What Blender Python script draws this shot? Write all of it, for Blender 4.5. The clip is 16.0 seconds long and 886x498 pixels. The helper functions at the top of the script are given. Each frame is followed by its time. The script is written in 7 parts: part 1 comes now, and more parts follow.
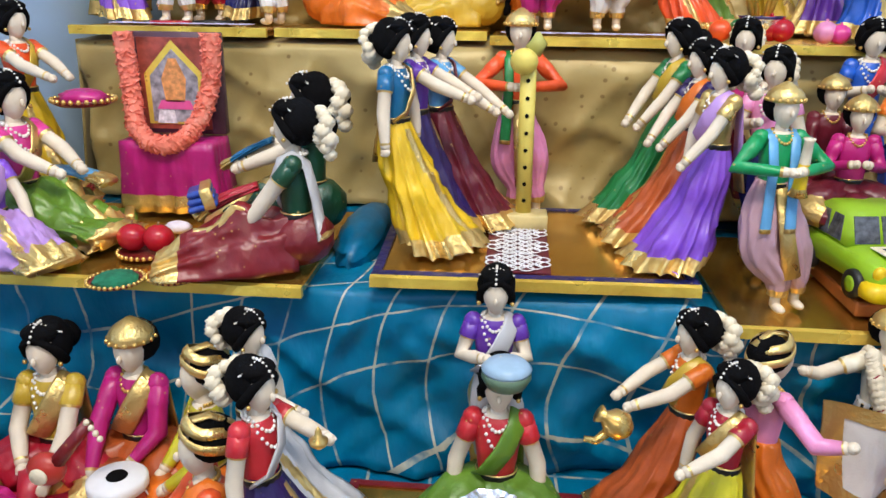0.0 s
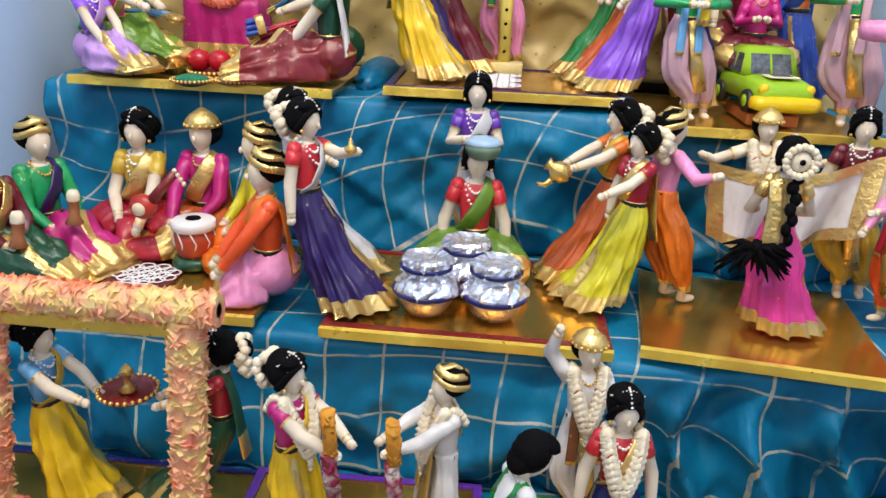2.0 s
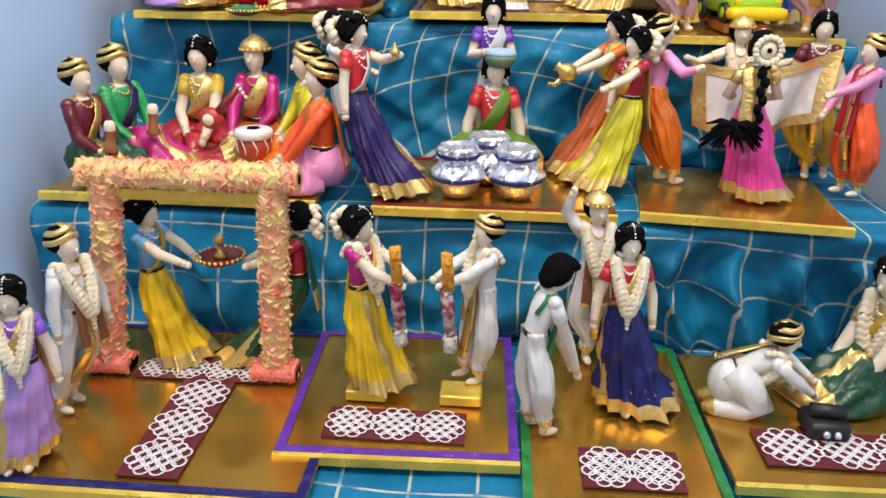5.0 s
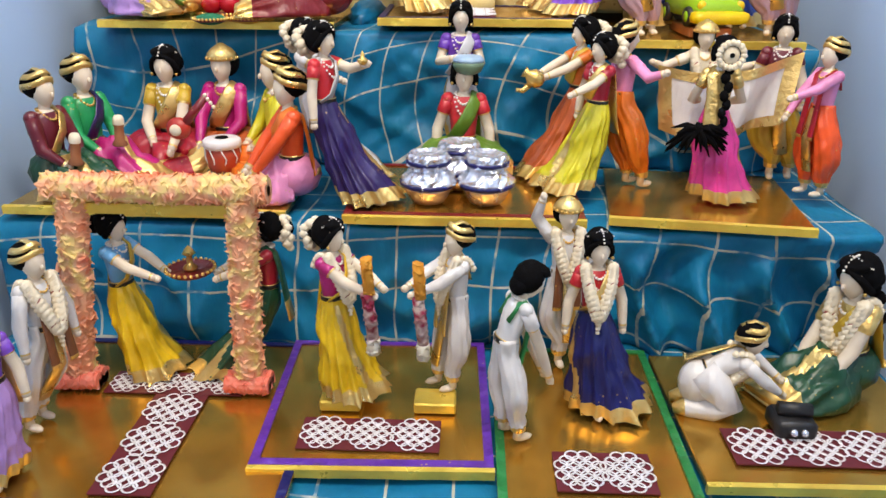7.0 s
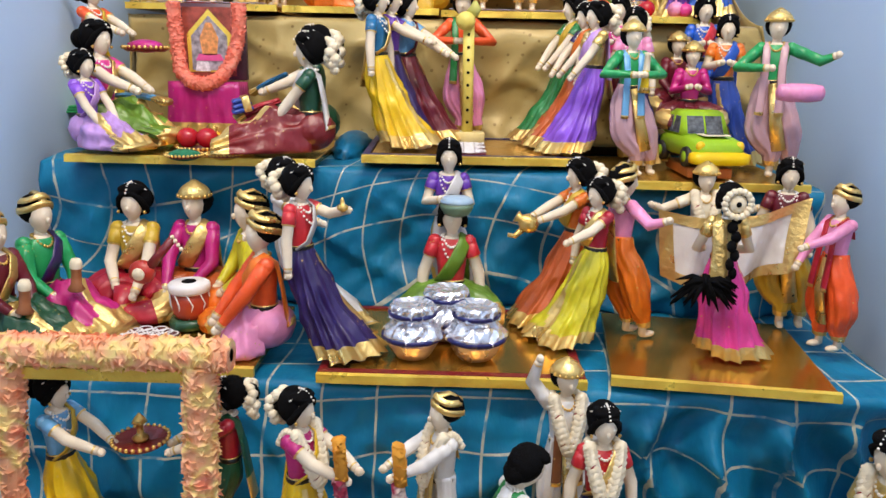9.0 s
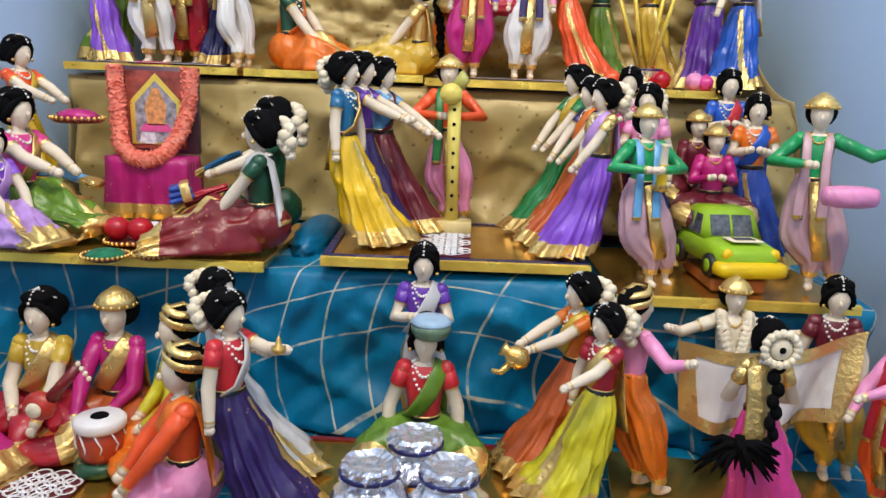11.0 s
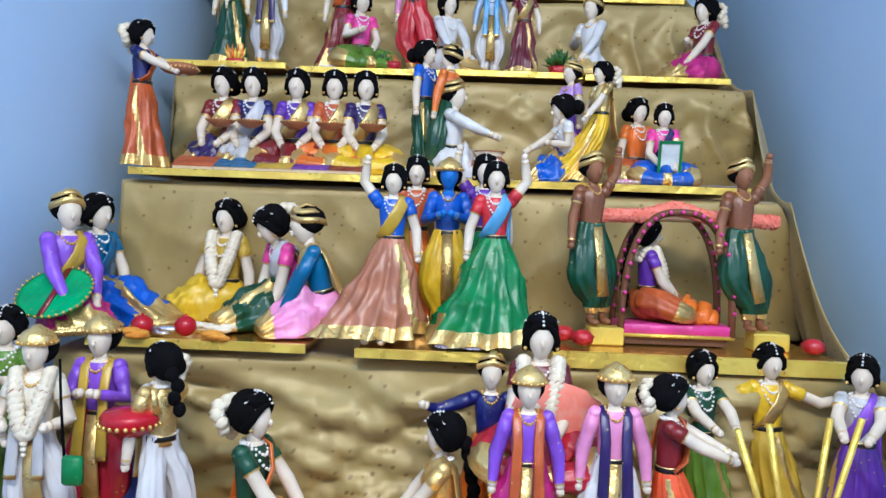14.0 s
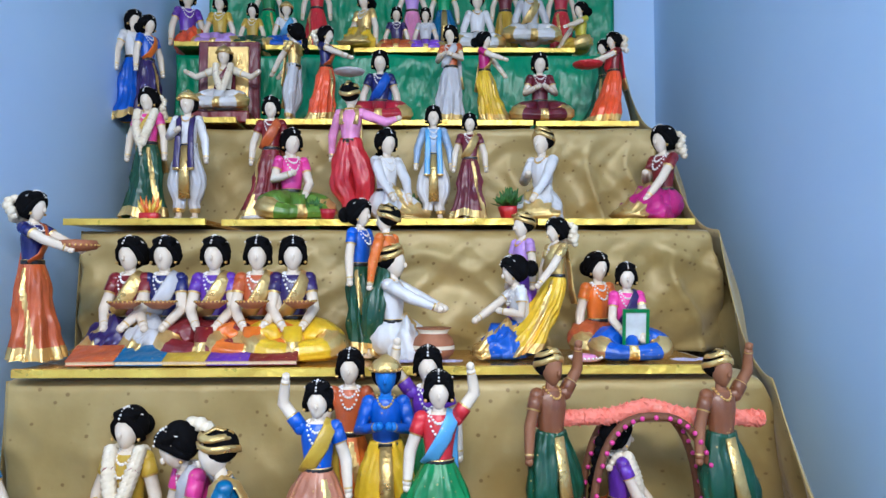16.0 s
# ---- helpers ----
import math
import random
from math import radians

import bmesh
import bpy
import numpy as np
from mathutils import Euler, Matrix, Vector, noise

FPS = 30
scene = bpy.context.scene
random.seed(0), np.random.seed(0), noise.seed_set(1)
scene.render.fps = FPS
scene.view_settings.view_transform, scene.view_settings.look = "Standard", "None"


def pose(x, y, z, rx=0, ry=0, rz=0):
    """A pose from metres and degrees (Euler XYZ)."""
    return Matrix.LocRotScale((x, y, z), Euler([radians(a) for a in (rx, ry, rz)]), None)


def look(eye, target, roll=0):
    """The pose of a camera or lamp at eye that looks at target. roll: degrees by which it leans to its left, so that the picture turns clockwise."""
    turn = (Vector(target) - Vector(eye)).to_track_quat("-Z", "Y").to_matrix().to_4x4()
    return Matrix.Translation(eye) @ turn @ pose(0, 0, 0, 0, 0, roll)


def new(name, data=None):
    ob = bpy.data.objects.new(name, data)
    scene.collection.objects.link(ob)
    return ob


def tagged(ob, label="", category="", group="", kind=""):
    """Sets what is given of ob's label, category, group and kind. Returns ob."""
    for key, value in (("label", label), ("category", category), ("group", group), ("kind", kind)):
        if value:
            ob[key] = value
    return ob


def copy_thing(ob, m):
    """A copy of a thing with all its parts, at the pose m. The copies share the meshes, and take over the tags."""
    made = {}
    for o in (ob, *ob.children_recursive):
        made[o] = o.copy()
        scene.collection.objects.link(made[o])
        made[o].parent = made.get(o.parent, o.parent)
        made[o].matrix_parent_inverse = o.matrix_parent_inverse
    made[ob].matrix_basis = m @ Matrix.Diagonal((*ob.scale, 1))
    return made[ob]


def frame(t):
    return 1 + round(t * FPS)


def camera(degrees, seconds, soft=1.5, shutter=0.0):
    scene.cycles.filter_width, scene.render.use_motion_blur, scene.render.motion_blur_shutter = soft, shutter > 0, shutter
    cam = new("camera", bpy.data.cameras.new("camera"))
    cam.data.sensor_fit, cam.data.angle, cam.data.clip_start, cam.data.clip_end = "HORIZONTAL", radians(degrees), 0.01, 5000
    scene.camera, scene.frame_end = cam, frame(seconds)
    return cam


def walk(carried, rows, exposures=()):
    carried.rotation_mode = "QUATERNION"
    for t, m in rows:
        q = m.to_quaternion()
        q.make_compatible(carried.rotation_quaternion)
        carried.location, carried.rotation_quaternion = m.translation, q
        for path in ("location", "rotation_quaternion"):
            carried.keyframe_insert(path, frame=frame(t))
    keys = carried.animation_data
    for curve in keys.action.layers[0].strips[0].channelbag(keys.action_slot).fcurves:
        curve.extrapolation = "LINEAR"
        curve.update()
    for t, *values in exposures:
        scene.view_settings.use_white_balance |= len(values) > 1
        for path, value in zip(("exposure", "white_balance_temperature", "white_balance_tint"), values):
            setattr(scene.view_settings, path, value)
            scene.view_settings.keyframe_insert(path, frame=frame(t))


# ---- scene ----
cam = camera(60.7, 16.0, 1.5)
PATH = [
    (0, (0.166, 0.026, 1.158), (-0.001, 1.912, 0.514), 0.8),
    (0.5, (0.175, -0.083, 1.133), (-0.01, 1.802, 0.492), 2.0),
    (1, (0.189, -0.183, 1.073), (0.009, 1.717, 0.474), 2.9),
    (1.5, (0.199, -0.273, 1.051), (0.033, 1.618, 0.421), 3.0),
    (2, (0.206, -0.315, 1.02), (0.054, 1.555, 0.326), 2.7),
    (2.5, (0.2, -0.314, 1.001), (0.052, 1.551, 0.293), 1.9),
    (3, (0.183, -0.392, 0.983), (0.038, 1.48, 0.295), 1.2),
    (3.5, (0.186, -0.476, 0.996), (0.029, 1.406, 0.337), 0.6),
    (4, (0.192, -0.489, 0.985), (0.047, 1.39, 0.314), 0.4),
    (4.5, (0.18, -0.51, 0.97), (0.043, 1.354, 0.258), 0.6),
    (5, (0.17, -0.537, 0.962), (0.042, 1.312, 0.211), 0.9),
    (5.2, (0.172, -0.541, 0.961), (0.052, 1.303, 0.197), 1.0),
    (7.3, (0.175, -0.532, 0.981), (0.117, 1.323, 0.237), 0.5),
    (7.5, (0.178, -0.521, 0.99), (0.117, 1.348, 0.28), 0.4),
    (8, (0.167, -0.468, 1.005), (0.119, 1.43, 0.376), 0.8),
    (8.5, (0.172, -0.421, 1.012), (0.135, 1.501, 0.461), 1.2),
    (8.7, (0.172, -0.421, 1.007), (0.136, 1.51, 0.487), 1.2),
    (10.8, (0.195, -0.24, 1.078), (0.161, 1.712, 0.643), 2.2),
    (11, (0.202, -0.188, 1.083), (0.159, 1.769, 0.668), 2.3),
    (11.5, (0.211, -0.024, 1.108), (0.143, 1.943, 0.756), 2.2),
    (12, (0.213, 0.099, 1.158), (0.115, 2.073, 0.851), 2.1),
    (12.5, (0.211, 0.199, 1.225), (0.085, 2.177, 0.958), 2.3),
    (13, (0.194, 0.259, 1.376), (0.045, 2.238, 1.135), 2.3),
    (13.5, (0.154, 0.299, 1.465), (0.032, 2.29, 1.329), 2.5),
    (14, (0.123, 0.342, 1.531), (0.071, 2.34, 1.468), 2.1),
    (14.5, (0.126, 0.364, 1.615), (0.117, 2.364, 1.599), 1.6),
    (15, (0.137, 0.409, 1.647), (0.139, 2.409, 1.675), 1.0),
    (15.5, (0.146, 0.455, 1.702), (0.15, 2.454, 1.757), 0.3),
    (16, (0.158, 0.506, 1.751), (0.195, 2.504, 1.824), -0.2),
]
walk(cam, [(t, look(eye, target, roll)) for t, eye, target, roll in PATH],
     [(0.0, -0.38, 6300, 10), (3.5, -0.12, 6850, 14), (8.0, -0.18, 6900, 14), (11.0, -0.5, 6450, 11), (12.5, -0.48, 6250, 10), (13.4, -0.5, 5500, 9), (14.2, -0.54, 5280, 9), (16.0, -0.45, 5250, 10)])

# ---- world, lamps and exposure ----
world = bpy.data.worlds.new("world")
scene.world = world
world.use_nodes = True
world.node_tree.nodes["Background"].inputs["Color"].default_value = (0.75, 0.85, 1.0, 1)
world.node_tree.nodes["Background"].inputs["Strength"].default_value = 0.25


def area_lamp(name, eye, target, size_x, size_y, watts, colour):
    data = bpy.data.lights.new(name, "AREA")
    data.shape, data.size, data.size_y, data.energy, data.color = "RECTANGLE", size_x, size_y, watts, colour
    ob = new(name, data)
    ob.matrix_world = look(eye, target)
    return tagged(ob, "unseen lamp in front of the steps", "lamp")


# Main overhead lamp, close under the ceiling and out of view.
area_lamp("tube_lamp", (0.2, -0.25, 2.8), (0.12, 1.5, 1.3), 1.1, 0.16, 54, (1.0, 0.9, 0.76))
# Fill lamp added low at the front to brighten lower steps; no fixture there.
area_lamp("tube_lamp", (0.1, -1.6, 1.9), (0.1, 1.3, 1.2), 1.0, 0.3, 13, (1.0, 0.91, 0.77))

# ---- materials ----
COLOURS = {
    "red": (0.55, 0.02, 0.03), "crimson": (0.42, 0.01, 0.03), "maroon": (0.13, 0.008, 0.02), "dark red": (0.19, 0.01, 0.014),
    "magenta": (0.48, 0.012, 0.18), "pink": (0.78, 0.28, 0.52), "hot pink": (0.72, 0.05, 0.3), "lilac": (0.52, 0.3, 0.7),
    "purple": (0.12, 0.03, 0.36), "violet": (0.24, 0.08, 0.62), "indigo": (0.026, 0.01, 0.1), "navy": (0.009, 0.011, 0.12),
    "blue": (0.01, 0.09, 0.5), "teal": (0.005, 0.12, 0.28), "sky blue": (0.13, 0.38, 0.68), "green": (0.012, 0.2, 0.05),
    "bright green": (0.01, 0.32, 0.1), "dark green": (0.008, 0.065, 0.03), "leaf green": (0.12, 0.24, 0.02), "lime": (0.62, 0.56, 0.02),
    "yellow": (0.78, 0.5, 0.01), "mustard": (0.55, 0.36, 0.03), "orange": (0.75, 0.17, 0.012), "bright orange": (0.85, 0.1, 0.02),
    "rust": (0.5, 0.1, 0.02), "brown": (0.2, 0.07, 0.025), "peach brown": (0.42, 0.16, 0.08), "white": (0.72, 0.7, 0.69),
    "silver": (0.55, 0.54, 0.55), "cream": (0.8, 0.72, 0.56), "gold": (0.52, 0.34, 0.09), "black": (0.008, 0.008, 0.009),
    "coral": (0.9, 0.2, 0.13), "dusty pink": (0.55, 0.33, 0.38), "deep blue": (0.02, 0.06, 0.35), "grey blue": (0.3, 0.4, 0.55),
}


def nodes_of(name):
    mat = bpy.data.materials.new(name)
    mat.use_nodes = True
    tree = mat.node_tree
    return mat, tree, tree.nodes["Principled BSDF"]


def add(tree, kind, **inputs):
    node = tree.nodes.new(kind)
    for key, value in inputs.items():
        node.inputs[key.replace("_", " ")].default_value = value
    return node


def wire(tree, a, out, b, socket):
    tree.links.new(a.outputs[out], b.inputs[socket])


def noise_node(tree, scale, detail=3.0, rough=0.55, coord="Object", stretch=None):
    tex = tree.nodes.new("ShaderNodeTexCoord")
    n = add(tree, "ShaderNodeTexNoise", Scale=scale, Detail=detail, Roughness=rough)
    if stretch:
        m = tree.nodes.new("ShaderNodeMapping")
        m.inputs["Scale"].default_value = stretch
        wire(tree, tex, coord, m, "Vector")
        wire(tree, m, "Vector", n, "Vector")
    else:
        wire(tree, tex, coord, n, "Vector")
    return n


def ramp(tree, source, out, stops):
    r = tree.nodes.new("ShaderNodeValToRGB")
    r.color_ramp.elements[0].position, r.color_ramp.elements[0].color = stops[0][0], (*stops[0][1], 1)
    r.color_ramp.elements[1].position, r.color_ramp.elements[1].color = stops[-1][0], (*stops[-1][1], 1)
    for p, c in stops[1:-1]:
        r.color_ramp.elements.new(p).color = (*c, 1)
    wire(tree, source, out, r, "Fac")
    return r


def shade(c, k):
    return tuple(min(1.0, a * k) for a in c)


def plain(name, colour, rough=0.6, metal=0.0, vary=0.18, scale=30.0, bump=0.2, bump_scale=120.0, sheen=0.0):
    mat, tree, bsdf = nodes_of(name)
    n = noise_node(tree, scale)
    r = ramp(tree, n, "Fac", [(0.3, shade(colour, 1 - vary)), (0.7, shade(colour, 1 + vary))])
    wire(tree, r, "Color", bsdf, "Base Color")
    bsdf.inputs["Roughness"].default_value = rough
    bsdf.inputs["Metallic"].default_value = metal
    bsdf.inputs["Sheen Weight"].default_value = sheen
    if bump:
        b = add(tree, "ShaderNodeBump", Strength=bump, Distance=0.002)
        wire(tree, noise_node(tree, bump_scale), "Fac", b, "Height")
        wire(tree, b, "Normal", bsdf, "Normal")
    return mat


def silk(name, colour, motif=True):
    """Shiny sari silk: soft creases, fine weave and sparse gold motifs."""
    mat, tree, bsdf = nodes_of(name)
    n = noise_node(tree, 22, 4)
    r = ramp(tree, n, "Fac", [(0.28, shade(colour, 0.72 if motif else 0.88)), (0.72, shade(colour, 1.2 if motif else 1.05))])
    bsdf.inputs["Roughness"].default_value = 0.36
    bsdf.inputs["Specular IOR Level"].default_value = 0.6
    bsdf.inputs["Anisotropic"].default_value = 0.5
    last, out = r, "Color"
    if motif:
        tex = tree.nodes.new("ShaderNodeTexCoord")
        v = add(tree, "ShaderNodeTexVoronoi", Scale=95.0)
        wire(tree, tex, "Object", v, "Vector")
        spot = ramp(tree, v, "Distance", [(0.1, (1, 1, 1)), (0.16, (0, 0, 0))])
        some = ramp(tree, noise_node(tree, 16, 1), "Fac", [(0.5, (0, 0, 0)), (0.56, (1, 1, 1))])
        both = tree.nodes.new("ShaderNodeMath")
        both.operation = "MULTIPLY"
        wire(tree, spot, "Color", both, 0)
        wire(tree, some, "Color", both, 1)
        mix = tree.nodes.new("ShaderNodeMix")
        mix.data_type = "RGBA"
        mix.inputs["B"].default_value = tuple(0.7 * a + 0.3 * c for a, c in zip((0.6, 0.4, 0.12, 1), (*colour, 1)))
        wire(tree, both, "Value", mix, "Factor")
        wire(tree, r, "Color", mix, "A")
        last, out = mix, "Result"
    wire(tree, last, out, bsdf, "Base Color")
    creases = add(tree, "ShaderNodeBump", Strength=0.6, Distance=0.012)
    wire(tree, noise_node(tree, 46, 1.5, 0.5, stretch=(1, 1, 0.45)), "Fac", creases, "Height")
    weave = add(tree, "ShaderNodeBump", Strength=0.25, Distance=0.001)
    wire(tree, noise_node(tree, 420, 2), "Fac", weave, "Height")
    wire(tree, creases, "Normal", weave, "Normal")
    wire(tree, weave, "Normal", bsdf, "Normal")
    return mat


def foil(name, colour, rough=0.3, bump=0.25, scale=60.0, vary=0.25, metal=0.75):
    """Metal foil paper with crinkles."""
    mat, tree, bsdf = nodes_of(name)
    n = noise_node(tree, 9, 4)
    r = ramp(tree, n, "Fac", [(0.3, shade(colour, 1 - vary)), (0.7, shade(colour, 1 + vary))])
    wire(tree, r, "Color", bsdf, "Base Color")
    bsdf.inputs["Metallic"].default_value = metal
    q = ramp(tree, noise_node(tree, 25, 3), "Fac", [(0.3, (rough * 0.8,) * 3), (0.7, (rough * 1.35,) * 3)])
    wire(tree, q, "Color", bsdf, "Roughness")
    b = add(tree, "ShaderNodeBump", Strength=bump, Distance=0.004)
    wire(tree, noise_node(tree, scale, 3), "Fac", b, "Height")
    wire(tree, b, "Normal", bsdf, "Normal")
    return mat


def checked_cloth(name):
    """Peacock-blue silk with woven silver-gold check lines, laid out on the UV map in metres."""
    mat, tree, bsdf = nodes_of(name)
    tex = tree.nodes.new("ShaderNodeTexCoord")
    sep = tree.nodes.new("ShaderNodeSeparateXYZ")
    wire(tree, tex, "UV", sep, "Vector")
    masks = []
    for axis, pitch in (("X", 0.078), ("Y", 0.088)):
        d = tree.nodes.new("ShaderNodeMath")
        d.operation = "DIVIDE"
        d.inputs[1].default_value = pitch
        wire(tree, sep, axis, d, 0)
        f = tree.nodes.new("ShaderNodeMath")
        f.operation = "FRACT"
        wire(tree, d, "Value", f, 0)
        less = tree.nodes.new("ShaderNodeMath")
        less.operation = "LESS_THAN"
        less.inputs[1].default_value = 0.0036 / pitch
        wire(tree, f, "Value", less, 0)
        masks.append(less)
    big = tree.nodes.new("ShaderNodeMath")
    big.operation = "MAXIMUM"
    wire(tree, masks[0], "Value", big, 0)
    wire(tree, masks[1], "Value", big, 1)
    base = ramp(tree, noise_node(tree, 12, 4), "Fac", [(0.3, (0.0, 0.12, 0.25)), (0.7, (0.0, 0.2, 0.38))])
    mix = tree.nodes.new("ShaderNodeMix")
    mix.data_type = "RGBA"
    mix.inputs["B"].default_value = (0.46, 0.47, 0.4, 1)
    worn = ramp(tree, noise_node(tree, 26, 3), "Fac", [(0.36, (0.15, 0.15, 0.15)), (0.5, (1, 1, 1))])
    times = tree.nodes.new("ShaderNodeMath")
    times.operation = "MULTIPLY"
    wire(tree, big, "Value", times, 0)
    wire(tree, worn, "Color", times, 1)
    wire(tree, times, "Value", mix, "Factor")
    wire(tree, base, "Color", mix, "A")
    wire(tree, mix, "Result", bsdf, "Base Color")
    bsdf.inputs["Roughness"].default_value = 0.46
    bsdf.inputs["Specular IOR Level"].default_value = 0.3
    b = add(tree, "ShaderNodeBump", Strength=0.5, Distance=0.012)
    wire(tree, noise_node(tree, 16, 4, 0.5, stretch=(1.6, 1.0, 0.5)), "Fac", b, "Height")
    wire(tree, b, "Normal", bsdf, "Normal")
    return mat


def gold_cloth(name):
    """Dull gold brocade satin with small woven dots."""
    mat, tree, bsdf = nodes_of(name)
    base = ramp(tree, noise_node(tree, 6, 5), "Fac", [(0.3, (0.34, 0.245, 0.075)), (0.7, (0.5, 0.38, 0.15))])
    tex = tree.nodes.new("ShaderNodeTexCoord")
    v = add(tree, "ShaderNodeTexVoronoi", Scale=52.0, Randomness=0.7)
    wire(tree, tex, "UV", v, "Vector")
    spot = ramp(tree, v, "Distance", [(0.13, (0.8, 0.8, 0.8)), (0.2, (0, 0, 0))])
    mix = tree.nodes.new("ShaderNodeMix")
    mix.data_type = "RGBA"
    mix.inputs["B"].default_value = (0.2, 0.12, 0.03, 1)
    wire(tree, spot, "Color", mix, "Factor")
    wire(tree, base, "Color", mix, "A")
    wire(tree, mix, "Result", bsdf, "Base Color")
    bsdf.inputs["Metallic"].default_value = 0.1
    bsdf.inputs["Roughness"].default_value = 0.45
    bsdf.inputs["Sheen Weight"].default_value = 0.2
    b = add(tree, "ShaderNodeBump", Strength=0.25, Distance=0.006)
    wire(tree, noise_node(tree, 20, 5), "Fac", b, "Height")
    wire(tree, b, "Normal", bsdf, "Normal")
    return mat


CLOTH = {}


def cloth(colour):
    """The silk of a colour by its plain name, made once."""
    if colour not in CLOTH:
        flat = colour in ("white", "silver", "cream", "black", "coral", "dusty pink")
        if colour == "gold":
            CLOTH[colour] = foil("gold_brocade", (0.8, 0.56, 0.2), 0.3, 0.5, 150)
        else:
            CLOTH[colour] = silk(colour.replace(" ", "_") + "_silk", COLOURS[colour], not flat)
    return CLOTH[colour]


SKIN = plain("cream_cloth_skin", (0.76, 0.65, 0.51), 0.85, 0, 0.07, 40, 0.25, 300)
BROWN_SKIN = plain("brown_cloth_skin", (0.26, 0.105, 0.045), 0.6, 0, 0.1, 40, 0.15, 300)
BLUE_SKIN = plain("blue_cloth_skin", (0.02, 0.17, 0.6), 0.6, 0, 0.1, 40, 0.15, 300)
HAIR = plain("black_wool_hair", (0.005, 0.005, 0.006), 0.9, 0, 0.2, 60, 0.6, 500)
HAIR.node_tree.nodes["Principled BSDF"].inputs["Specular IOR Level"].default_value = 0.06
PETAL = plain("cream_white_petals", (0.82, 0.72, 0.54), 0.7, 0, 0.08, 60, 0.4, 400)
PEARL = plain("pearl_beads", (0.85, 0.8, 0.74), 0.25, 0, 0.05, 60, 0)
BEAD = plain("red_beads", (0.3, 0.015, 0.02), 0.3, 0, 0.1, 60, 0)
GOLD_BEAD = foil("gold_beads", (0.75, 0.48, 0.14), 0.28, 0.1)
TOP_FOIL = foil("gold_foil_board", (0.66, 0.37, 0.065), 0.2, 0.06, 18, 0.3, 0.85)
EDGE_FOIL = foil("bright_gold_foil_edge", (0.95, 0.62, 0.1), 0.3, 0.5, 90, 0.25, 0.45)
SILVER_FOIL = foil("crinkled_silver_foil", (0.8, 0.82, 0.9), 0.2, 0.9, 75, 0.08)
BLUE_CHECK = checked_cloth("peacock_blue_checked_silk")
GOLD_CLOTH = gold_cloth("dull_gold_brocade")
GREEN_CLOTH = silk("emerald_green_satin", (0.01, 0.27, 0.12), False)
WALL = plain("pale_blue_wall_paint", (0.53, 0.72, 1.0), 0.6, 0, 0.025, 3, 0.12, 60)
MAROON_PAPER = plain("maroon_paper", (0.13, 0.014, 0.025), 0.45, 0, 0.12, 30, 0.1)
WHITE_PAINT = plain("white_pattern_paint", (0.8, 0.78, 0.8), 0.6, 0, 0.05, 50, 0.1)
LILAC_PAPER = plain("pale_lilac_pattern", (0.5, 0.47, 0.66), 0.5, 0, 0.12, 40, 0.1)
CLAY = plain("terracotta", (0.33, 0.12, 0.05), 0.6, 0, 0.15, 40, 0.2)
WOOD = plain("plain_wood", (0.25, 0.15, 0.08), 0.6, 0, 0.2, 12, 0.2)

# ---- mesh building ----


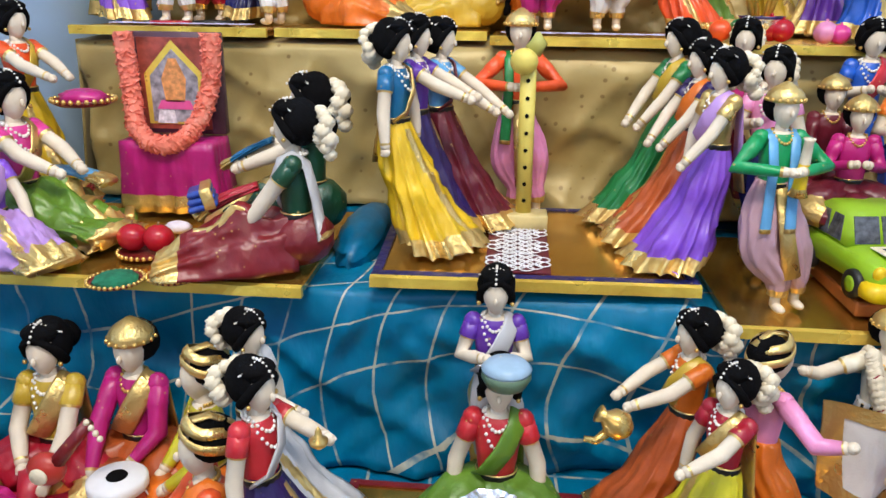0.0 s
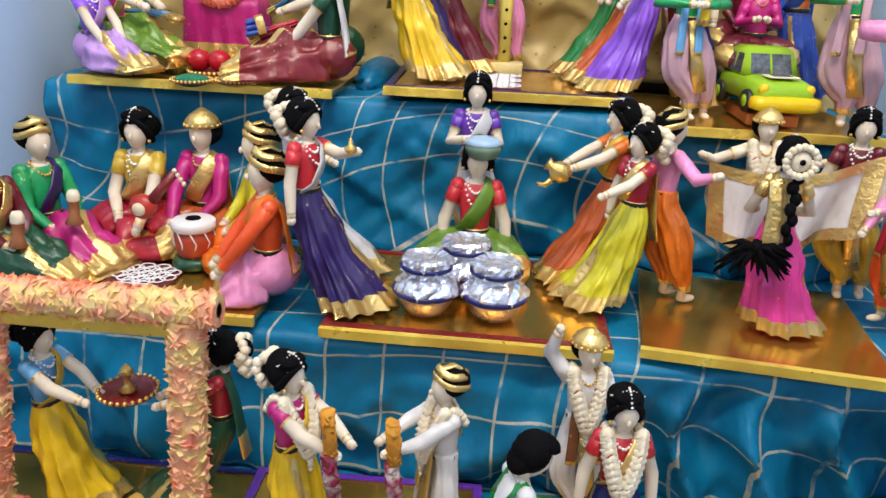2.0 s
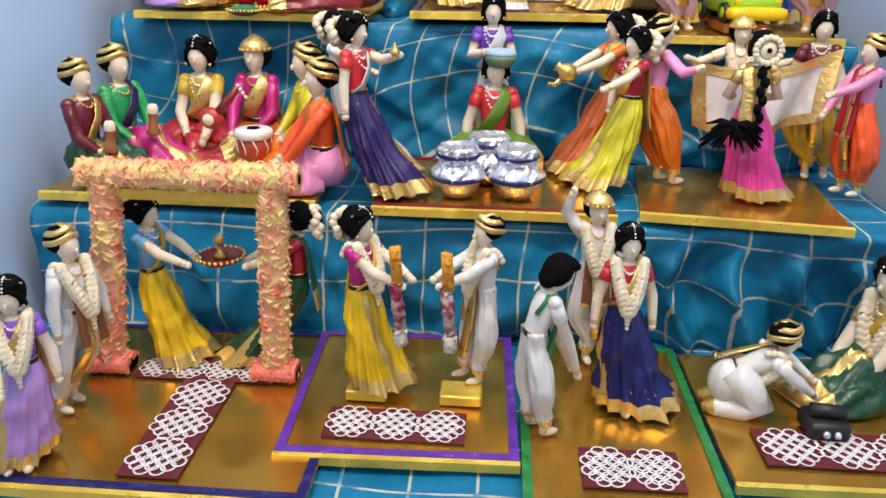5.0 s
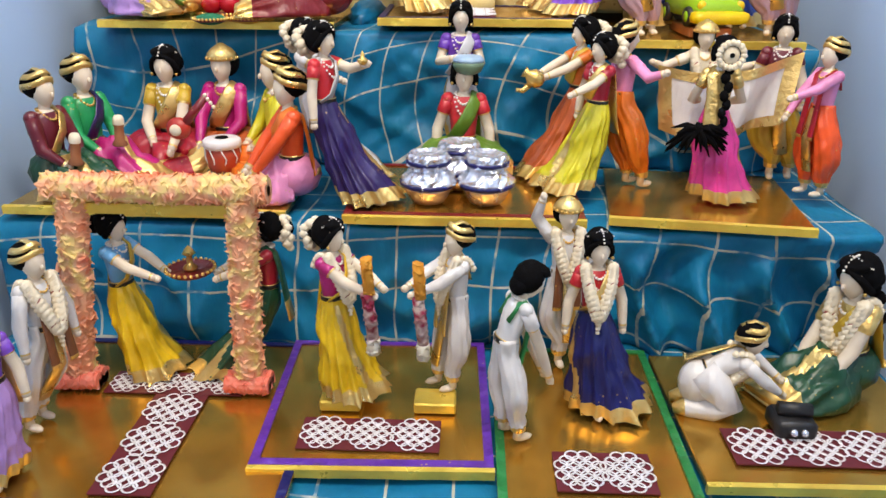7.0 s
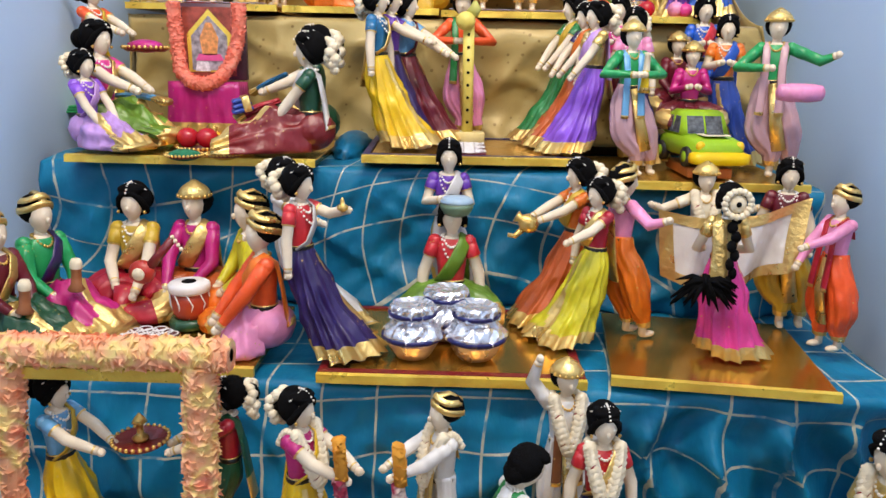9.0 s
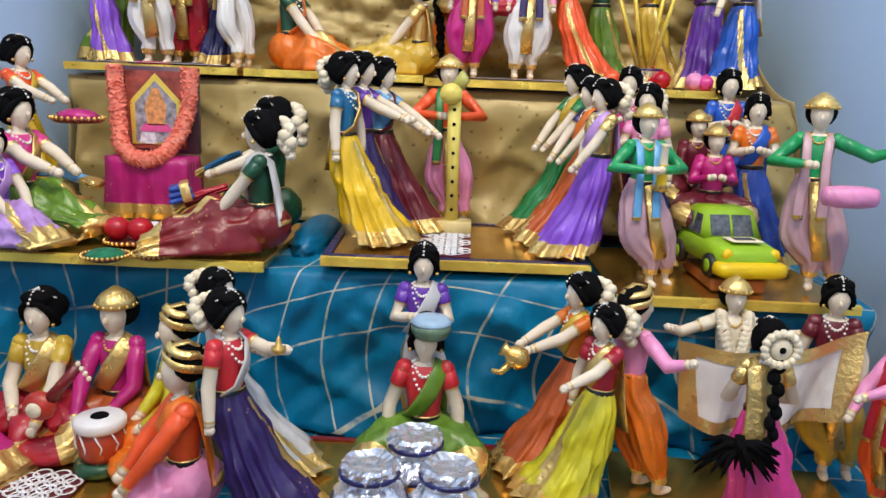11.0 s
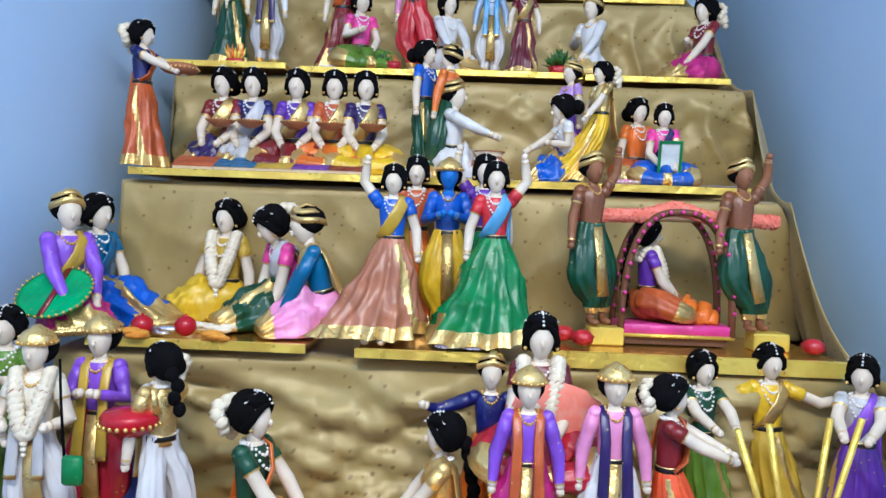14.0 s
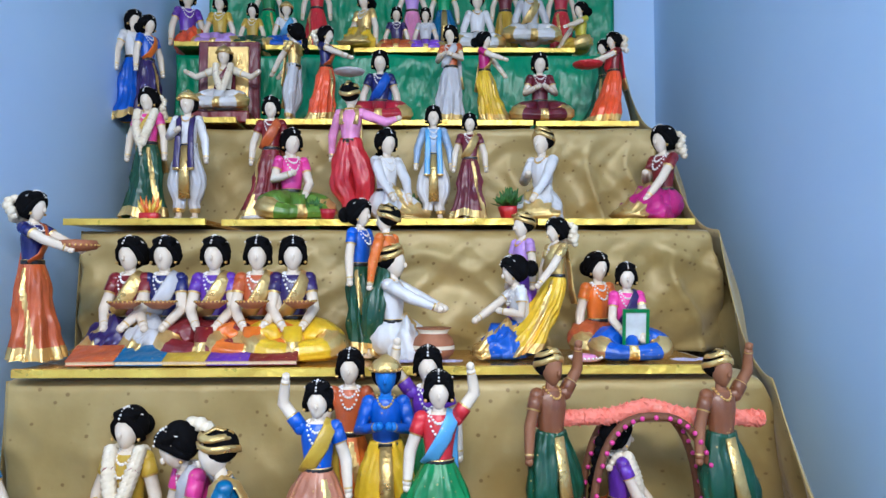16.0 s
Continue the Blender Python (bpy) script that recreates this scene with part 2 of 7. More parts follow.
class Build:
    """Collects verts, faces and material slots of one mesh."""

    def __init__(self):
        self.v, self.f, self.m, self.mats = [], [], [], []
        self.at = Matrix.Identity(4)

    def slot(self, mat):
        if mat not in self.mats:
            self.mats.append(mat)
        return self.mats.index(mat)

    def put(self, p):
        self.v.append(tuple(self.at @ Vector(p)))
        return len(self.v) - 1

    def face(self, ids, slot):
        self.f.append(tuple(ids))
        self.m.append(slot)

    def rings(self, rings, mats, closed=True, caps=True):
        """Skin rings of points; mats: a material, or one for each gap between rings."""
        ids = [[self.put(p) for p in ring] for ring in rings]
        n = len(ids[0])
        for i in range(len(ids) - 1):
            s = self.slot(mats[i] if isinstance(mats, list) else mats)
            for k in range(n if closed else n - 1):
                a, b = k, (k + 1) % n
                self.face((ids[i][a], ids[i][b], ids[i + 1][b], ids[i + 1][a]), s)
        if caps and closed:
            self.face(ids[0][::-1], self.slot(mats[0] if isinstance(mats, list) else mats))
            self.face(ids[-1], self.slot(mats[-1] if isinstance(mats, list) else mats))

    def finer(self, pts, radii, mats, n=4):
        """More rings along a tube, on a smooth curve."""
        p2, r2, m2 = [], [], []
        last = len(pts) - 1
        for i in range(last):
            a, b, c, d = pts[max(i - 1, 0)], pts[i], pts[i + 1], pts[min(i + 2, last)]
            ra, rb, rc, rd = radii[max(i - 1, 0)], radii[i], radii[i + 1], radii[min(i + 2, last)]
            for k in range(n):
                t = k / n
                w = (-0.5 * t + t * t - 0.5 * t ** 3, 1 - 2.5 * t * t + 1.5 * t ** 3, 0.5 * t + 2 * t * t - 1.5 * t ** 3, -0.5 * t * t + 0.5 * t ** 3)
                p2.append(a * w[0] + b * w[1] + c * w[2] + d * w[3])
                r2.append(ra * w[0] + rb * w[1] + rc * w[2] + rd * w[3])
                m2.append(mats[i] if isinstance(mats, list) else mats)
        return p2 + [pts[-1]], r2 + [radii[-1]], m2

    def tube(self, points, radii, mats, seg=10, flat=1.0, caps=True, flute=0.0, seed=0.0):
        """A tube through points; flat squeezes it along its second axis."""
        pts = [Vector(p) for p in points]
        if flute:
            pts, radii, mats = self.finer(pts, radii, mats)
        rings, side = [], None
        for i, p in enumerate(pts):
            d = (pts[min(i + 1, len(pts) - 1)] - pts[max(i - 1, 0)]).normalized()
            ref = Vector((1, 0, 0)) if abs(d.x) < 0.8 else Vector((0, 1, 0))
            if side is None:
                side = (ref - d * ref.dot(d)).normalized()
            else:
                side = (side - d * side.dot(d)).normalized()
            other = d.cross(side)
            r = radii[i] if isinstance(radii, (list, tuple)) else radii
            ring = []
            for k in range(seg):
                a = 2 * math.pi * k / seg
                q = r if not flute else r * (1 + flute * math.sin(9 * a + 0.25 * i + seed) + 2.2 * flute * wave(2.5 * math.cos(a) + seed, 2.5 * math.sin(a), i * 0.35))
                ring.append(p + side * (q * math.cos(a)) + other * (q * flat * math.sin(a)))
            rings.append(ring)
        self.rings(rings, mats, True, caps)

    def ball(self, c, r, mat, seg=12, rows=8, lumps=0.0):
        rx, ry, rz = r if isinstance(r, (tuple, list)) else (r, r, r)
        rings = []
        for i in range(rows + 1):
            t = math.pi * i / rows
            q = max(math.sin(t), 0.02)
            ring = []
            for k in range(seg):
                a = 2 * math.pi * k / seg
                w = 1 + lumps * math.sin(5 * a + 3 * i) * q
                ring.append((c[0] + rx * q * w * math.cos(a), c[1] + ry * q * w * math.sin(a), c[2] - rz * math.cos(t)))
            rings.append(ring)
        self.rings(rings, mat)

    def box(self, lo, hi, mat, bevel=0.0):
        x0, y0, z0 = lo
        x1, y1, z1 = hi
        b = bevel

        def ring(z, e):
            return [(x0 + e, y0, z), (x1 - e, y0, z), (x1, y0 + e, z), (x1, y1 - e, z), (x1 - e, y1, z), (x0 + e, y1, z), (x0, y1 - e, z), (x0, y0 + e, z)]

        def inner(z):
            return [(min(max(x, x0 + b), x1 - b), min(max(y, y0 + b), y1 - b), z) for x, y, z in ring(z, b)]
        if b:
            self.rings([inner(z0), ring(z0 + b, b), ring(z1 - b, b), inner(z1)], mat)
        else:
            r = [(x0, y0), (x1, y0), (x1, y1), (x0, y1)]
            self.rings([[(x, y, z) for x, y in r] for z in (z0, z1)], mat)

    def beads(self, points, r, mat, seg=6, rows=4):
        for p in points:
            self.ball(p, r, mat, seg, rows)

    def mesh(self, name, smooth=True):
        me = bpy.data.meshes.new(name)
        me.from_pydata(self.v, [], self.f)
        for m in self.mats:
            me.materials.append(m)
        me.polygons.foreach_set("material_index", self.m)
        me.polygons.foreach_set("use_smooth", [smooth] * len(self.f))
        me.update()
        return me


def thing(name, build, label, category, group="", kind="", smooth=True):
    return tagged(new(name, build.mesh(name, smooth)), label, category, group, kind)


def holder(name, place, label, category, group="", kind=""):
    ob = new(name)
    ob.matrix_world = place
    return tagged(ob, label, category, group, kind)


def part(name, build, parent, label="", smooth=True):
    ob = new(name, build.mesh(name, smooth))
    ob.parent = parent
    return tagged(ob, label) if label else ob


def loop_points(n, f):
    return [f(2 * math.pi * k / n) for k in range(n)]


# ---- room ----
LEFT, RIGHT, BACK, FRONT, CEILING = -0.58, 0.86, 2.82, -4.5, 2.95


def slab(name, lo, hi, mat, label, category="wall"):
    b = Build()
    b.box(lo, hi, mat)
    return thing(name, b, label, category, "", "structure", False)


slab("wall_west", (LEFT - 0.1, FRONT, 0), (LEFT, BACK, CEILING), WALL, "pale blue painted plaster wall")
slab("wall_east", (RIGHT, FRONT, 0), (RIGHT + 0.1, BACK, CEILING), WALL, "pale blue painted plaster wall")
slab("wall_north", (LEFT - 0.1, BACK, 0), (RIGHT + 0.1, BACK + 0.1, CEILING), WALL, "pale blue painted plaster wall behind the display")
slab("wall_south", (LEFT - 0.1, FRONT - 0.1, 0), (RIGHT + 0.1, FRONT, CEILING), WALL, "pale blue painted plaster wall")
slab("floor", (LEFT - 0.1, FRONT - 0.1, -0.1), (RIGHT + 0.1, BACK + 0.1, 0), plain("floor_tile", (0.45, 0.42, 0.38), 0.3), "pale plain tiled floor", "floor")
slab("ceiling", (LEFT - 0.1, FRONT - 0.1, CEILING), (RIGHT + 0.1, BACK + 0.1, CEILING + 0.1), plain("ceiling_paint", (0.8, 0.8, 0.8), 0.7), "white painted ceiling", "ceiling")

# ---- the stepped stand and its cloths ----
TOP = {1: 0.395, 2: 0.600, 3: 0.850, 4: 1.102, 5: 1.352, 6: 1.612, 7: 1.862, 8: 2.113, 9: 2.362}
EDGE = {1: 0.11, 2: 0.507, 3: 0.82, 4: 1.15, 5: 1.41, 6: 1.67, 7: 1.97, 8: 2.23, 9: 2.49, 10: 2.74}
SIDES = {1: (-0.56, 0.80), 2: (-0.54, 0.785), 3: (-0.53, 0.78), 4: (-0.50, 0.76), 5: (-0.462, 0.708), 6: (-0.488, 0.672), 7: (-0.513, 0.707), 8: (-0.510, 0.680), 9: (-0.510, 0.650)}
THICK = 0.010

for i in range(1, 10):
    b = Build()
    b.box((SIDES[i][0] + 0.01, EDGE[i] + 0.10, 0.0), (SIDES[i][1] - 0.01, EDGE[i + 1] + 0.09, TOP[i] - THICK - 0.045), WOOD)
    thing("step_%d" % i, b, "wooden step of the stand under a draped cloth", "step", "", "structure", False)


def sheet(name, f, nu, nv, mat, label, thick=0.002):
    """A cloth sheet from f(u, v) -> (point, uv in metres)."""
    verts, uvs, faces = [], [], []
    for j in range(nv + 1):
        for i in range(nu + 1):
            p, uv = f(i / nu, j / nv)
            verts.append(p)
            uvs.append(uv)
    for j in range(nv):
        for i in range(nu):
            a = j * (nu + 1) + i
            faces.append((a, a + 1, a + nu + 2, a + nu + 1))
    me = bpy.data.meshes.new(name)
    me.from_pydata(verts, [], faces)
    layer = me.uv_layers.new(name="UVMap")
    ids = np.zeros(len(me.loops), dtype=np.int32)
    me.loops.foreach_get("vertex_index", ids)
    layer.data.foreach_set("uv", np.array(uvs, dtype=np.float32)[ids].ravel())
    me.polygons.foreach_set("use_smooth", [True] * len(faces))
    me.materials.append(mat)
    ob = new(name, me)
    mod = ob.modifiers.new("thickness", "SOLIDIFY")
    mod.thickness = thick
    mod.offset = -1
    return tagged(ob, label, "cloth")


def wave(x, y, z=0.0):
    return noise.noise(Vector((x, y, z)))


def step_cloth(i, mat, label, slant, deep, skew=0.0, hang=0.0, flare=0.0):
    """The cloth over one step: tread, rounded edge and the riser down to the step below."""
    x0, x1 = SIDES[i]
    z = TOP[i] - THICK - 0.004
    low = TOP[i - 1] - THICK - 0.004 if i > 1 else 0.02
    y0, y1 = EDGE[i + 1] + 0.09, EDGE[i] + 0.012
    tread, rise = y0 - y1, z - low
    total = tread + rise

    def f(u, v):
        x = x0 + (x1 - x0) * u
        s = v * total
        across = x
        # the third tread is lower at its far end
        dip = 0.022 * min(max((x - 0.372) / 0.03, 0.0), 1.0) if i == 3 else 0.0
        if s < tread:
            k = s / tread
            p = Vector((x, y0 - s, z - dip - 0.004 + 0.004 * wave(x * 9, s * 9, i) - 0.006 * k ** 12))
        else:
            d = (s - tread) / rise
            fold = wave(x * 7 + slant * d * 1.3, d * 1.2 + i * 3.1, i * 1.7)
            fine = wave(x * 17 + slant * d * 2.2, d * 2.0, i * 5.3)
            crease = abs(wave(x * 5 - slant * d * 1.6, d * 1.4, i + 9.0))
            out = min(d * 5, 1.0)
            ridge = 1 - 2 * abs(wave(x * 4.2 + slant * d * 1.1, d * 0.9 + i, i * 2.3)) ** 0.7
            sharp = 1 - 2 * abs(wave(x * 9 - slant * d * 1.9 + 3, d * 1.7, i * 4.1)) ** 0.6
            pleat = 1 - 2 * abs(wave(x * 15 + slant * d * 3.4 + 7, d * 1.1, i * 3.3)) ** 0.6
            # loose cloth at the far end hangs in upright pleats
            loose = hang * min(max((x - 0.3) / 0.15, 0.0), 1.0) * min(d * 2.5, 1.0)
            tuck = abs(math.sin(x * 34 + 2.0 * wave(x * 3, d * 1.5, 2.0))) ** 0.6
            ridge += loose * 1.3 * (1 - 1.6 * tuck)
            wide = max(0.0, (u - 0.8) / 0.2)
            x += flare * wide * d ** 0.8
            p = Vector((x + 0.006 * fine * out, y1 + 1.1 * deep * out - out * deep * (0.9 + fold + 0.45 * fine - 0.8 * crease + 0.9 * ridge + 0.5 * sharp + 0.3 * pleat) + 0.9 * flare * wide * wide * d, z - dip * (1 - d) - 0.01 - (rise - 0.012) * d))
        bend = skew * wave(x * 2.5, s * 3, i + 20)
        return p, (across + bend + slant * 0.12 * max(s - tread, 0), s + bend * 1.3 + 0.1 * i)
    return sheet("step_cloth", f, 220, 60, mat, label)


BLUE_LABEL = "peacock blue silk cloth with silver check lines draped over a step"
GOLD_LABEL = "dull gold brocade cloth draped in folds over a step"
step_cloth(1, BLUE_CHECK, BLUE_LABEL, 0.0, 0.02, 0.015, 0.3)
step_cloth(2, BLUE_CHECK, BLUE_LABEL, 0.4, 0.022, 0.03, 1.5, 0.03)
step_cloth(3, BLUE_CHECK, BLUE_LABEL, 1.1, 0.022, 0.1, 0.6)
step_cloth(4, GOLD_CLOTH, GOLD_LABEL, 0.7, 0.028, 0.0, 0.0, 0.07)
step_cloth(5, GOLD_CLOTH, GOLD_LABEL, 2.6, 0.032, 0.0, 0.0, 0.09)
step_cloth(6, GOLD_CLOTH, GOLD_LABEL, 0.4, 0.01, 0.0, 0.6, 0.11)
step_cloth(7, GOLD_CLOTH, GOLD_LABEL, 1.6, 0.02, 0.0, 0.8, 0.06)
step_cloth(8, GOLD_CLOTH, GOLD_LABEL, 1.2, 0.014, 0.0, 1.0)
step_cloth(9, GREEN_CLOTH, "emerald green satin cloth draped over the top step", 0.3, 0.012)


def back_cloth(u, v):
    x = -0.5 + 1.22 * u
    fold = wave(x * 9, v * 0.7, 3.0) + 0.5 * wave(x * 22, v * 0.5, 7.0)
    return (x, 2.79 + 0.025 * fold - 0.02, 2.36 + 0.52 * v), (x, v * 0.5)


sheet("backdrop_cloth", back_cloth, 120, 12, GREEN_CLOTH, "emerald green satin hanging behind the top step", -0.002)


def flank(side):
    """The gold cloth that falls over one side of the stand."""
    def f(u, v):
        y = 1.17 + (2.55 - 1.17) * u
        e = [(EDGE[i], TOP[i], SIDES[i][side]) for i in range(4, 10)]
        z = x = 0.0
        for (ya, za, xa), (yb, zb, xb) in zip(e, e[1:]):
            if ya <= y <= yb or yb == e[-1][0]:
                k = min(max((y - ya) / (yb - ya), 0), 1)
                q = k ** 2.2
                z, x = za + (zb - za) * q - 0.02, xa + (xb - xa) * k
                break
        s = 1 if side else -1
        drop = v * 0.55
        fold = wave(y * 9 + v, v * 1.5, 4.0 + side) + 0.5 * wave(y * 21, v * 2.0, 8.0)
        reach = (0.015 + 0.09 * math.sin(min(v * 1.6, 1.57))) * s
        return (x + reach + 0.036 * fold * min(v * 4, 1), y, z - drop), (y, z - drop)
    return sheet("side_cloth", f, 140, 30, GOLD_CLOTH, "dull gold brocade falling in folds over the stand's side", 0.002 if side else -0.002)


flank(1)


def side_panel(i):
    """The straight fall of the gold cloth on the other side of a step."""
    def f(u, v):
        y = EDGE[i] + 0.02 + (EDGE[i + 1] - EDGE[i] + 0.04) * u
        z = TOP[i] - THICK - 0.01 - 0.27 * v
        return (SIDES[i][0] - 0.004 - 0.012 * v * (1 + wave(y * 14, v, i)), y, z), (y, z)
    return sheet("side_cloth", f, 40, 16, GOLD_CLOTH, "dull gold brocade falling straight at the stand's side", -0.002)


for i in range(4, 9):
    side_panel(i)

# ---- foil boards ----


def board(x0, x1, y0, y1, top, trim="", turn=0.0, depth=THICK):
    """A gold foil board that carries a group of dolls, with a bright edge and, for some, a coloured border."""
    w, d = (x1 - x0) / 2, (y1 - y0) / 2
    words = "gold foil display board with a %s border" % trim if trim else "gold foil display board with a bright gold edge"
    ob = holder("display_board", pose((x0 + x1) / 2, (y0 + y1) / 2, top, 0, 0, turn), words, "board", "gold foil boards")
    b = Build()
    b.box((-w, -d, -depth), (w, d, 0), TOP_FOIL, 0.0015)
    part("panel", b, ob, "", False)
    b = Build()
    n = 40
    rings = []
    for k in range(n + 1):
        x = -w - 0.001 + (2 * w + 0.002) * k / n
        j = 0.0012 * wave(x * 40, top * 9, x0)
        rings.append([(x, -d - 0.003 + j, -depth - 0.001), (x, -d - 0.003 - j, 0.001 + j), (x, -d + 0.004, 0.0022), (x, -d + 0.004, -depth - 0.001)])
    b.rings(rings, EDGE_FOIL)
    part("edge_strip", b, ob, "crinkled bright gold foil edge", False)
    if trim:
        m = cloth(trim)
        e = 0.016
        for lo, hi in (((-w, -d + 0.004, 0.0005), (w, -d + e, 0.003)), ((-w, -d + e, 0.0005), (-w + e * 0.7, d, 0.0028)), ((w - e * 0.7, -d + e, 0.0005), (w, d, 0.0028)), ((-w + e * 0.7, d - e * 0.6, 0.0005), (w - e * 0.7, d, 0.0026))):
            b = Build()
            b.box(lo, hi, m)
            part("border_strip", b, ob, trim + " ribbon", False)
    return ob


def kolam(x0, x1, y0, y1, top, ground=True, paint=None, turn=0.0):
    """A looped line pattern in white on a maroon paper strip."""
    ob = holder("floor_pattern", pose((x0 + x1) / 2, (y0 + y1) / 2, top, 0, 0, turn), "white looped line pattern on a maroon paper strip" if ground else "pale lilac looped cut-out pattern lying on a board", "pattern", "looped patterns")
    w, d = (x1 - x0) / 2, (y1 - y0) / 2
    if ground:
        b = Build()
        b.box((-w, -d, 0.0004), (w, d, 0.0022), MAROON_PAPER)
        part("paper_strip", b, ob, "", False)
    b = Build()
    long, short = max(w, d), min(w, d)
    q = 2 * short / 7.8
    count = max(1, round(long / short * 1.05))
    for m in range(count):
        centre = (2 * (m + 0.5) / count - 1) * (long - 0.1 * short)
        for i in range(-3, 4):
            for j in range(-3, 4):
                if (i + j) % 2 or abs(i) + abs(j) > 4:
                    continue
                u, v = centre + i * q * min(1.0, long / short / count), j * q
                cx_, cy_ = (u, v) if w >= d else (v, u)
                ring = loop_points(12, lambda a: Vector((cx_ + 0.9 * q * math.cos(a), cy_ + 0.9 * q * math.sin(a), 0.0034 + 0.0004 * (i % 2))))
                b.tube(ring + ring[:1], 0.16 * q, paint or WHITE_PAINT, 4, 0.5, False)
    part("line_pattern", b, ob, "white looped lines" if not paint else "")
    return ob


board(-0.430, -0.022, 0.105, 0.485, TOP[1], "navy")
board(-0.082, 0.209, 0.188, 0.492, TOP[1] + 0.003, "purple", 1.5)
board(0.216, 0.449, 0.120, 0.490, TOP[1], "green")
board(0.456, 0.780, 0.183, 0.480, TOP[1] + 0.002, "", 1)
board(-0.522, -0.096, 0.517, 0.782, TOP[2], "")
board(-0.008, 0.348, 0.505, 0.785, TOP[2], "dark red")
board(0.400, 0.690, 0.505, 0.775, TOP[2], "", -7)
board(-0.465, -0.060, 0.790, 1.100, TOP[3] - 0.006)
board(0.008, 0.378, 0.825, 1.130, TOP[3], "navy", 2)
board(0.415, 0.735, 0.79, 1.12, TOP[3] - 0.028)
board(-0.500, -0.199, 1.150, 1.400, TOP[4])
board(-0.189, 0.124, 1.165, 1.400, TOP[4])
board(0.131, 0.418, 1.140, 1.390, TOP[4] - 0.004)
board(0.423, 0.653, 1.125, 1.380, TOP[4] - 0.008)
board(-0.412, -0.097, 1.410, 1.655, TOP[5])
board(-0.022, 0.183, 1.395, 1.655, TOP[5])
board(0.258, 0.673, 1.420, 1.655, TOP[5] + 0.004, "", 0, 0.02)
board(-0.468, 0.082, 1.660, 1.950, TOP[6])
board(0.092, 0.617, 1.670, 1.950, TOP[6])
board(-0.533, -0.268, 1.950, 2.210, TOP[7])
board(-0.243, 0.072, 1.980, 2.220, TOP[7])
board(0.077, 0.362, 1.965, 2.220, TOP[7])
board(0.372, 0.677, 1.975, 2.220, TOP[7])
board(-0.500, -0.280, 2.220, 2.460, TOP[8])
board(-0.260, 0.050, 2.240, 2.480, TOP[8])
board(0.060, 0.400, 2.250, 2.480, TOP[8])
board(0.410, 0.650, 2.260, 2.480, TOP[8])
board(-0.500, -0.290, 2.460, 2.710, TOP[9])
board(-0.270, -0.050, 2.490, 2.720, TOP[9])
board(-0.040, 0.550, 2.510, 2.730, TOP[9])

kolam(-0.318, -0.128, 0.334, 0.388, TOP[1] + 0.002)
kolam(-0.244, -0.172, 0.130, 0.333, TOP[1] + 0.002)
kolam(-0.029, 0.147, 0.221, 0.286, TOP[1] + 0.004)
kolam(0.284, 0.400, 0.160, 0.232, TOP[1] + 0.002)
kolam(0.503, 0.715, 0.216, 0.288, TOP[1] + 0.004)
kolam(-0.325, -0.236, 0.517, 0.652, TOP[2] + 0.002)
kolam(0.142, 0.218, 0.845, 1.030, TOP[3] + 0.002)
kolam(-0.449, -0.224, 1.155, 1.195, TOP[4] + 0.002, False, LILAC_PAPER)
kolam(0.143, 0.398, 1.148, 1.190, TOP[4] - 0.002, False, LILAC_PAPER)
kolam(0.095, 0.212, 1.690, 1.730, TOP[6] + 0.002, False, LILAC_PAPER)
kolam(0.544, 0.627, 1.690, 1.735, TOP[6] + 0.002, False, LILAC_PAPER)
kolam(0.088, 0.163, 1.400, 1.440, TOP[5] + 0.002, False, LILAC_PAPER)

# ---- dolls ----
REACH = {"ring": (0.02, -0.16, 0.09), "down": (0.15, -0.03, -0.10), "fwd": (0.05, -0.27, 0.08), "low": (0.06, -0.21, -0.06), "up": (0.15, -0.03, 0.44), "out": (0.33, -0.06, 0.17),
         "chest": (0.03, -0.13, 0.11), "hip": (0.09, -0.10, 0.03), "lap": (0.05, -0.15, -0.03), "reach": (0.04, -0.30, -0.16), "back": (0.12, 0.12, -0.06)}


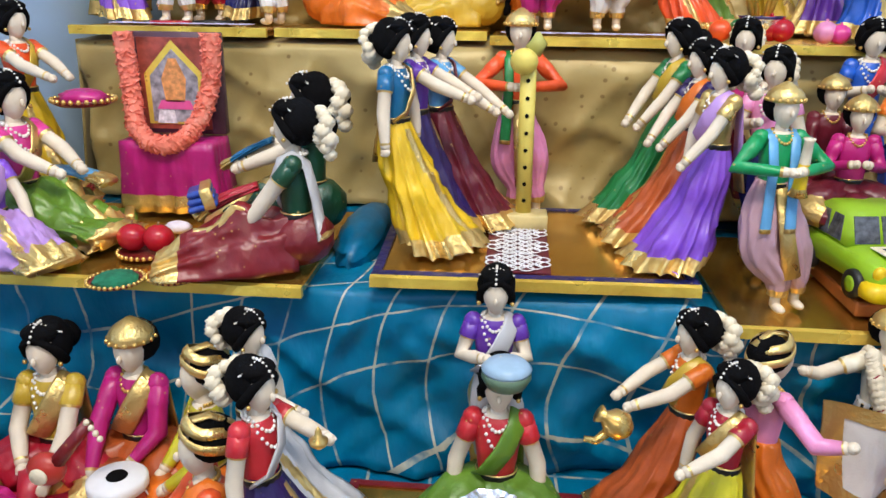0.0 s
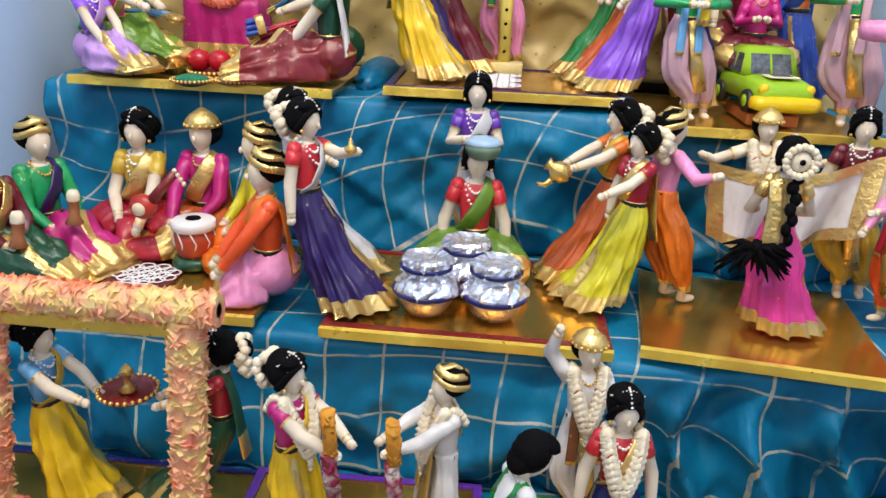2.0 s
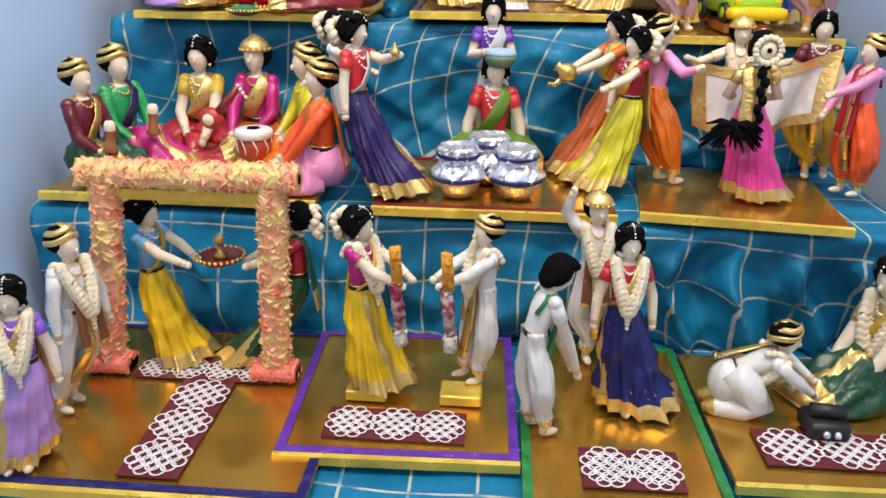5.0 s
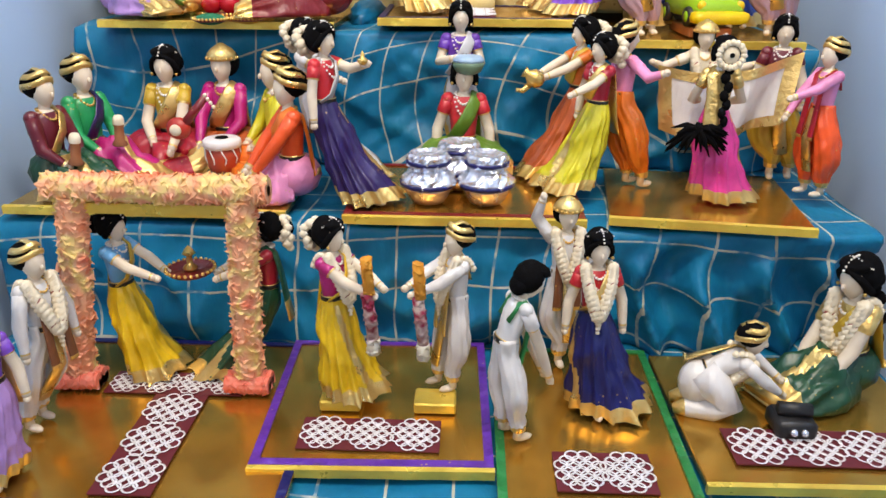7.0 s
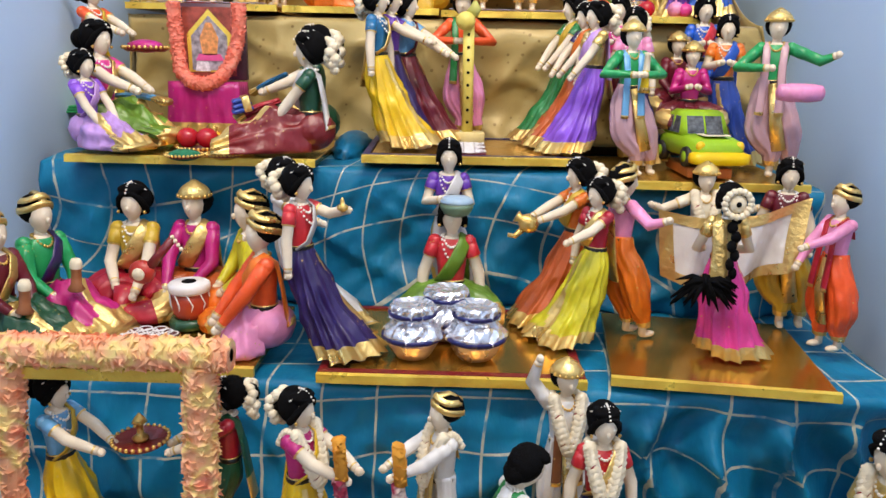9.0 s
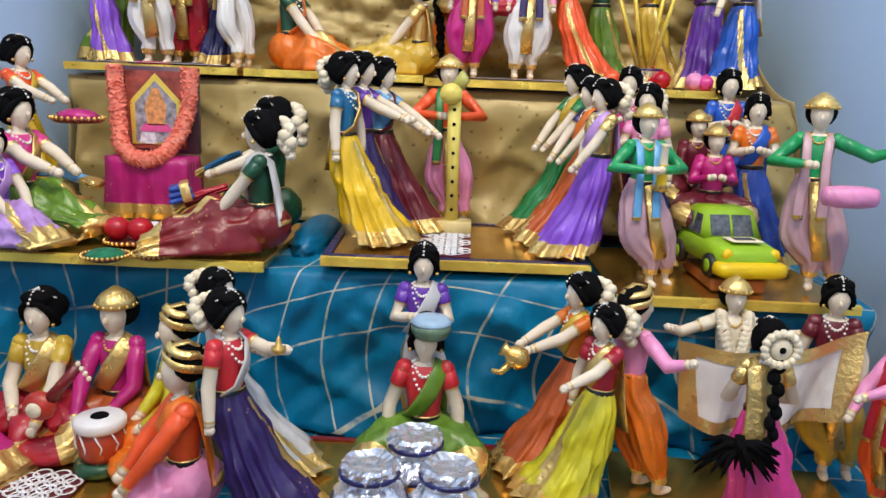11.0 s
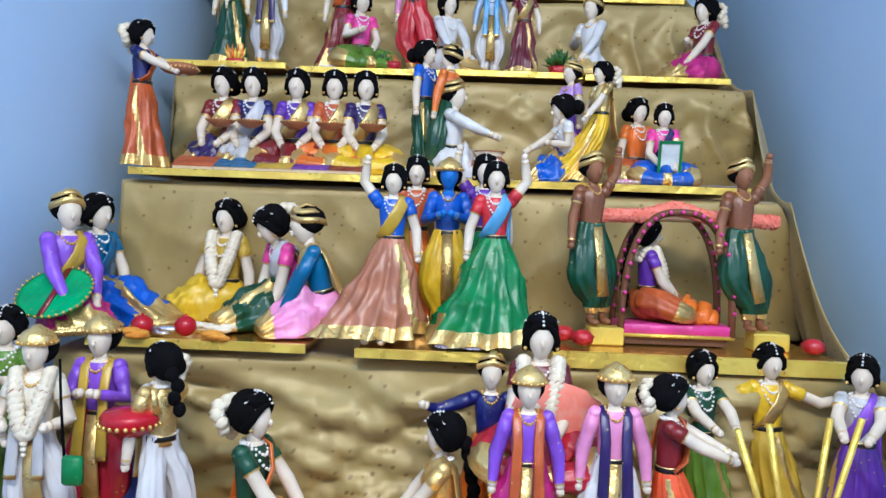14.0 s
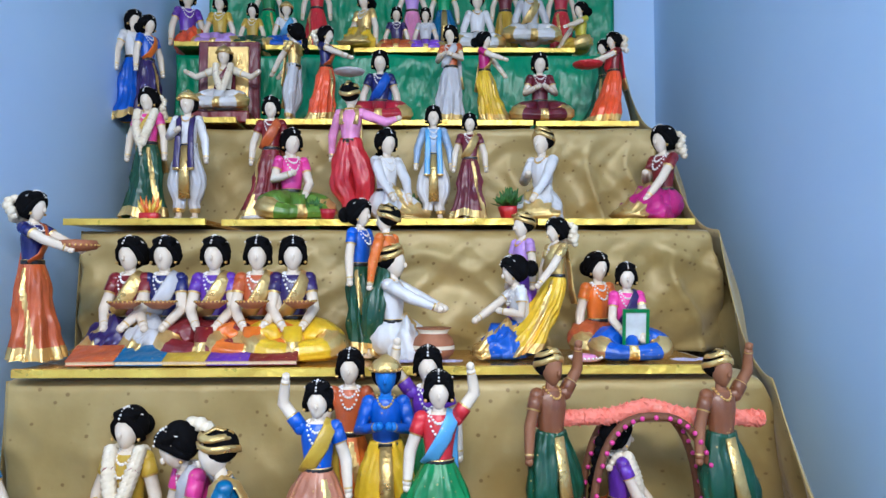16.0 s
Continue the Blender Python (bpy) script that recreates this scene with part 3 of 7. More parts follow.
def skirt(b, waist, hem_z, radius, ox, oy, mat, border, pleats=11, flat=0.86, seed=0.0):
    """A sari skirt: snug hips, knife pleats that open to a hem swept towards (ox, oy), gold border and a gold pleat fall."""
    n, rows = 96, 24
    rings, mats = [], []
    trail = math.atan2(oy, ox) if abs(ox) + abs(oy) > 0.05 else -1.6 + 0.5 * math.sin(seed * 5)
    for j in range(rows + 1):
        t = j / rows
        z = waist + (hem_z - waist) * t
        r = 0.062 + 0.02 * math.sin(math.pi * min(t * 1.9, 1.0)) + (radius - 0.062) * (t ** 1.05)
        q = t ** 1.5
        ring = []
        for k in range(n):
            a = 2 * math.pi * k / n
            along = math.cos(a - trail)
            u = pleats * a + 2.0 * t + seed + 1.8 * wave(math.cos(a) * 2, math.sin(a) * 2, seed)
            knife = 1 - 2 * abs(math.sin(u / 2)) ** 0.55
            # creases that run round the body from one hip to the far hem
            swag = 1 - 2 * abs(math.sin(7 * t + 1.6 * math.sin(a + seed) + seed)) ** 0.6
            fold = 0.15 * t ** 0.7 * knife + 0.075 * swag * math.sin(math.pi * t) + 0.17 * t * wave(math.cos(a) * 1.7 + seed, math.sin(a) * 1.7, t * 1.8) + 0.09 * wave(math.cos(a) * 4 + seed, math.sin(a) * 4, t * 5) * min(1, 3 * t)
            rr = r * (1 + fold) * (1 + 0.22 * q * along)
            lift = 0.05 * t * max(0.0, wave(math.cos(a) * 1.3, math.sin(a) * 1.3 + seed, 2.0)) + 0.02 * q * max(0.0, -along)
            ring.append((ox * q + rr * math.cos(a), oy * q + rr * flat * math.sin(a), z + lift))
        rings.append(ring)
        if j:
            mats.append(border if t > 0.88 or 0.80 < t < 0.83 else mat)
    first = len(b.f)
    b.rings(rings, mats, True, False)
    gold = b.slot(border)
    start = int(n * (0.60 + 0.2 * math.sin(seed * 3)))
    for j in range(2, rows):
        for k in range(5):
            b.m[first + j * n + (start + k + j // 2) % n] = gold
    # the underside and a thin turned-in hem
    last = rings[-1]
    inner = [((p[0] - ox) * 0.93 + ox, (p[1] - oy) * 0.93 + oy, p[2] + 0.012) for p in last]
    centre = [((p[0] - ox) * 0.1 + ox * 0.6, (p[1] - oy) * 0.1 + oy * 0.6, p[2] + 0.1) for p in last]
    b.rings([last, inner, centre], [border, mat], True, False)


def arm(b, s, kind, sleeve, skin, long):
    hand = REACH[kind] if isinstance(kind, str) else kind
    start = Vector((s * 0.083, 0.0, 0.205))
    end = Vector((s * hand[0], hand[1], hand[2]))
    reach = (end - start).length
    drop = max(0.0, 0.30 ** 2 - reach ** 2) ** 0.5 * 0.55
    mid = (start + end) / 2 + Vector((s * (0.35 * drop + 0.02), 0.25 * drop, -0.6 * drop if hand[2] < 0.3 else 0.0))
    if kind == "ring":
        mid = Vector((s * 0.20, -0.05, 0.09))
    pts = [start, start.lerp(mid, 0.45), start.lerp(mid, 0.5), mid, mid.lerp(end, 0.5), mid.lerp(end, 0.82), mid.lerp(end, 0.88), end]
    wide = 0.034 if long else 0.029
    rad = [0.036, 0.037, wide, wide, 0.026, 0.022, 0.023, 0.019]
    mats = [sleeve, CLOTH_GOLD if not long else sleeve, sleeve if long else skin, sleeve if long else skin, sleeve if long else skin, CLOTH_GOLD, skin]
    b.tube(pts, rad, mats, 10)
    b.ball(start, 0.038, sleeve, 10, 6)
    way = (end - mid).normalized()
    b.ball(end + way * 0.012, (0.02, 0.024, 0.022), skin, 8, 6)
    thumb = way.cross(Vector((0, 0, 1)))
    if thumb.length > 0.01:
        b.ball(end + way * 0.022 - thumb.normalized() * 0.012 * s, (0.009, 0.012, 0.009), skin, 6, 4)


def ring_beads(b, c, rx, rz, drop, mat, r, n=22, tilt=0.0):
    """A string of beads round the neck that hangs in front."""
    pts = []
    for k in range(n):
        a = 2 * math.pi * k / n
        front = max(0.0, -math.sin(a))
        pts.append((c[0] + rx * math.cos(a), c[1] + rz * math.sin(a) - 0.012 * front, c[2] - drop * front ** 1.3))
    b.beads(pts, r, mat, 6, 4)


def doll(x, y, top, yaw, lower, colour, blouse, label, sash="", hair="bun", arms=("down", "down"), hem=(0, 0), bend=0.0, garland=False, long=False,
         skin=None, lean=0.0, s=0.25, radius=0.17, border="gold", nod=0.0, belt=True, legs="cross"):
    """One cloth doll as one plain mesh: standing skirt, trousers, sitting or kneeling."""
    b = Build()
    skin = skin or SKIN
    low, up = cloth(colour), cloth(blouse)
    edge = cloth(border)
    seed = (x * 37 + y * 91) % 6
    if lower == "skirt":
        w = 0.585
        skirt(b, w + 0.02, 0.02, radius, hem[0], hem[1], low, edge, 11 if radius < 0.2 else 15, 0.86, seed)
        for k in (-1, 1):
            b.ball((hem[0] + 0.045 * k, hem[1] - radius * 0.55, 0.022), (0.026, 0.05, 0.022), skin, 8, 6)
    elif lower in ("trousers", "dhoti"):
        w = 0.57
        puff = 0.9 if lower == "trousers" else 0.68
        for k in (-1, 1):
            ox, oy = hem[0] + 0.055 * k, hem[1] + 0.02 * k
            pts = [(0.02 * k, 0, w + 0.02), (0.035 * k, 0, w - 0.07), (0.052 * k + ox * 0.2, oy * 0.3, 0.40), (0.058 * k + ox * 0.4, oy * 0.5, 0.28), (ox * 0.9, oy * 0.85, 0.16), (ox, oy, 0.10), (ox, oy, 0.07)]
            b.tube(pts, [0.055, 0.075 * puff, 0.085 * puff, 0.088 * puff, 0.066 * puff, 0.042, 0.036], [low] * 5 + [edge], 36, 1.0, True, 0.075, seed + k)
            b.tube([(ox, oy, 0.09), (ox, oy, 0.02)], [0.022, 0.024], skin, 8)
            b.ball((ox, oy - 0.03, 0.02), (0.024, 0.055, 0.02), skin, 8, 6)
        b.tube([(hem[0] * 0.1, -0.06, w), (hem[0] * 0.4, -0.085, 0.38), (hem[0] * 0.8, hem[1] - 0.07, 0.17)], [0.03, 0.036, 0.045], edge, 10, 0.4)
    elif lower == "sit":
        w = 0.20
        if legs == "cross":
            for k in (-1, 1):
                pts = [(0.03 * k, 0.02, 0.13), (0.12 * k, -0.06, 0.115), (0.19 * k, -0.13, 0.085), (0.15 * k, -0.21, 0.06), (0.03 * k, -0.23, 0.05), (-0.03 * k, -0.225, 0.045)]
                b.tube(pts, [0.10, 0.105, 0.082, 0.064, 0.05, 0.035], [low, low, edge, low, edge], 30, 0.85, True, 0.06, seed + k)
            b.ball((0, -0.01, 0.105), (0.13, 0.12, 0.105), low, 16, 8, 0.04)
            b.rings([[(0.05 * math.cos(a), -0.16 + 0.10 * math.sin(a) * (0.4 + t), 0.17 - 0.14 * t) for a in (2 * math.pi * k / 12 for k in range(12))] for t in (0, 0.5, 1)], [low, edge])
        else:
            dx, dy = legs
            n, rows = 40, 22
            rings, mats = [], []
            side = Vector((-dy, dx, 0)).normalized()
            for j in range(rows + 1):
                t = j / rows
                c = Vector((dx * t, dy * t, 0.0))
                wide = 0.10 + 0.05 * math.sin(math.pi * min(t * 1.1, 1)) + 0.05 * t * t
                tall = 0.17 * (1 - t) ** 0.9 + 0.06 + 0.06 * math.sin(math.pi * t) ** 2
                ring = []
                for k in range(n):
                    a = math.pi * k / (n - 1)
                    knife = 1 - 2 * abs(math.sin(6 * a + seed + 2 * t + 1.2 * wave(2 * math.cos(a), t * 3, seed))) ** 0.7
                    swag = 1 - 2 * abs(math.sin(9 * t + 2.0 * math.cos(a) + seed)) ** 0.6
                    q = 1 + 0.13 * t * knife + 0.06 * swag * math.sin(math.pi * t) + 0.22 * wave(3 * math.cos(a) + seed, t * 4, 1.0) + 0.10 * wave(8 * math.cos(a), t * 9, seed)
                    ring.append(c + side * (wide * q * math.cos(a)) + Vector((0, 0, 0.006 + tall * q * math.sin(a))))
                rings.append(ring)
                if j:
                    mats.append(edge if t > 0.84 else low)
            first = len(b.f)
            b.rings(rings, mats, True, True)
            for j in range(4, rows):
                for k in range(4):
                    b.m[first + j * n + (8 + k + j // 2 + int(seed * 2)) % (n - 1)] = b.slot(edge)
            b.ball((0, 0.012, 0.115), (0.115, 0.125, 0.112), low, 22, 10, 0.05)
    else:  # kneeling
        w = 0.24
        for k in (-1, 1):
            b.tube([(0.03 * k, 0.03, 0.26), (0.06 * k, -0.04, 0.19), (0.07 * k, -0.13, 0.07), (0.07 * k, -0.05, 0.05), (0.06 * k, 0.10, 0.04), (0.06 * k, 0.16, 0.03)], [0.085, 0.095, 0.075, 0.07, 0.05, 0.025], [low] * 4 + [edge], 14)
        b.ball((0, 0.04, 0.17), (0.11, 0.10, 0.13), low, 14, 8)
    # upper body
    b.at = Matrix.Translation((0, 0, w)) @ pose(0, 0, 0, bend, lean, 0)
    tube = []
    for z, rx, ry in ((-0.03, 0.066, 0.056), (0.02, 0.064, 0.054), (0.08, 0.07, 0.058), (0.15, 0.08, 0.062), (0.20, 0.078, 0.052), (0.225, 0.05, 0.04), (0.24, 0.026, 0.026)):
        tube.append([(rx * math.cos(a) * (1 + 0.05 * wave(3 * math.cos(a) + seed, 3 * math.sin(a), 25 * z)), ry * math.sin(a) * (1 + 0.05 * wave(3 * math.cos(a) + seed, 3 * math.sin(a), 25 * z)), z) for a in (2 * math.pi * k / 22 for k in range(22))])
    b.rings(tube, [up, up, up, up, up, skin])
    if belt:
        ring = [[(r * math.cos(a), 0.86 * r * math.sin(a), z) for a in (2 * math.pi * k / 18 for k in range(18))] for z, r in ((-0.012, 0.069), (-0.008, 0.073), (0.016, 0.073), (0.02, 0.069))]
        b.rings(ring, [CLOTH_GOLD, cloth("black"), CLOTH_GOLD], True, False)
    if sash and lower in ("skirt", "sit", "kneel"):
        m = cloth(sash)
        b.tube([(-0.06, -0.02, 0.0), (-0.03, -0.068, 0.04), (0.025, -0.075, 0.13), (0.06, -0.045, 0.205), (0.066, 0.0, 0.235), (0.062, 0.05, 0.20), (0.05, 0.075, 0.08), (0.05, 0.095, -0.08), (0.06, 0.115, -0.20 if lower == "skirt" else -0.06)],
               [0.034, 0.040, 0.040, 0.036, 0.034, 0.036, 0.042, 0.05, 0.055], [m] * 7 + [edge], 10, 0.22)
    elif sash:
        m = cloth(sash)
        for k in (-1, 1):
            b.tube([(0.05 * k, 0.055, 0.12), (0.052 * k, 0.03, 0.22), (0.052 * k, 0.0, 0.238), (0.05 * k, -0.045, 0.205), (0.046 * k, -0.073, 0.10), (0.05 * k, -0.085, -0.02), (0.055 * k, -0.10, -0.17 if lower != "sit" else -0.02), (0.056 * k, -0.10, -0.19 if lower != "sit" else -0.03)],
                   [0.022, 0.022, 0.022, 0.022, 0.023, 0.024, 0.026, 0.026], [m] * 6 + [edge], 8, 0.3)
    for k, kind in zip((-1, 1), arms):
        arm(b, k, kind, up, skin, long)
    ring_beads(b, (0, -0.005, 0.238), 0.042, 0.04, 0.05, PEARL if hair not in ("turban", "crown") else GOLD_BEAD, 0.0075, 22)
    if hair not in ("turban", "crown"):
        ring_beads(b, (0, -0.008, 0.234), 0.05, 0.055, 0.10, PEARL, 0.007, 26)
    if garland:
        for k in (-1, 1):
            for j in range(20):
                t = j / 19
                b.ball((k * (0.068 - 0.058 * t ** 1.5), -0.03 - 0.068 * math.sin(t * 1.5), 0.24 - 0.24 * t), 0.03 + 0.004 * math.sin(3 * j), PETAL if j % 10 != 6 else BEAD, 10, 7, 0.3)
            for j in range(5):
                b.ball((k * 0.062, 0.01 + 0.014 * j, 0.245 - 0.004 * j * j), 0.02, PETAL, 7, 5, 0.15)
        for j in range(4):
            b.ball((0, -0.105, -0.015 - 0.024 * j), 0.02 - 0.003 * j, PETAL, 7, 5, 0.15)
    # head
    b.at = b.at @ Matrix.Translation((0, 0, 0.236)) @ pose(0, 0, 0, nod, 0, 0) @ Matrix.Scale(1.26, 4)
    b.tube([(0, 0, -0.03), (0, -0.004, 0.03)], [0.023, 0.021], skin, 10)
    rings = []
    for t in range(11):
        z = t / 10
        r = max(0.06, math.sin(math.pi * (0.06 + 0.90 * z)) ** 0.6) * (0.80 + 0.28 * z)
        rings.append([(0.044 * r * math.cos(a), 0.051 * r * math.sin(a) - 0.014 + 0.014 * z, 0.012 + 0.128 * z) for a in (2 * math.pi * k / 14 for k in range(14))])
    b.rings(rings, skin)
    b.ball((0, -0.058, 0.062), (0.007, 0.008, 0.012), skin, 8, 6)
    if hair in ("bun", "flowers", "braid", "long", "ring"):
        b.ball((0, 0.022, 0.088), (0.058, 0.06, 0.07), HAIR, 18, 12, 0.02)
        b.ball((0, -0.019, 0.124), (0.043, 0.036, 0.03), HAIR, 16, 10)
        for k in (-1, 1):
            # two smooth wings of hair from the parting down to the ears
            b.tube([(0.003 * k, -0.052, 0.124), (0.022 * k, -0.047, 0.114), (0.039 * k, -0.031, 0.094), (0.046 * k, -0.012, 0.066), (0.046 * k, 0.01, 0.04)], [0.006, 0.009, 0.012, 0.014, 0.013], HAIR, 10, 1.0)
            b.ball((0.02 * k, -0.008, 0.13), (0.028, 0.042, 0.018), HAIR, 12, 8)
            b.ball((0.05 * k, -0.022, 0.044), 0.007, GOLD_BEAD, 6, 4)
        b.beads([(0, -0.062 + 0.010 * j, 0.122 + 0.034 * math.sin(min(j * 0.32, 1.57))) for j in range(7)], 0.0046, PEARL)
        b.beads([(0.053 * math.sin(a), 0.004 - 0.02 * math.cos(a), 0.156 - 0.03 * abs(math.sin(a)) ** 1.5) for a in (-1.4 + 0.2 * k for k in range(15))], 0.0028, PEARL)
    if hair == "short":
        b.ball((0, 0.02, 0.088), (0.059, 0.062, 0.07), HAIR, 18, 12, 0.03)
        b.ball((0, -0.006, 0.13), (0.048, 0.05, 0.026), HAIR, 14, 8, 0.05)
        b.ball((0, 0.04, 0.05), (0.05, 0.036, 0.05), HAIR, 14, 8, 0.03)
    if hair in ("bun", "flowers"):
        b.ball((0, 0.092, 0.075), (0.042, 0.036, 0.042), HAIR, 12, 8, 0.03)
    if hair == "flowers":
        for j in range(13):
            a = 2 * math.pi * j / 13
            b.ball((0.05 * math.cos(a), 0.088 + 0.012 * math.sin(3 * a), 0.07 + 0.05 * math.sin(a)), 0.021 + 0.004 * math.sin(7 * j + seed), PETAL, 10, 7, 0.35)
        for j in range(3):
            b.ball((0.042 + 0.006 * math.sin(5 * j + seed), 0.10 + 0.006 * math.cos(3 * j), 0.045 - 0.023 * j), 0.021 + 0.004 * math.sin(4 * j + seed), PETAL, 10, 7, 0.35)
    if hair in ("braid", "ring", "long"):
        k = 9 if hair != "long" else 4
        for j in range(k):
            b.ball((0.008 * (-1) ** j, 0.078 + 0.008 * min(j, 4), 0.05 - 0.04 * j), (0.026 - 0.0012 * j, 0.024, 0.028), HAIR, 10, 6, 0.05)
    if hair == "ring":
        b.ball((0, 0.10, 0.075), (0.04, 0.016, 0.04), PETAL, 10, 6, 0.1)
        b.ball((0, 0.117, 0.075), (0.012, 0.006, 0.012), HAIR, 8, 5)
        for j in range(16):
            a = 2 * math.pi * j / 16
            b.ball((0.056 * math.cos(a), 0.105, 0.075 + 0.056 * math.sin(a)), (0.016, 0.016, 0.016), PETAL, 7, 5, 0.2)
    if hair == "turban":
        b.ball((0, 0.02, 0.096), (0.057, 0.06, 0.056), HAIR, 18, 10)
        for lo, hi, r0, r1, tilt in ((0.084, 0.108, 0.0585, 0.0605, 0.028), (0.122, 0.142, 0.056, 0.043, 0.02)):
            band = []
            for z, r in ((lo, r0 - 0.003), (lo, r0), ((lo + hi) / 2, (r0 + r1) / 2 + 0.0025), (hi, r1), (hi, r1 - 0.004)):
                band.append([(r * math.cos(a), 0.016 + r * 1.07 * math.sin(a), z - tilt * math.sin(a) * 0.8 + 0.004 * math.sin(3 * a)) for a in (2 * math.pi * k / 22 for k in range(22))])
            b.rings(band, CLOTH_GOLD, True, False)
        b.tube([(0, -0.048, 0.112), (0.004, -0.03, 0.148), (0.006, 0.02, 0.158), (0.004, 0.07, 0.125)], [0.012, 0.014, 0.015, 0.014], CLOTH_GOLD, 8, 0.35)
    if hair == "crown":
        b.ball((0, 0.026, 0.085), (0.06, 0.052, 0.062), HAIR, 14, 8)
        rings = [[(r * math.cos(a), 0.002 + r * 1.05 * math.sin(a), z) for a in (2 * math.pi * k / 18 for k in range(18))] for z, r in ((0.096, 0.058), (0.106, 0.062), (0.122, 0.057), (0.138, 0.044), (0.15, 0.026), (0.162, 0.008))]
        b.rings(rings, CLOTH_GOLD)
        b.beads(loop_points(16, lambda a: (0.061 * math.cos(a), 0.002 + 0.064 * math.sin(a), 0.104)), 0.007, GOLD_BEAD)
    ob = thing("doll", b, label, "doll", "cloth dolls on the steps")
    ob.matrix_world = pose(x, y, top + 0.0025, 0, 0, yaw) @ Matrix.Scale(s, 4)
    # keep the size in the mesh itself, so that the weave has its real scale
    ob.data.transform(Matrix.Scale(s, 4))
    ob.matrix_world = pose(x, y, top + 0.0025, 0, 0, yaw)
    return ob


CLOTH_GOLD = cloth("gold")

# first step: the wedding scenes
doll(-0.338, 0.150, TOP[1], 20, "skirt", "lilac", "violet", "doll in lilac skirt, violet blouse, standing with white garland", sash='gold', garland=True, arms=('low', 'down'), radius=0.2, hem=(-0.1, 0.04), s=0.229)
doll(-0.335, 0.261, TOP[1], 70, "dhoti", "white", "white", "doll in white dhoti, white top, standing with white garland", sash='brown', hair='turban', garland=True, long=True, hem=(-0.05, 0.13), s=0.250)
doll(-0.296, 0.391, TOP[1], 75, "skirt", "yellow", "sky blue", "doll in yellow skirt, sky blue blouse, standing holding a plate", sash='mustard', hair='bun', arms=('fwd', 'fwd'), radius=0.19, hem=(0.03, -0.1), s=0.243)
doll(-0.095, 0.400, TOP[1], -75, "skirt", "dark green", "crimson", "doll in dark green skirt, crimson blouse, standing holding a plate", sash='dark green', hair='flowers', arms=('fwd', 'fwd'), radius=0.19, hem=(-0.08, -0.31), s=0.239)
doll(0.007, 0.327, TOP[1] + 0.018, 65, "skirt", "yellow", "magenta", "doll in yellow skirt, magenta blouse, standing on a gold block", sash='yellow', hair='flowers', garland=True, arms=('fwd', 'fwd'), radius=0.2, hem=(0.03, -0.06), s=0.243)
doll(0.163, 0.347, TOP[1] + 0.018, -65, "dhoti", "white", "white", "doll in white dhoti, white top, standing on a gold block", sash='gold', hair='turban', garland=True, arms=('fwd', 'fwd'), long=True, hem=(-0.02, -0.05), s=0.236)
doll(0.224, 0.263, TOP[1], 110, "dhoti", "white", "white", "doll in white dhoti, white blouse, standing bending forward", hair='short', arms=('reach', 'reach'), bend=18, nod=12, sash='green', hem=(-0.01, -0.04), s=0.240)
doll(0.313, 0.452, TOP[1], 10, "dhoti", "white", "white", "doll in white dhoti, white top, standing with white garland", sash='brown', hair='crown', garland=True, arms=('up', 'down'), long=True, hem=(0.05, -0.01), s=0.256)
doll(0.339, 0.338, TOP[1], 5, "skirt", "navy", "red", "doll in navy skirt, red blouse, standing with white garland", sash='gold', hair='bun', garland=True, radius=0.23, arms=('down', 'down'), hem=(0.08, -0.01), s=0.248)
doll(0.492, 0.337, TOP[1], 85, "kneel", "white", "white", "doll in white dhoti, white top, kneeling bowing to the floor", hair='turban', arms=((0.06, -0.26, 0.30), (0.05, -0.24, 0.33)), bend=60, nod=-50, sash='gold', garland=True, long=True, s=0.241)
doll(0.702, 0.392, TOP[1] + 0.002, -65, "sit", "dark green", "gold", "doll in dark green skirt, gold blouse, sitting with white garland", hair='braid', garland=True, legs=(-0.02, -0.4), arms=('reach', 'low'), sash='mustard', bend=10, s=0.330)

# second step: musicians, women with pots, cloth holders
doll(-0.469, 0.583, TOP[2], 70, "sit", "dark green", "maroon", "doll in dark green dhoti, maroon top, sitting playing a pipe", hair='turban', arms=('lap', 'lap'), long=True, legs=(0.1, -0.4), sash='gold', s=0.301)
doll(-0.446, 0.661, TOP[2], 60, "sit", "magenta", "bright green", "doll in magenta dhoti, bright green top, sitting playing a pipe", hair='turban', arms=('lap', 'lap'), long=True, legs=(0.08, -0.42), sash='indigo', s=0.319)
doll(-0.338, 0.741, TOP[2], 0, "sit", "crimson", "mustard", "doll in crimson skirt, mustard blouse, sitting playing a string instrument", arms=('lap', 'low'), sash='gold', s=0.330)
doll(-0.246, 0.757, TOP[2], -10, "sit", "rust", "magenta", "doll in rust dhoti, magenta top, sitting singing", hair='crown', arms=('low', 'lap'), long=True, sash='gold', s=0.330)
doll(-0.147, 0.710, TOP[2], -60, "sit", "orange", "lime", "doll in orange dhoti, lime top, sitting beating a drum", hair='turban', arms=('lap', 'lap'), long=True, legs='cross', s=0.324)
doll(-0.096, 0.587, TOP[2], -65, "sit", "pink", "bright orange", "doll in pink dhoti, bright orange top, sitting beside a drum", hair='turban', arms=('low', 'low'), long=True, legs=(-0.05, -0.22), sash='orange', s=0.316)
doll(-0.085, 0.685, TOP[2], 70, "skirt", "silver", "white", "doll in silver skirt, white blouse, standing with hair flowers", hair='flowers', arms=('fwd', 'down'), radius=0.19, hem=(0.11, -0.3), s=0.256)
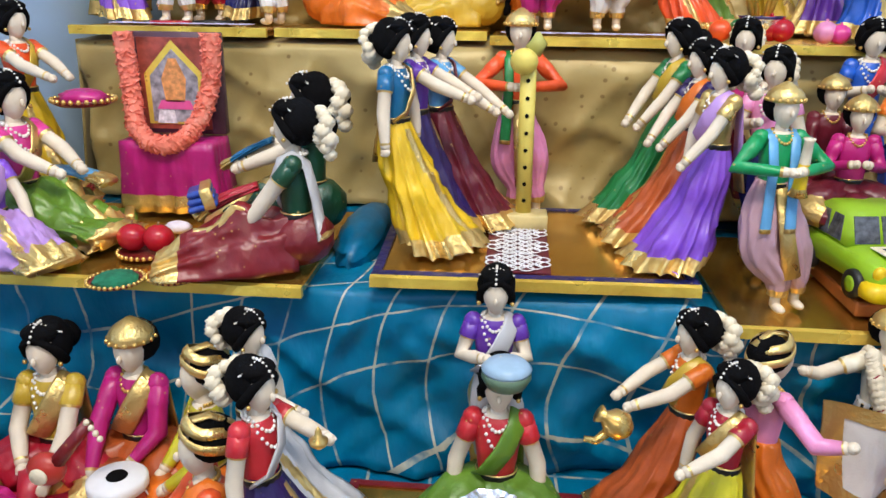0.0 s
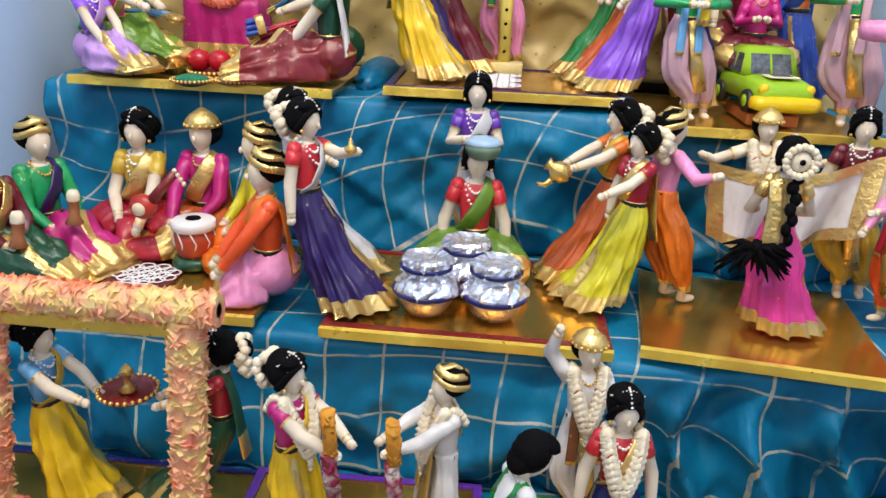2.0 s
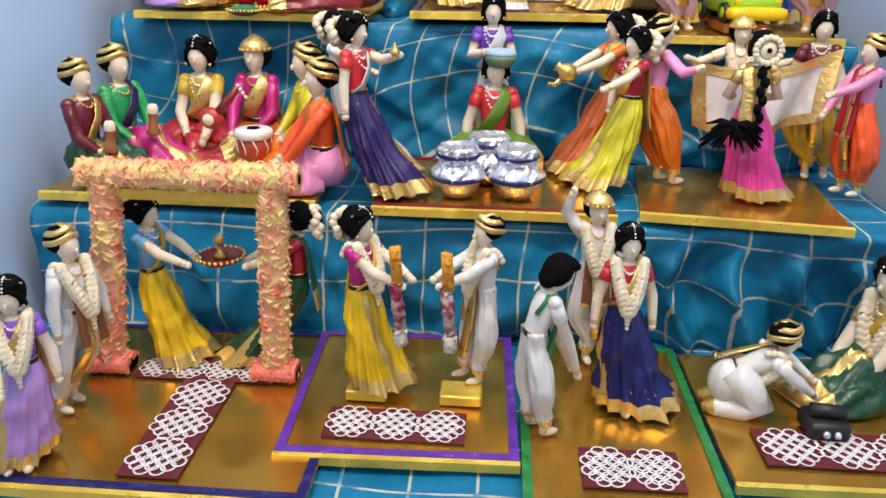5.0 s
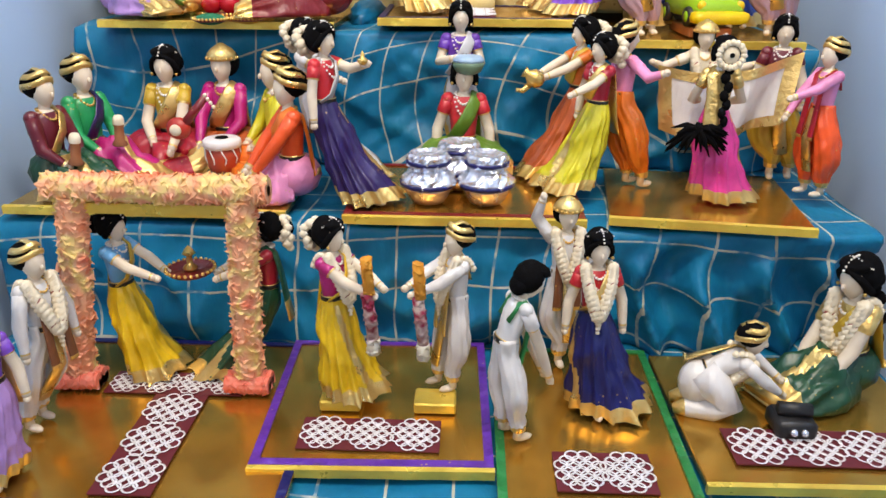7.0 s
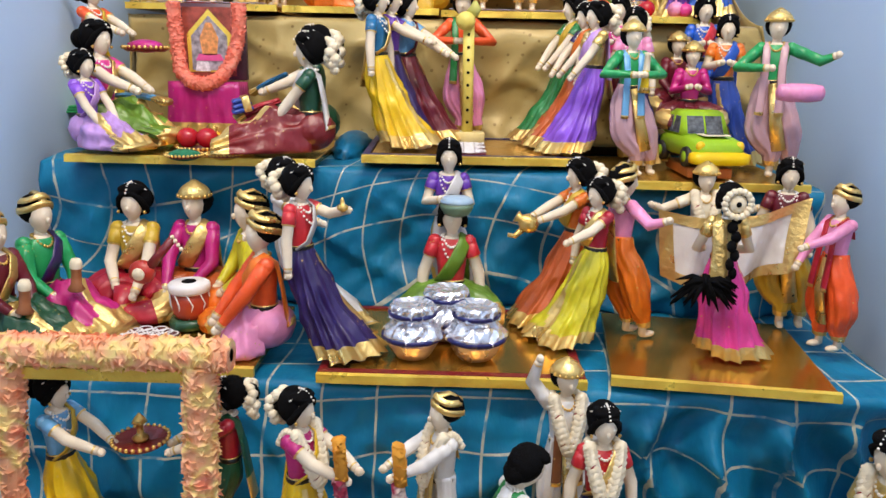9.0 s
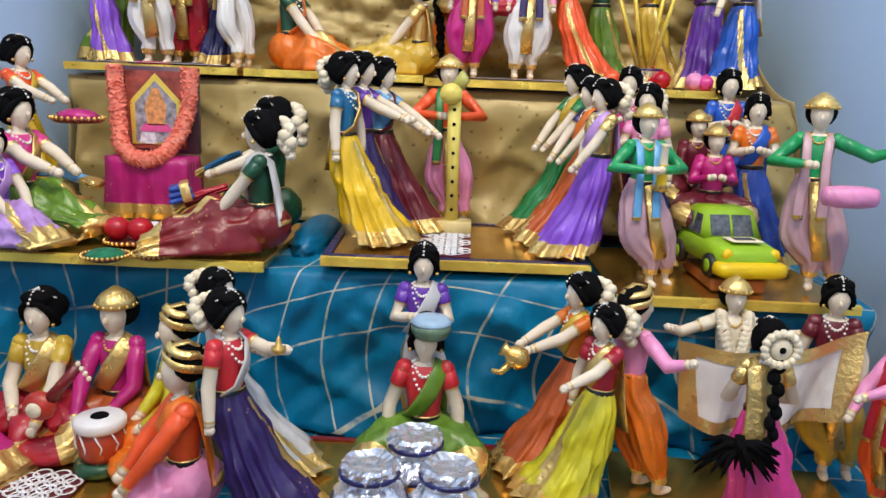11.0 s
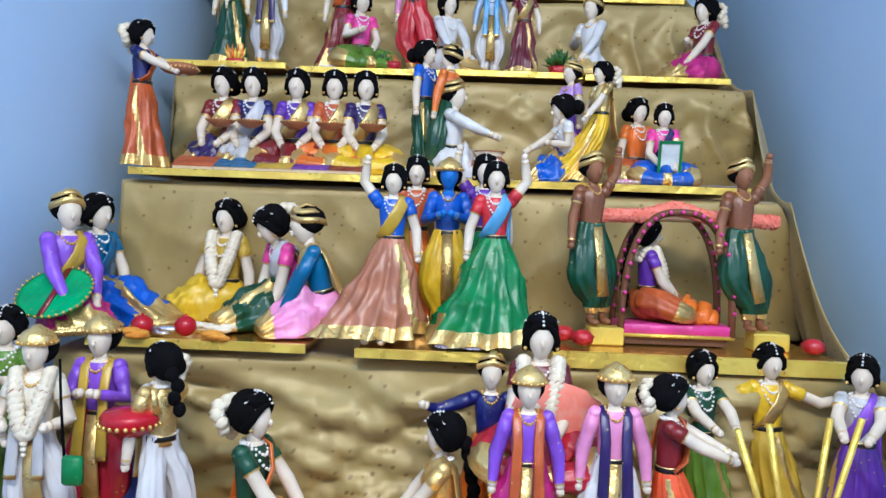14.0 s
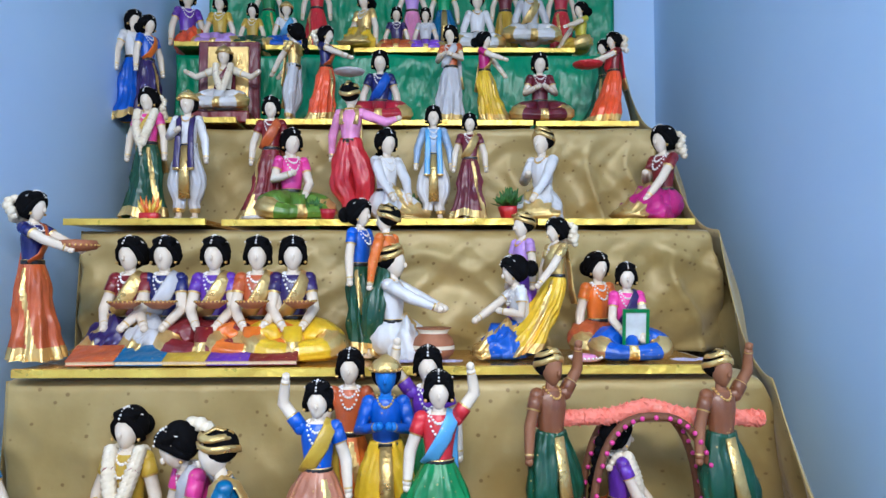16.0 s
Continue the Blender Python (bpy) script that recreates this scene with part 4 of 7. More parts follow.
doll(-0.039, 0.573, TOP[2], 65, "skirt", "indigo", "red", "doll in indigo skirt, red blouse, standing holding a small lamp", sash='silver', hair='flowers', arms=('down', (0.02, -0.27, 0.22)), radius=0.21, hem=(0.09, -0.2), s=0.262)
doll(0.165, 0.729, TOP[2], 0, "sit", "leaf green", "red", "doll in leaf green skirt, red blouse, sitting behind the pots", arms=('down', 'down'), sash='leaf green', legs='cross', s=0.318)
doll(0.157, 0.771, TOP[2], 0, "skirt", "silver", "purple", "doll in silver skirt, purple blouse, standing holding a bowl", sash='silver', hair='bun', arms=('chest', 'chest'), hem=(0.06, 0.0), s=0.280)
doll(0.356, 0.730, TOP[2], -70, "skirt", "rust", "orange", "doll in rust skirt, orange blouse, standing pouring from a jug", sash='mustard', hair='flowers', arms=('fwd', 'fwd'), radius=0.2, hem=(-0.06, -0.18), s=0.260)
doll(0.374, 0.650, TOP[2], -55, "skirt", "lime", "crimson", "doll in lime skirt, crimson blouse, standing with hair flowers", sash='gold', hair='flowers', arms=('down', 'fwd'), radius=0.23, hem=(-0.09, -0.13), s=0.244)
doll(0.417, 0.683, TOP[2], 110, "trousers", "orange", "pink", "doll in orange trousers, pink top, standing holding a cloth", hair='turban', arms=('out', 'down'), long=True, hem=(-0.04, -0.11), s=0.263)
doll(0.563, 0.773, TOP[2], 0, "dhoti", "white", "cream", "doll in white dhoti, cream top, standing with white garland", hair='crown', garland=True, arms=('out', 'out'), hem=(0.15, 0.0), s=0.256)
doll(0.545, 0.611, TOP[2], 180, "skirt", "hot pink", "gold", "doll in hot pink skirt, gold blouse, standing with a long braid", sash='gold', hair='ring', arms=('hip', 'hip'), radius=0.21, hem=(-0.07, -0.0), s=0.247)
doll(0.680, 0.743, TOP[2], -15, "trousers", "mustard", "maroon", "doll in mustard trousers, maroon blouse, standing with a dark vest", hair='bun', arms=('down', 'down'), hem=(0.1, 0.03), s=0.270)
doll(0.719, 0.649, TOP[2], -75, "trousers", "bright orange", "pink", "doll in bright orange trousers, pink top, standing holding a cloth", hair='turban', arms=('low', 'fwd'), long=True, sash='crimson', hem=(0.01, 0.03), s=0.245)

# third step: silk sellers, women with a flute, a drummer pair
doll(-0.446, 0.840, TOP[3], 65, "sit", "lilac", "violet", "doll in lilac skirt, violet blouse, sitting by folded silks", hair='flowers', arms=('low', 'low'), legs=(-0.02, -0.48), sash='lilac', s=0.250)
doll(-0.456, 0.920, TOP[3], 70, "sit", "leaf green", "hot pink", "doll in leaf green skirt, hot pink blouse, sitting holding folded silks", hair='bun', arms=('fwd', 'fwd'), legs=(0.05, -0.42), sash='gold', s=0.330)
doll(-0.522, 1.050, TOP[3], 70, "skirt", "yellow", "bright orange", "doll in yellow skirt, bright orange blouse, standing carrying a tray", hair='bun', arms=('fwd', 'fwd'), sash='mustard', hem=(0.04, -0.1), s=0.284)
doll(-0.075, 0.843, TOP[3], -80, "sit", "dark red", "dark green", "doll in dark red skirt, dark green blouse, sitting holding folded silks", hair='flowers', arms=('low', 'low'), legs=(0.04, -0.52), sash='silver', s=0.306)
doll(-0.091, 0.972, TOP[3], -75, "sit", "dark green", "dark green", "doll in dark green skirt, dark green blouse, sitting holding folded silks", hair='flowers', arms=('fwd', 'fwd'), legs=(0.02, -0.42), s=0.330)
doll(0.028, 0.922, TOP[3], 70, "skirt", "yellow", "teal", "doll in yellow skirt, teal blouse, standing with hair flowers", sash='gold', hair='flowers', arms=('down', 'down'), radius=0.22, hem=(0.06, -0.17), s=0.272)
doll(0.044, 0.979, TOP[3], 75, "skirt", "indigo", "purple", "doll in indigo skirt, purple blouse, standing with hair flowers", hair='flowers', arms=('fwd', 'fwd'), hem=(0.04, -0.16), s=0.276)
doll(0.071, 1.030, TOP[3], 70, "skirt", "maroon", "sky blue", "doll in maroon skirt, sky blue blouse, standing reaching forward", sash='maroon', hair='bun', arms=((0.05, -0.3, 0.02), (0.05, -0.33, 0.0)), radius=0.19, hem=(0.08, -0.22), s=0.271)
doll(0.173, 1.089, TOP[3], 0, "dhoti", "pink", "bright orange", "doll in pink dhoti, bright orange top, standing behind a tall flute", hair='crown', arms=('ring', 'ring'), long=True, sash='green', hem=(0.06, 0.0), s=0.284)
doll(0.380, 1.071, TOP[3], -70, "skirt", "green", "green", "doll in green skirt, green blouse, standing leaning forward", sash='mustard', hair='bun', arms=('low', 'low'), radius=0.2, hem=(-0.07, -0.18), s=0.273)
doll(0.392, 0.984, TOP[3], -70, "skirt", "rust", "indigo", "doll in rust skirt, indigo blouse, standing leaning forward", sash='orange', hair='flowers', arms=('low', 'low'), radius=0.2, hem=(-0.07, -0.2), s=0.253)
doll(0.394, 0.890, TOP[3], -65, "skirt", "violet", "gold", "doll in violet skirt, gold blouse, standing leaning forward", sash='lilac', hair='flowers', arms=('down', 'low'), radius=0.21, hem=(-0.06, -0.14), s=0.249)
doll(0.474, 1.110, TOP[3], -20, "skirt", "maroon", "hot pink", "doll in maroon skirt, hot pink blouse, standing with hair flowers", hair='flowers', arms=('chest', 'chest'), hem=(0.21, 0.08), s=0.275)
doll(0.477, 0.980, TOP[3] - 0.026, -25, "skirt", "navy", "pink", "doll in navy skirt, pink blouse, standing behind the musicians", hair='flowers', arms=('chest', 'down'), hem=(0.1, 0.05), s=0.273)
doll(0.446, 0.843, TOP[3] - 0.026, 10, "trousers", "dusty pink", "bright green", "doll in dusty pink trousers, bright green top, standing blowing a horn", hair='crown', arms=('ring', 'ring'), long=True, sash='sky blue', hem=(0.13, -0.02), s=0.247)
doll(0.587, 0.990, TOP[3] + 0.040, -5, "sit", "maroon", "magenta", "doll in maroon dhoti, magenta top, sitting behind a toy car", hair='crown', arms=('chest', 'chest'), long=True, s=0.244)
doll(0.575, 1.049, TOP[3] + 0.060, 0, "sit", "maroon", "maroon", "doll in maroon dhoti, maroon top, sitting behind a toy car", hair='crown', arms=('lap', 'lap'), long=True, s=0.241)
doll(0.635, 1.102, TOP[3], -5, "skirt", "blue", "blue", "doll in blue skirt, blue blouse, standing with pearl necklaces", hair='bun', arms=('chest', 'chest'), sash='red', hem=(0.1, 0.01), s=0.277)
doll(0.648, 1.000, TOP[3] - 0.026, -15, "skirt", "deep blue", "orange", "doll in deep blue skirt, orange blouse, standing with folded arms", sash='blue', hair='bun', arms=('chest', 'chest'), hem=(0.13, 0.03), s=0.265)
doll(0.681, 0.860, TOP[3] - 0.026, -20, "trousers", "dusty pink", "bright green", "doll in dusty pink trousers, bright green top, standing", hair='crown', arms=('ring', 'out'), long=True, sash='dusty pink', hem=(0.1, 0.04), s=0.269)

# fourth step: a minstrel and friends, dancers with sticks
doll(-0.471, 1.240, TOP[4], 60, "skirt", "violet", "silver", "doll in violet skirt, silver blouse, standing holding a plate", hair='bun', arms=('fwd', 'fwd'), hem=(0.03, -0.05), s=0.225)
doll(-0.486, 1.340, TOP[4], 10, "skirt", "leaf green", "leaf green", "doll in leaf green skirt, leaf green blouse, standing with folded arms", hair='bun', arms=('chest', 'chest'), hem=(-0.07, 0.01), s=0.293)
doll(-0.387, 1.240, TOP[4], 5, "dhoti", "white", "cream", "doll in white dhoti, cream top, standing with white garland", hair='crown', garland=True, arms=('hip', 'hip'), long=False, sash='silver', hem=(0.06, -0.01), s=0.286)
doll(-0.342, 1.310, TOP[4], 0, "trousers", "crimson", "violet", "doll in crimson trousers, violet top, standing holding a red bowl", hair='crown', arms=('chest', 'chest'), long=True, sash='mustard', s=0.293)
doll(-0.273, 1.330, TOP[4], -110, "skirt", "navy", "white", "doll in navy skirt, white blouse, standing seen from behind", hair='flowers', arms=('low', 'low'), radius=0.19, hem=(0.01, -0.04), s=0.250)
doll(-0.236, 1.250, TOP[4], -130, "dhoti", "white", "gold", "doll in white dhoti, gold blouse, standing with long dark hair", hair='long', arms=('low', 'down'), sash='gold', hem=(-0.05, 0.06), s=0.272)
doll(-0.134, 1.289, TOP[4], 75, "sit", "orange", "dark green", "doll in orange skirt, dark green blouse, sitting", hair='flowers', arms=('low', 'low'), legs=(-0.02, -0.46), sash='orange', s=0.330)
doll(0.107, 1.300, TOP[4], -85, "sit", "mustard", "gold", "doll in mustard skirt, gold blouse, sitting with a long braid", hair='braid', arms=('low', 'low'), legs=(0.02, -0.52), sash='gold', s=0.299)
doll(0.167, 1.330, TOP[4], 0, "trousers", "orange", "navy", "doll in orange trousers, navy top, standing carrying a seat", hair='turban', arms=('out', 'out'), long=True, hem=(0.06, 0.0), s=0.261)
doll(0.229, 1.323, TOP[4] + 0.110, 0, "sit", "crimson", "maroon", "doll in crimson skirt, maroon blouse, sitting on a coral seat", hair='bun', arms=('lap', 'lap'), garland=True, s=0.330)
doll(0.207, 1.226, TOP[4], 0, "trousers", "magenta", "violet", "doll in magenta trousers, violet top, standing with a brocade sash", hair='crown', arms=('down', 'down'), long=True, sash='rust', hem=(-0.03, -0.0), s=0.264)
doll(0.311, 1.243, TOP[4], 0, "trousers", "white", "pink", "doll in white trousers, pink top, standing with a dark sash", hair='crown', arms=('down', 'down'), long=True, sash='indigo', hem=(-0.03, -0.0), s=0.269)
doll(0.380, 1.250, TOP[4] - 0.008, 75, "skirt", "bright orange", "dark red", "doll in bright orange skirt, dark red blouse, standing holding a stick", hair='flowers', arms=('fwd', 'fwd'), sash='rust', radius=0.2, hem=(0.05, -0.19), s=0.261)
doll(0.463, 1.398, TOP[4] - 0.008, 10, "skirt", "leaf green", "dark green", "doll in leaf green skirt, dark green blouse, standing holding a stick", hair='bun', arms=('fwd', 'fwd'), hem=(0.11, -0.02), s=0.270)
doll(0.565, 1.422, TOP[4] - 0.008, 0, "skirt", "mustard", "yellow", "doll in mustard skirt, yellow blouse, standing holding sticks", hair='bun', arms=('out', 'out'), sash='gold', hem=(0.14, 0.0), s=0.280)
doll(0.661, 1.358, TOP[4] - 0.008, -30, "skirt", "purple", "silver", "doll in purple skirt, silver blouse, standing holding a stick", hair='bun', arms=('fwd', 'fwd'), sash='violet', radius=0.2, s=0.279)
doll(0.690, 1.240, TOP[4] - 0.008, -50, "skirt", "blue", "navy", "doll in blue skirt, navy blouse, standing holding a stick", hair='flowers', arms=('low', 'fwd'), sash='silver', radius=0.2, hem=(-0.02, -0.03), s=0.259)

# fifth step: a feast, dancers, bearers of a swing seat
doll(-0.474, 1.470, TOP[5], 45, "sit", "magenta", "violet", "doll in magenta dhoti, violet top, sitting with a leaf tray", hair='turban', arms=('low', 'low'), long=True, legs=(0.0, -0.3), sash='mustard', s=0.330)
doll(-0.477, 1.570, TOP[5], 65, "sit", "blue", "teal", "doll in blue skirt, teal blouse, sitting with pearl necklaces", hair='flowers', arms=('lap', 'lap'), legs=(0.02, -0.48), sash='teal', s=0.330)
doll(-0.282, 1.631, TOP[5], -10, "sit", "yellow", "mustard", "doll in yellow skirt, mustard blouse, sitting with white garland", hair='bun', garland=True, arms=('down', 'down'), legs=(-0.33, -0.1), s=0.330)
doll(-0.151, 1.582, TOP[5], -50, "sit", "dark green", "hot pink", "doll in dark green skirt, hot pink blouse, sitting bowing forward", hair='flowers', arms=('low', 'low'), legs=(-0.05, -0.4), bend=25, sash='silver', s=0.330)
doll(-0.093, 1.511, TOP[5], -75, "sit", "pink", "teal", "doll in pink dhoti, teal top, sitting bowing forward", hair='turban', arms=('reach', 'reach'), long=True, legs=(0.05, -0.3), bend=15, sash='gold', s=0.321)
doll(0.042, 1.620, TOP[5], 0, "skirt", "orange", "rust", "doll in orange skirt, rust blouse, standing behind the dancers", hair='bun', hem=(0.03, 0.0), s=0.288)
doll(0.097, 1.575, TOP[5], 0, "trousers", "yellow", "blue", "doll in yellow trousers, blue top, standing with blue skin", hair='crown', arms=('chest', 'chest'), skin=BLUE_SKIN, long=True, hem=(0.02, 0.0), s=0.285)
doll(0.156, 1.600, TOP[5], 0, "skirt", "green", "purple", "doll in green skirt, purple blouse, standing behind the dancers", hair='bun', arms=('up', 'down'), hem=(0.03, 0.0), s=0.293)
doll(0.017, 1.473, TOP[5], 0, "skirt", "peach brown", "blue", "doll in peach brown skirt, blue blouse, standing with raised arm", hair='bun', arms=('up', 'down'), radius=0.33, sash='mustard', hem=(-0.07, -0.0), s=0.262)
doll(0.170, 1.486, TOP[5], 0, "skirt", "green", "red", "doll in green skirt, red blouse, standing with raised arm", hair='bun', arms=('down', 'up'), radius=0.33, sash='sky blue', hem=(-0.03, -0.0), s=0.272)
doll(0.322, 1.532, TOP[5] + 0.030, 25, "trousers", "dark green", "brown", "doll in dark green trousers, brown top, standing bearing a pole", hair='turban', arms=('down', 'up'), skin=BROWN_SKIN, belt=False, hem=(0.05, -0.02), s=0.268)
doll(0.551, 1.527, TOP[5] + 0.030, 15, "trousers", "dark green", "brown", "doll in dark green trousers, brown top, standing bearing a pole", hair='turban', arms=('down', 'up'), skin=BROWN_SKIN, belt=False, hem=(0.1, -0.03), s=0.265)
doll(0.422, 1.567, TOP[5] + 0.035, 90, "sit", "rust", "purple", "doll in rust skirt, purple blouse, sitting in a swing seat", hair='braid', arms=('lap', 'low'), legs='cross', garland=True, s=0.259)

# sixth step: women with baskets, a pot, a woman with a slate
doll(-0.488, 1.752, TOP[6], 80, "skirt", "rust", "navy", "doll in rust skirt, navy blouse, standing carrying a plate", hair='flowers', arms=('fwd', 'fwd'), sash='rust', hem=(0.0, -0.02), s=0.275)
doll(-0.352, 1.810, TOP[6], -10, "sit", "indigo", "dark red", "doll in indigo skirt, dark red blouse, sitting holding a basket", hair='bun', arms=('lap', 'lap'), legs=(-0.16, -0.2), sash='gold', s=0.330)
doll(-0.293, 1.807, TOP[6], 0, "sit", "silver", "navy", "doll in silver skirt, navy blouse, sitting holding a basket", hair='bun', arms=('lap', 'lap'), legs=(-0.16, -0.2), sash='silver', s=0.330)
doll(-0.208, 1.807, TOP[6], 0, "sit", "dark red", "purple", "doll in dark red skirt, purple blouse, sitting holding a basket", hair='bun', arms=('lap', 'lap'), legs='cross', sash='gold', s=0.330)
doll(-0.135, 1.806, TOP[6], 5, "sit", "orange", "rust", "doll in orange skirt, rust blouse, sitting holding a basket", hair='bun', arms=('lap', 'lap'), legs='cross', sash='gold', s=0.330)
doll(-0.075, 1.806, TOP[6], 10, "sit", "yellow", "indigo", "doll in yellow skirt, indigo blouse, sitting holding a basket", hair='bun', arms=('lap', 'lap'), legs='cross', sash='gold', s=0.330)
doll(0.039, 1.809, TOP[6], 60, "skirt", "dark green", "blue", "doll in dark green skirt, blue blouse, standing beside a potter", hair='bun', arms=('down', 'down'), hem=(0.03, -0.05), s=0.267)
doll(0.086, 1.790, TOP[6], -120, "trousers", "dark green", "orange", "doll in dark green trousers, orange top, standing seen from behind", hair='turban', arms=('down', 'down'), long=True, hem=(0.05, -0.08), s=0.259)
doll(0.097, 1.778, TOP[6], 75, "sit", "white", "white", "doll in white dhoti, white top, sitting beside a clay pot", hair='turban', arms=('fwd', 'fwd'), long=True, legs=(0, -0.25), s=0.303)
doll(0.317, 1.792, TOP[6], -80, "sit", "blue", "white", "doll in blue skirt, white blouse, sitting reaching to a pot", hair='bun', arms=('fwd', 'chest'), legs=(0, -0.3), bend=10, s=0.275)
doll(0.326, 1.860, TOP[6], -60, "skirt", "violet", "lilac", "doll in violet skirt, lilac top, standing behind the potters", hair='turban', s=0.247)
doll(0.374, 1.788, TOP[6], -60, "skirt", "yellow", "gold", "doll in yellow skirt, gold blouse, standing bending forward", hair='flowers', arms=('down', 'low'), sash='gold', radius=0.21, hem=(-0.15, -0.26), s=0.233)
doll(0.456, 1.842, TOP[6], 20, "sit", "rust", "orange", "doll in rust skirt, orange blouse, sitting beside a scribe", hair='bun', s=0.285)
doll(0.492, 1.782, TOP[6], -5, "sit", "blue", "hot pink", "doll in blue skirt, hot pink blouse, sitting holding a slate", hair='bun', arms=('lap', 'low'), legs='cross', sash='indigo', s=0.254)

# seventh step
doll(-0.421, 2.069, TOP[7], -10, "skirt", "dark green", "hot pink", "doll in dark green skirt, hot pink blouse, standing with white garland", hair='flowers', garland=True, sash='mustard', s=0.275)
doll(-0.336, 2.056, TOP[7], 0, "dhoti", "silver", "white", "doll in silver dhoti, white top, standing with folded hands", hair='crown', arms=('chest', 'down'), long=True, sash='indigo', s=0.269)
doll(-0.171, 2.083, TOP[7], 0, "skirt", "dark red", "dark red", "doll in dark red skirt, dark red blouse, standing with pearl necklaces", hair='bun', sash='rust', hem=(-0.07, -0.0), s=0.261)
doll(-0.127, 2.075, TOP[7], 25, "sit", "leaf green", "hot pink", "doll in leaf green skirt, hot pink blouse, sitting by green leaves", hair='bun', arms=('chest', 'lap'), s=0.311)
doll(-0.004, 2.068, TOP[7], 170, "trousers", "red", "pink", "doll in red trousers, pink top, standing seen from behind", hair='turban', arms=('out', 'down'), long=True, sash='gold', hem=(-0.04, -0.01), s=0.290)
doll(0.071, 2.061, TOP[7], 30, "sit", "white", "white", "doll in white skirt, white blouse, sitting beside a plant", hair='long', arms=('low', 'low'), legs=(0.1, -0.25), long=True, s=0.305)
doll(0.168, 2.082, TOP[7], 0, "dhoti", "white", "grey blue", "doll in white dhoti, grey blue blouse, standing", hair='bun', long=True, sash='sky blue', s=0.245)
doll(0.243, 2.065, TOP[7], 0, "skirt", "maroon", "maroon", "doll in maroon skirt, maroon blouse, standing with pearl necklace", hair='bun', sash='gold', s=0.222)
doll(0.395, 2.075, TOP[7], -40, "sit", "white", "white", "doll in white dhoti, white top, sitting with crossed legs", hair='turban', long=True, arms=('chest', 'low'), legs=(0.1, -0.25), s=0.312)
doll(0.651, 2.083, TOP[7], -60, "sit", "magenta", "dark red", "doll in magenta skirt, dark red blouse, sitting with hair flowers", hair='flowers', arms=('chest', 'low'), legs=(0, -0.35), s=0.324)

# eighth step
doll(-0.551, 2.320, TOP[8], 40, "skirt", "blue", "white", "doll in blue skirt, white blouse, standing seen from behind", hair='bun', radius=0.2, hem=(0.02, -0.02), s=0.276)
doll(-0.510, 2.300, TOP[8], 60, "skirt", "indigo", "blue", "doll in indigo skirt, blue blouse, standing with pearl necklaces", hair='bun', sash='orange', hem=(0.02, -0.03), s=0.257)
doll(-0.334, 2.320, TOP[8] + 0.030, 0, "sit", "white", "cream", "doll in white dhoti, cream top, sitting on a gold throne", hair='crown', garland=True, arms=('out', 'out'), sash='maroon', s=0.257)
doll(-0.165, 2.320, TOP[8], -110, "dhoti", "silver", "gold", "doll in silver dhoti, gold blouse, standing seen from behind", hair='long', arms=('low', 'low'), sash='gold', hem=(0.02, -0.04), s=0.248)
doll(-0.087, 2.310, TOP[8], 60, "skirt", "bright orange", "navy", "doll in bright orange skirt, navy blouse, standing holding a plate", hair='flowers', arms=('fwd', 'fwd'), sash='rust', hem=(-0.02, 0.04), s=0.236)
doll(0.040, 2.340, TOP[8], 0, "sit", "crimson", "navy", "doll in crimson skirt, navy blouse, sitting with pearl necklaces", hair='bun', arms=('down', 'down'), sash='blue', s=0.299)
doll(0.212, 2.330, TOP[8], -20, "skirt", "silver", "rust", "doll in silver skirt, rust blouse, standing with folded hands", hair='bun', arms=('chest', 'chest'), sash='silver', hem=(-0.03, -0.01), s=0.244)
doll(0.294, 2.321, TOP[8], 60, "skirt", "yellow", "magenta", "doll in yellow skirt, magenta blouse, standing bending forward", hair='bun', arms=('fwd', 'low'), sash='gold', radius=0.2, hem=(0.05, -0.08), s=0.226)
doll(0.429, 2.330, TOP[8], 0, "sit", "maroon", "maroon", "doll in maroon skirt, maroon blouse, sitting with joined hands", hair='bun', arms=('chest', 'chest'), s=0.287)
doll(0.594, 2.361, TOP[8], -60, "skirt", "dark green", "dark green", "doll in dark green skirt, dark green blouse, standing holding a plate", hair='bun', arms=('fwd', 'fwd'), hem=(-0.04, -0.07), s=0.220)
doll(0.608, 2.321, TOP[8], -65, "skirt", "bright orange", "dark red", "doll in bright orange skirt, dark red blouse, standing holding a plate", hair='flowers', arms=('fwd', 'fwd'), sash='red', radius=0.2, hem=(-0.04, -0.08), s=0.226)

# top step
doll(-0.512, 2.600, TOP[9], 30, "sit", "bright orange", "purple", "doll in bright orange skirt, purple blouse, sitting on the top step", legs=(0.1, -0.3), s=0.310)
doll(-0.417, 2.580, TOP[9], 0, "sit", "lilac", "mustard", "doll in lilac skirt, mustard blouse, sitting on the top step", s=0.267)
doll(-0.325, 2.570, TOP[9], 0, "sit", "dark green", "mustard", "doll in dark green skirt, mustard blouse, sitting on the top step", s=0.220)
doll(-0.234, 2.580, TOP[9], 10, "sit", "blue", "white", "doll in blue dhoti, white top, sitting on the top step", hair='crown', sash='sky blue', s=0.234)
doll(-0.162, 2.660, TOP[9], 0, "skirt", "red", "red", "doll in red skirt, red blouse, standing on the top step", s=0.265)
doll(-0.304, 2.680, TOP[9], 0, "skirt", "bright green", "green", "doll in bright green skirt, green blouse, standing on the top step", s=0.265)
doll(-0.018, 2.580, TOP[9], -30, "sit", "yellow", "gold", "doll in yellow skirt, gold blouse, sitting on the top step", legs=(0.1, -0.35), s=0.286)
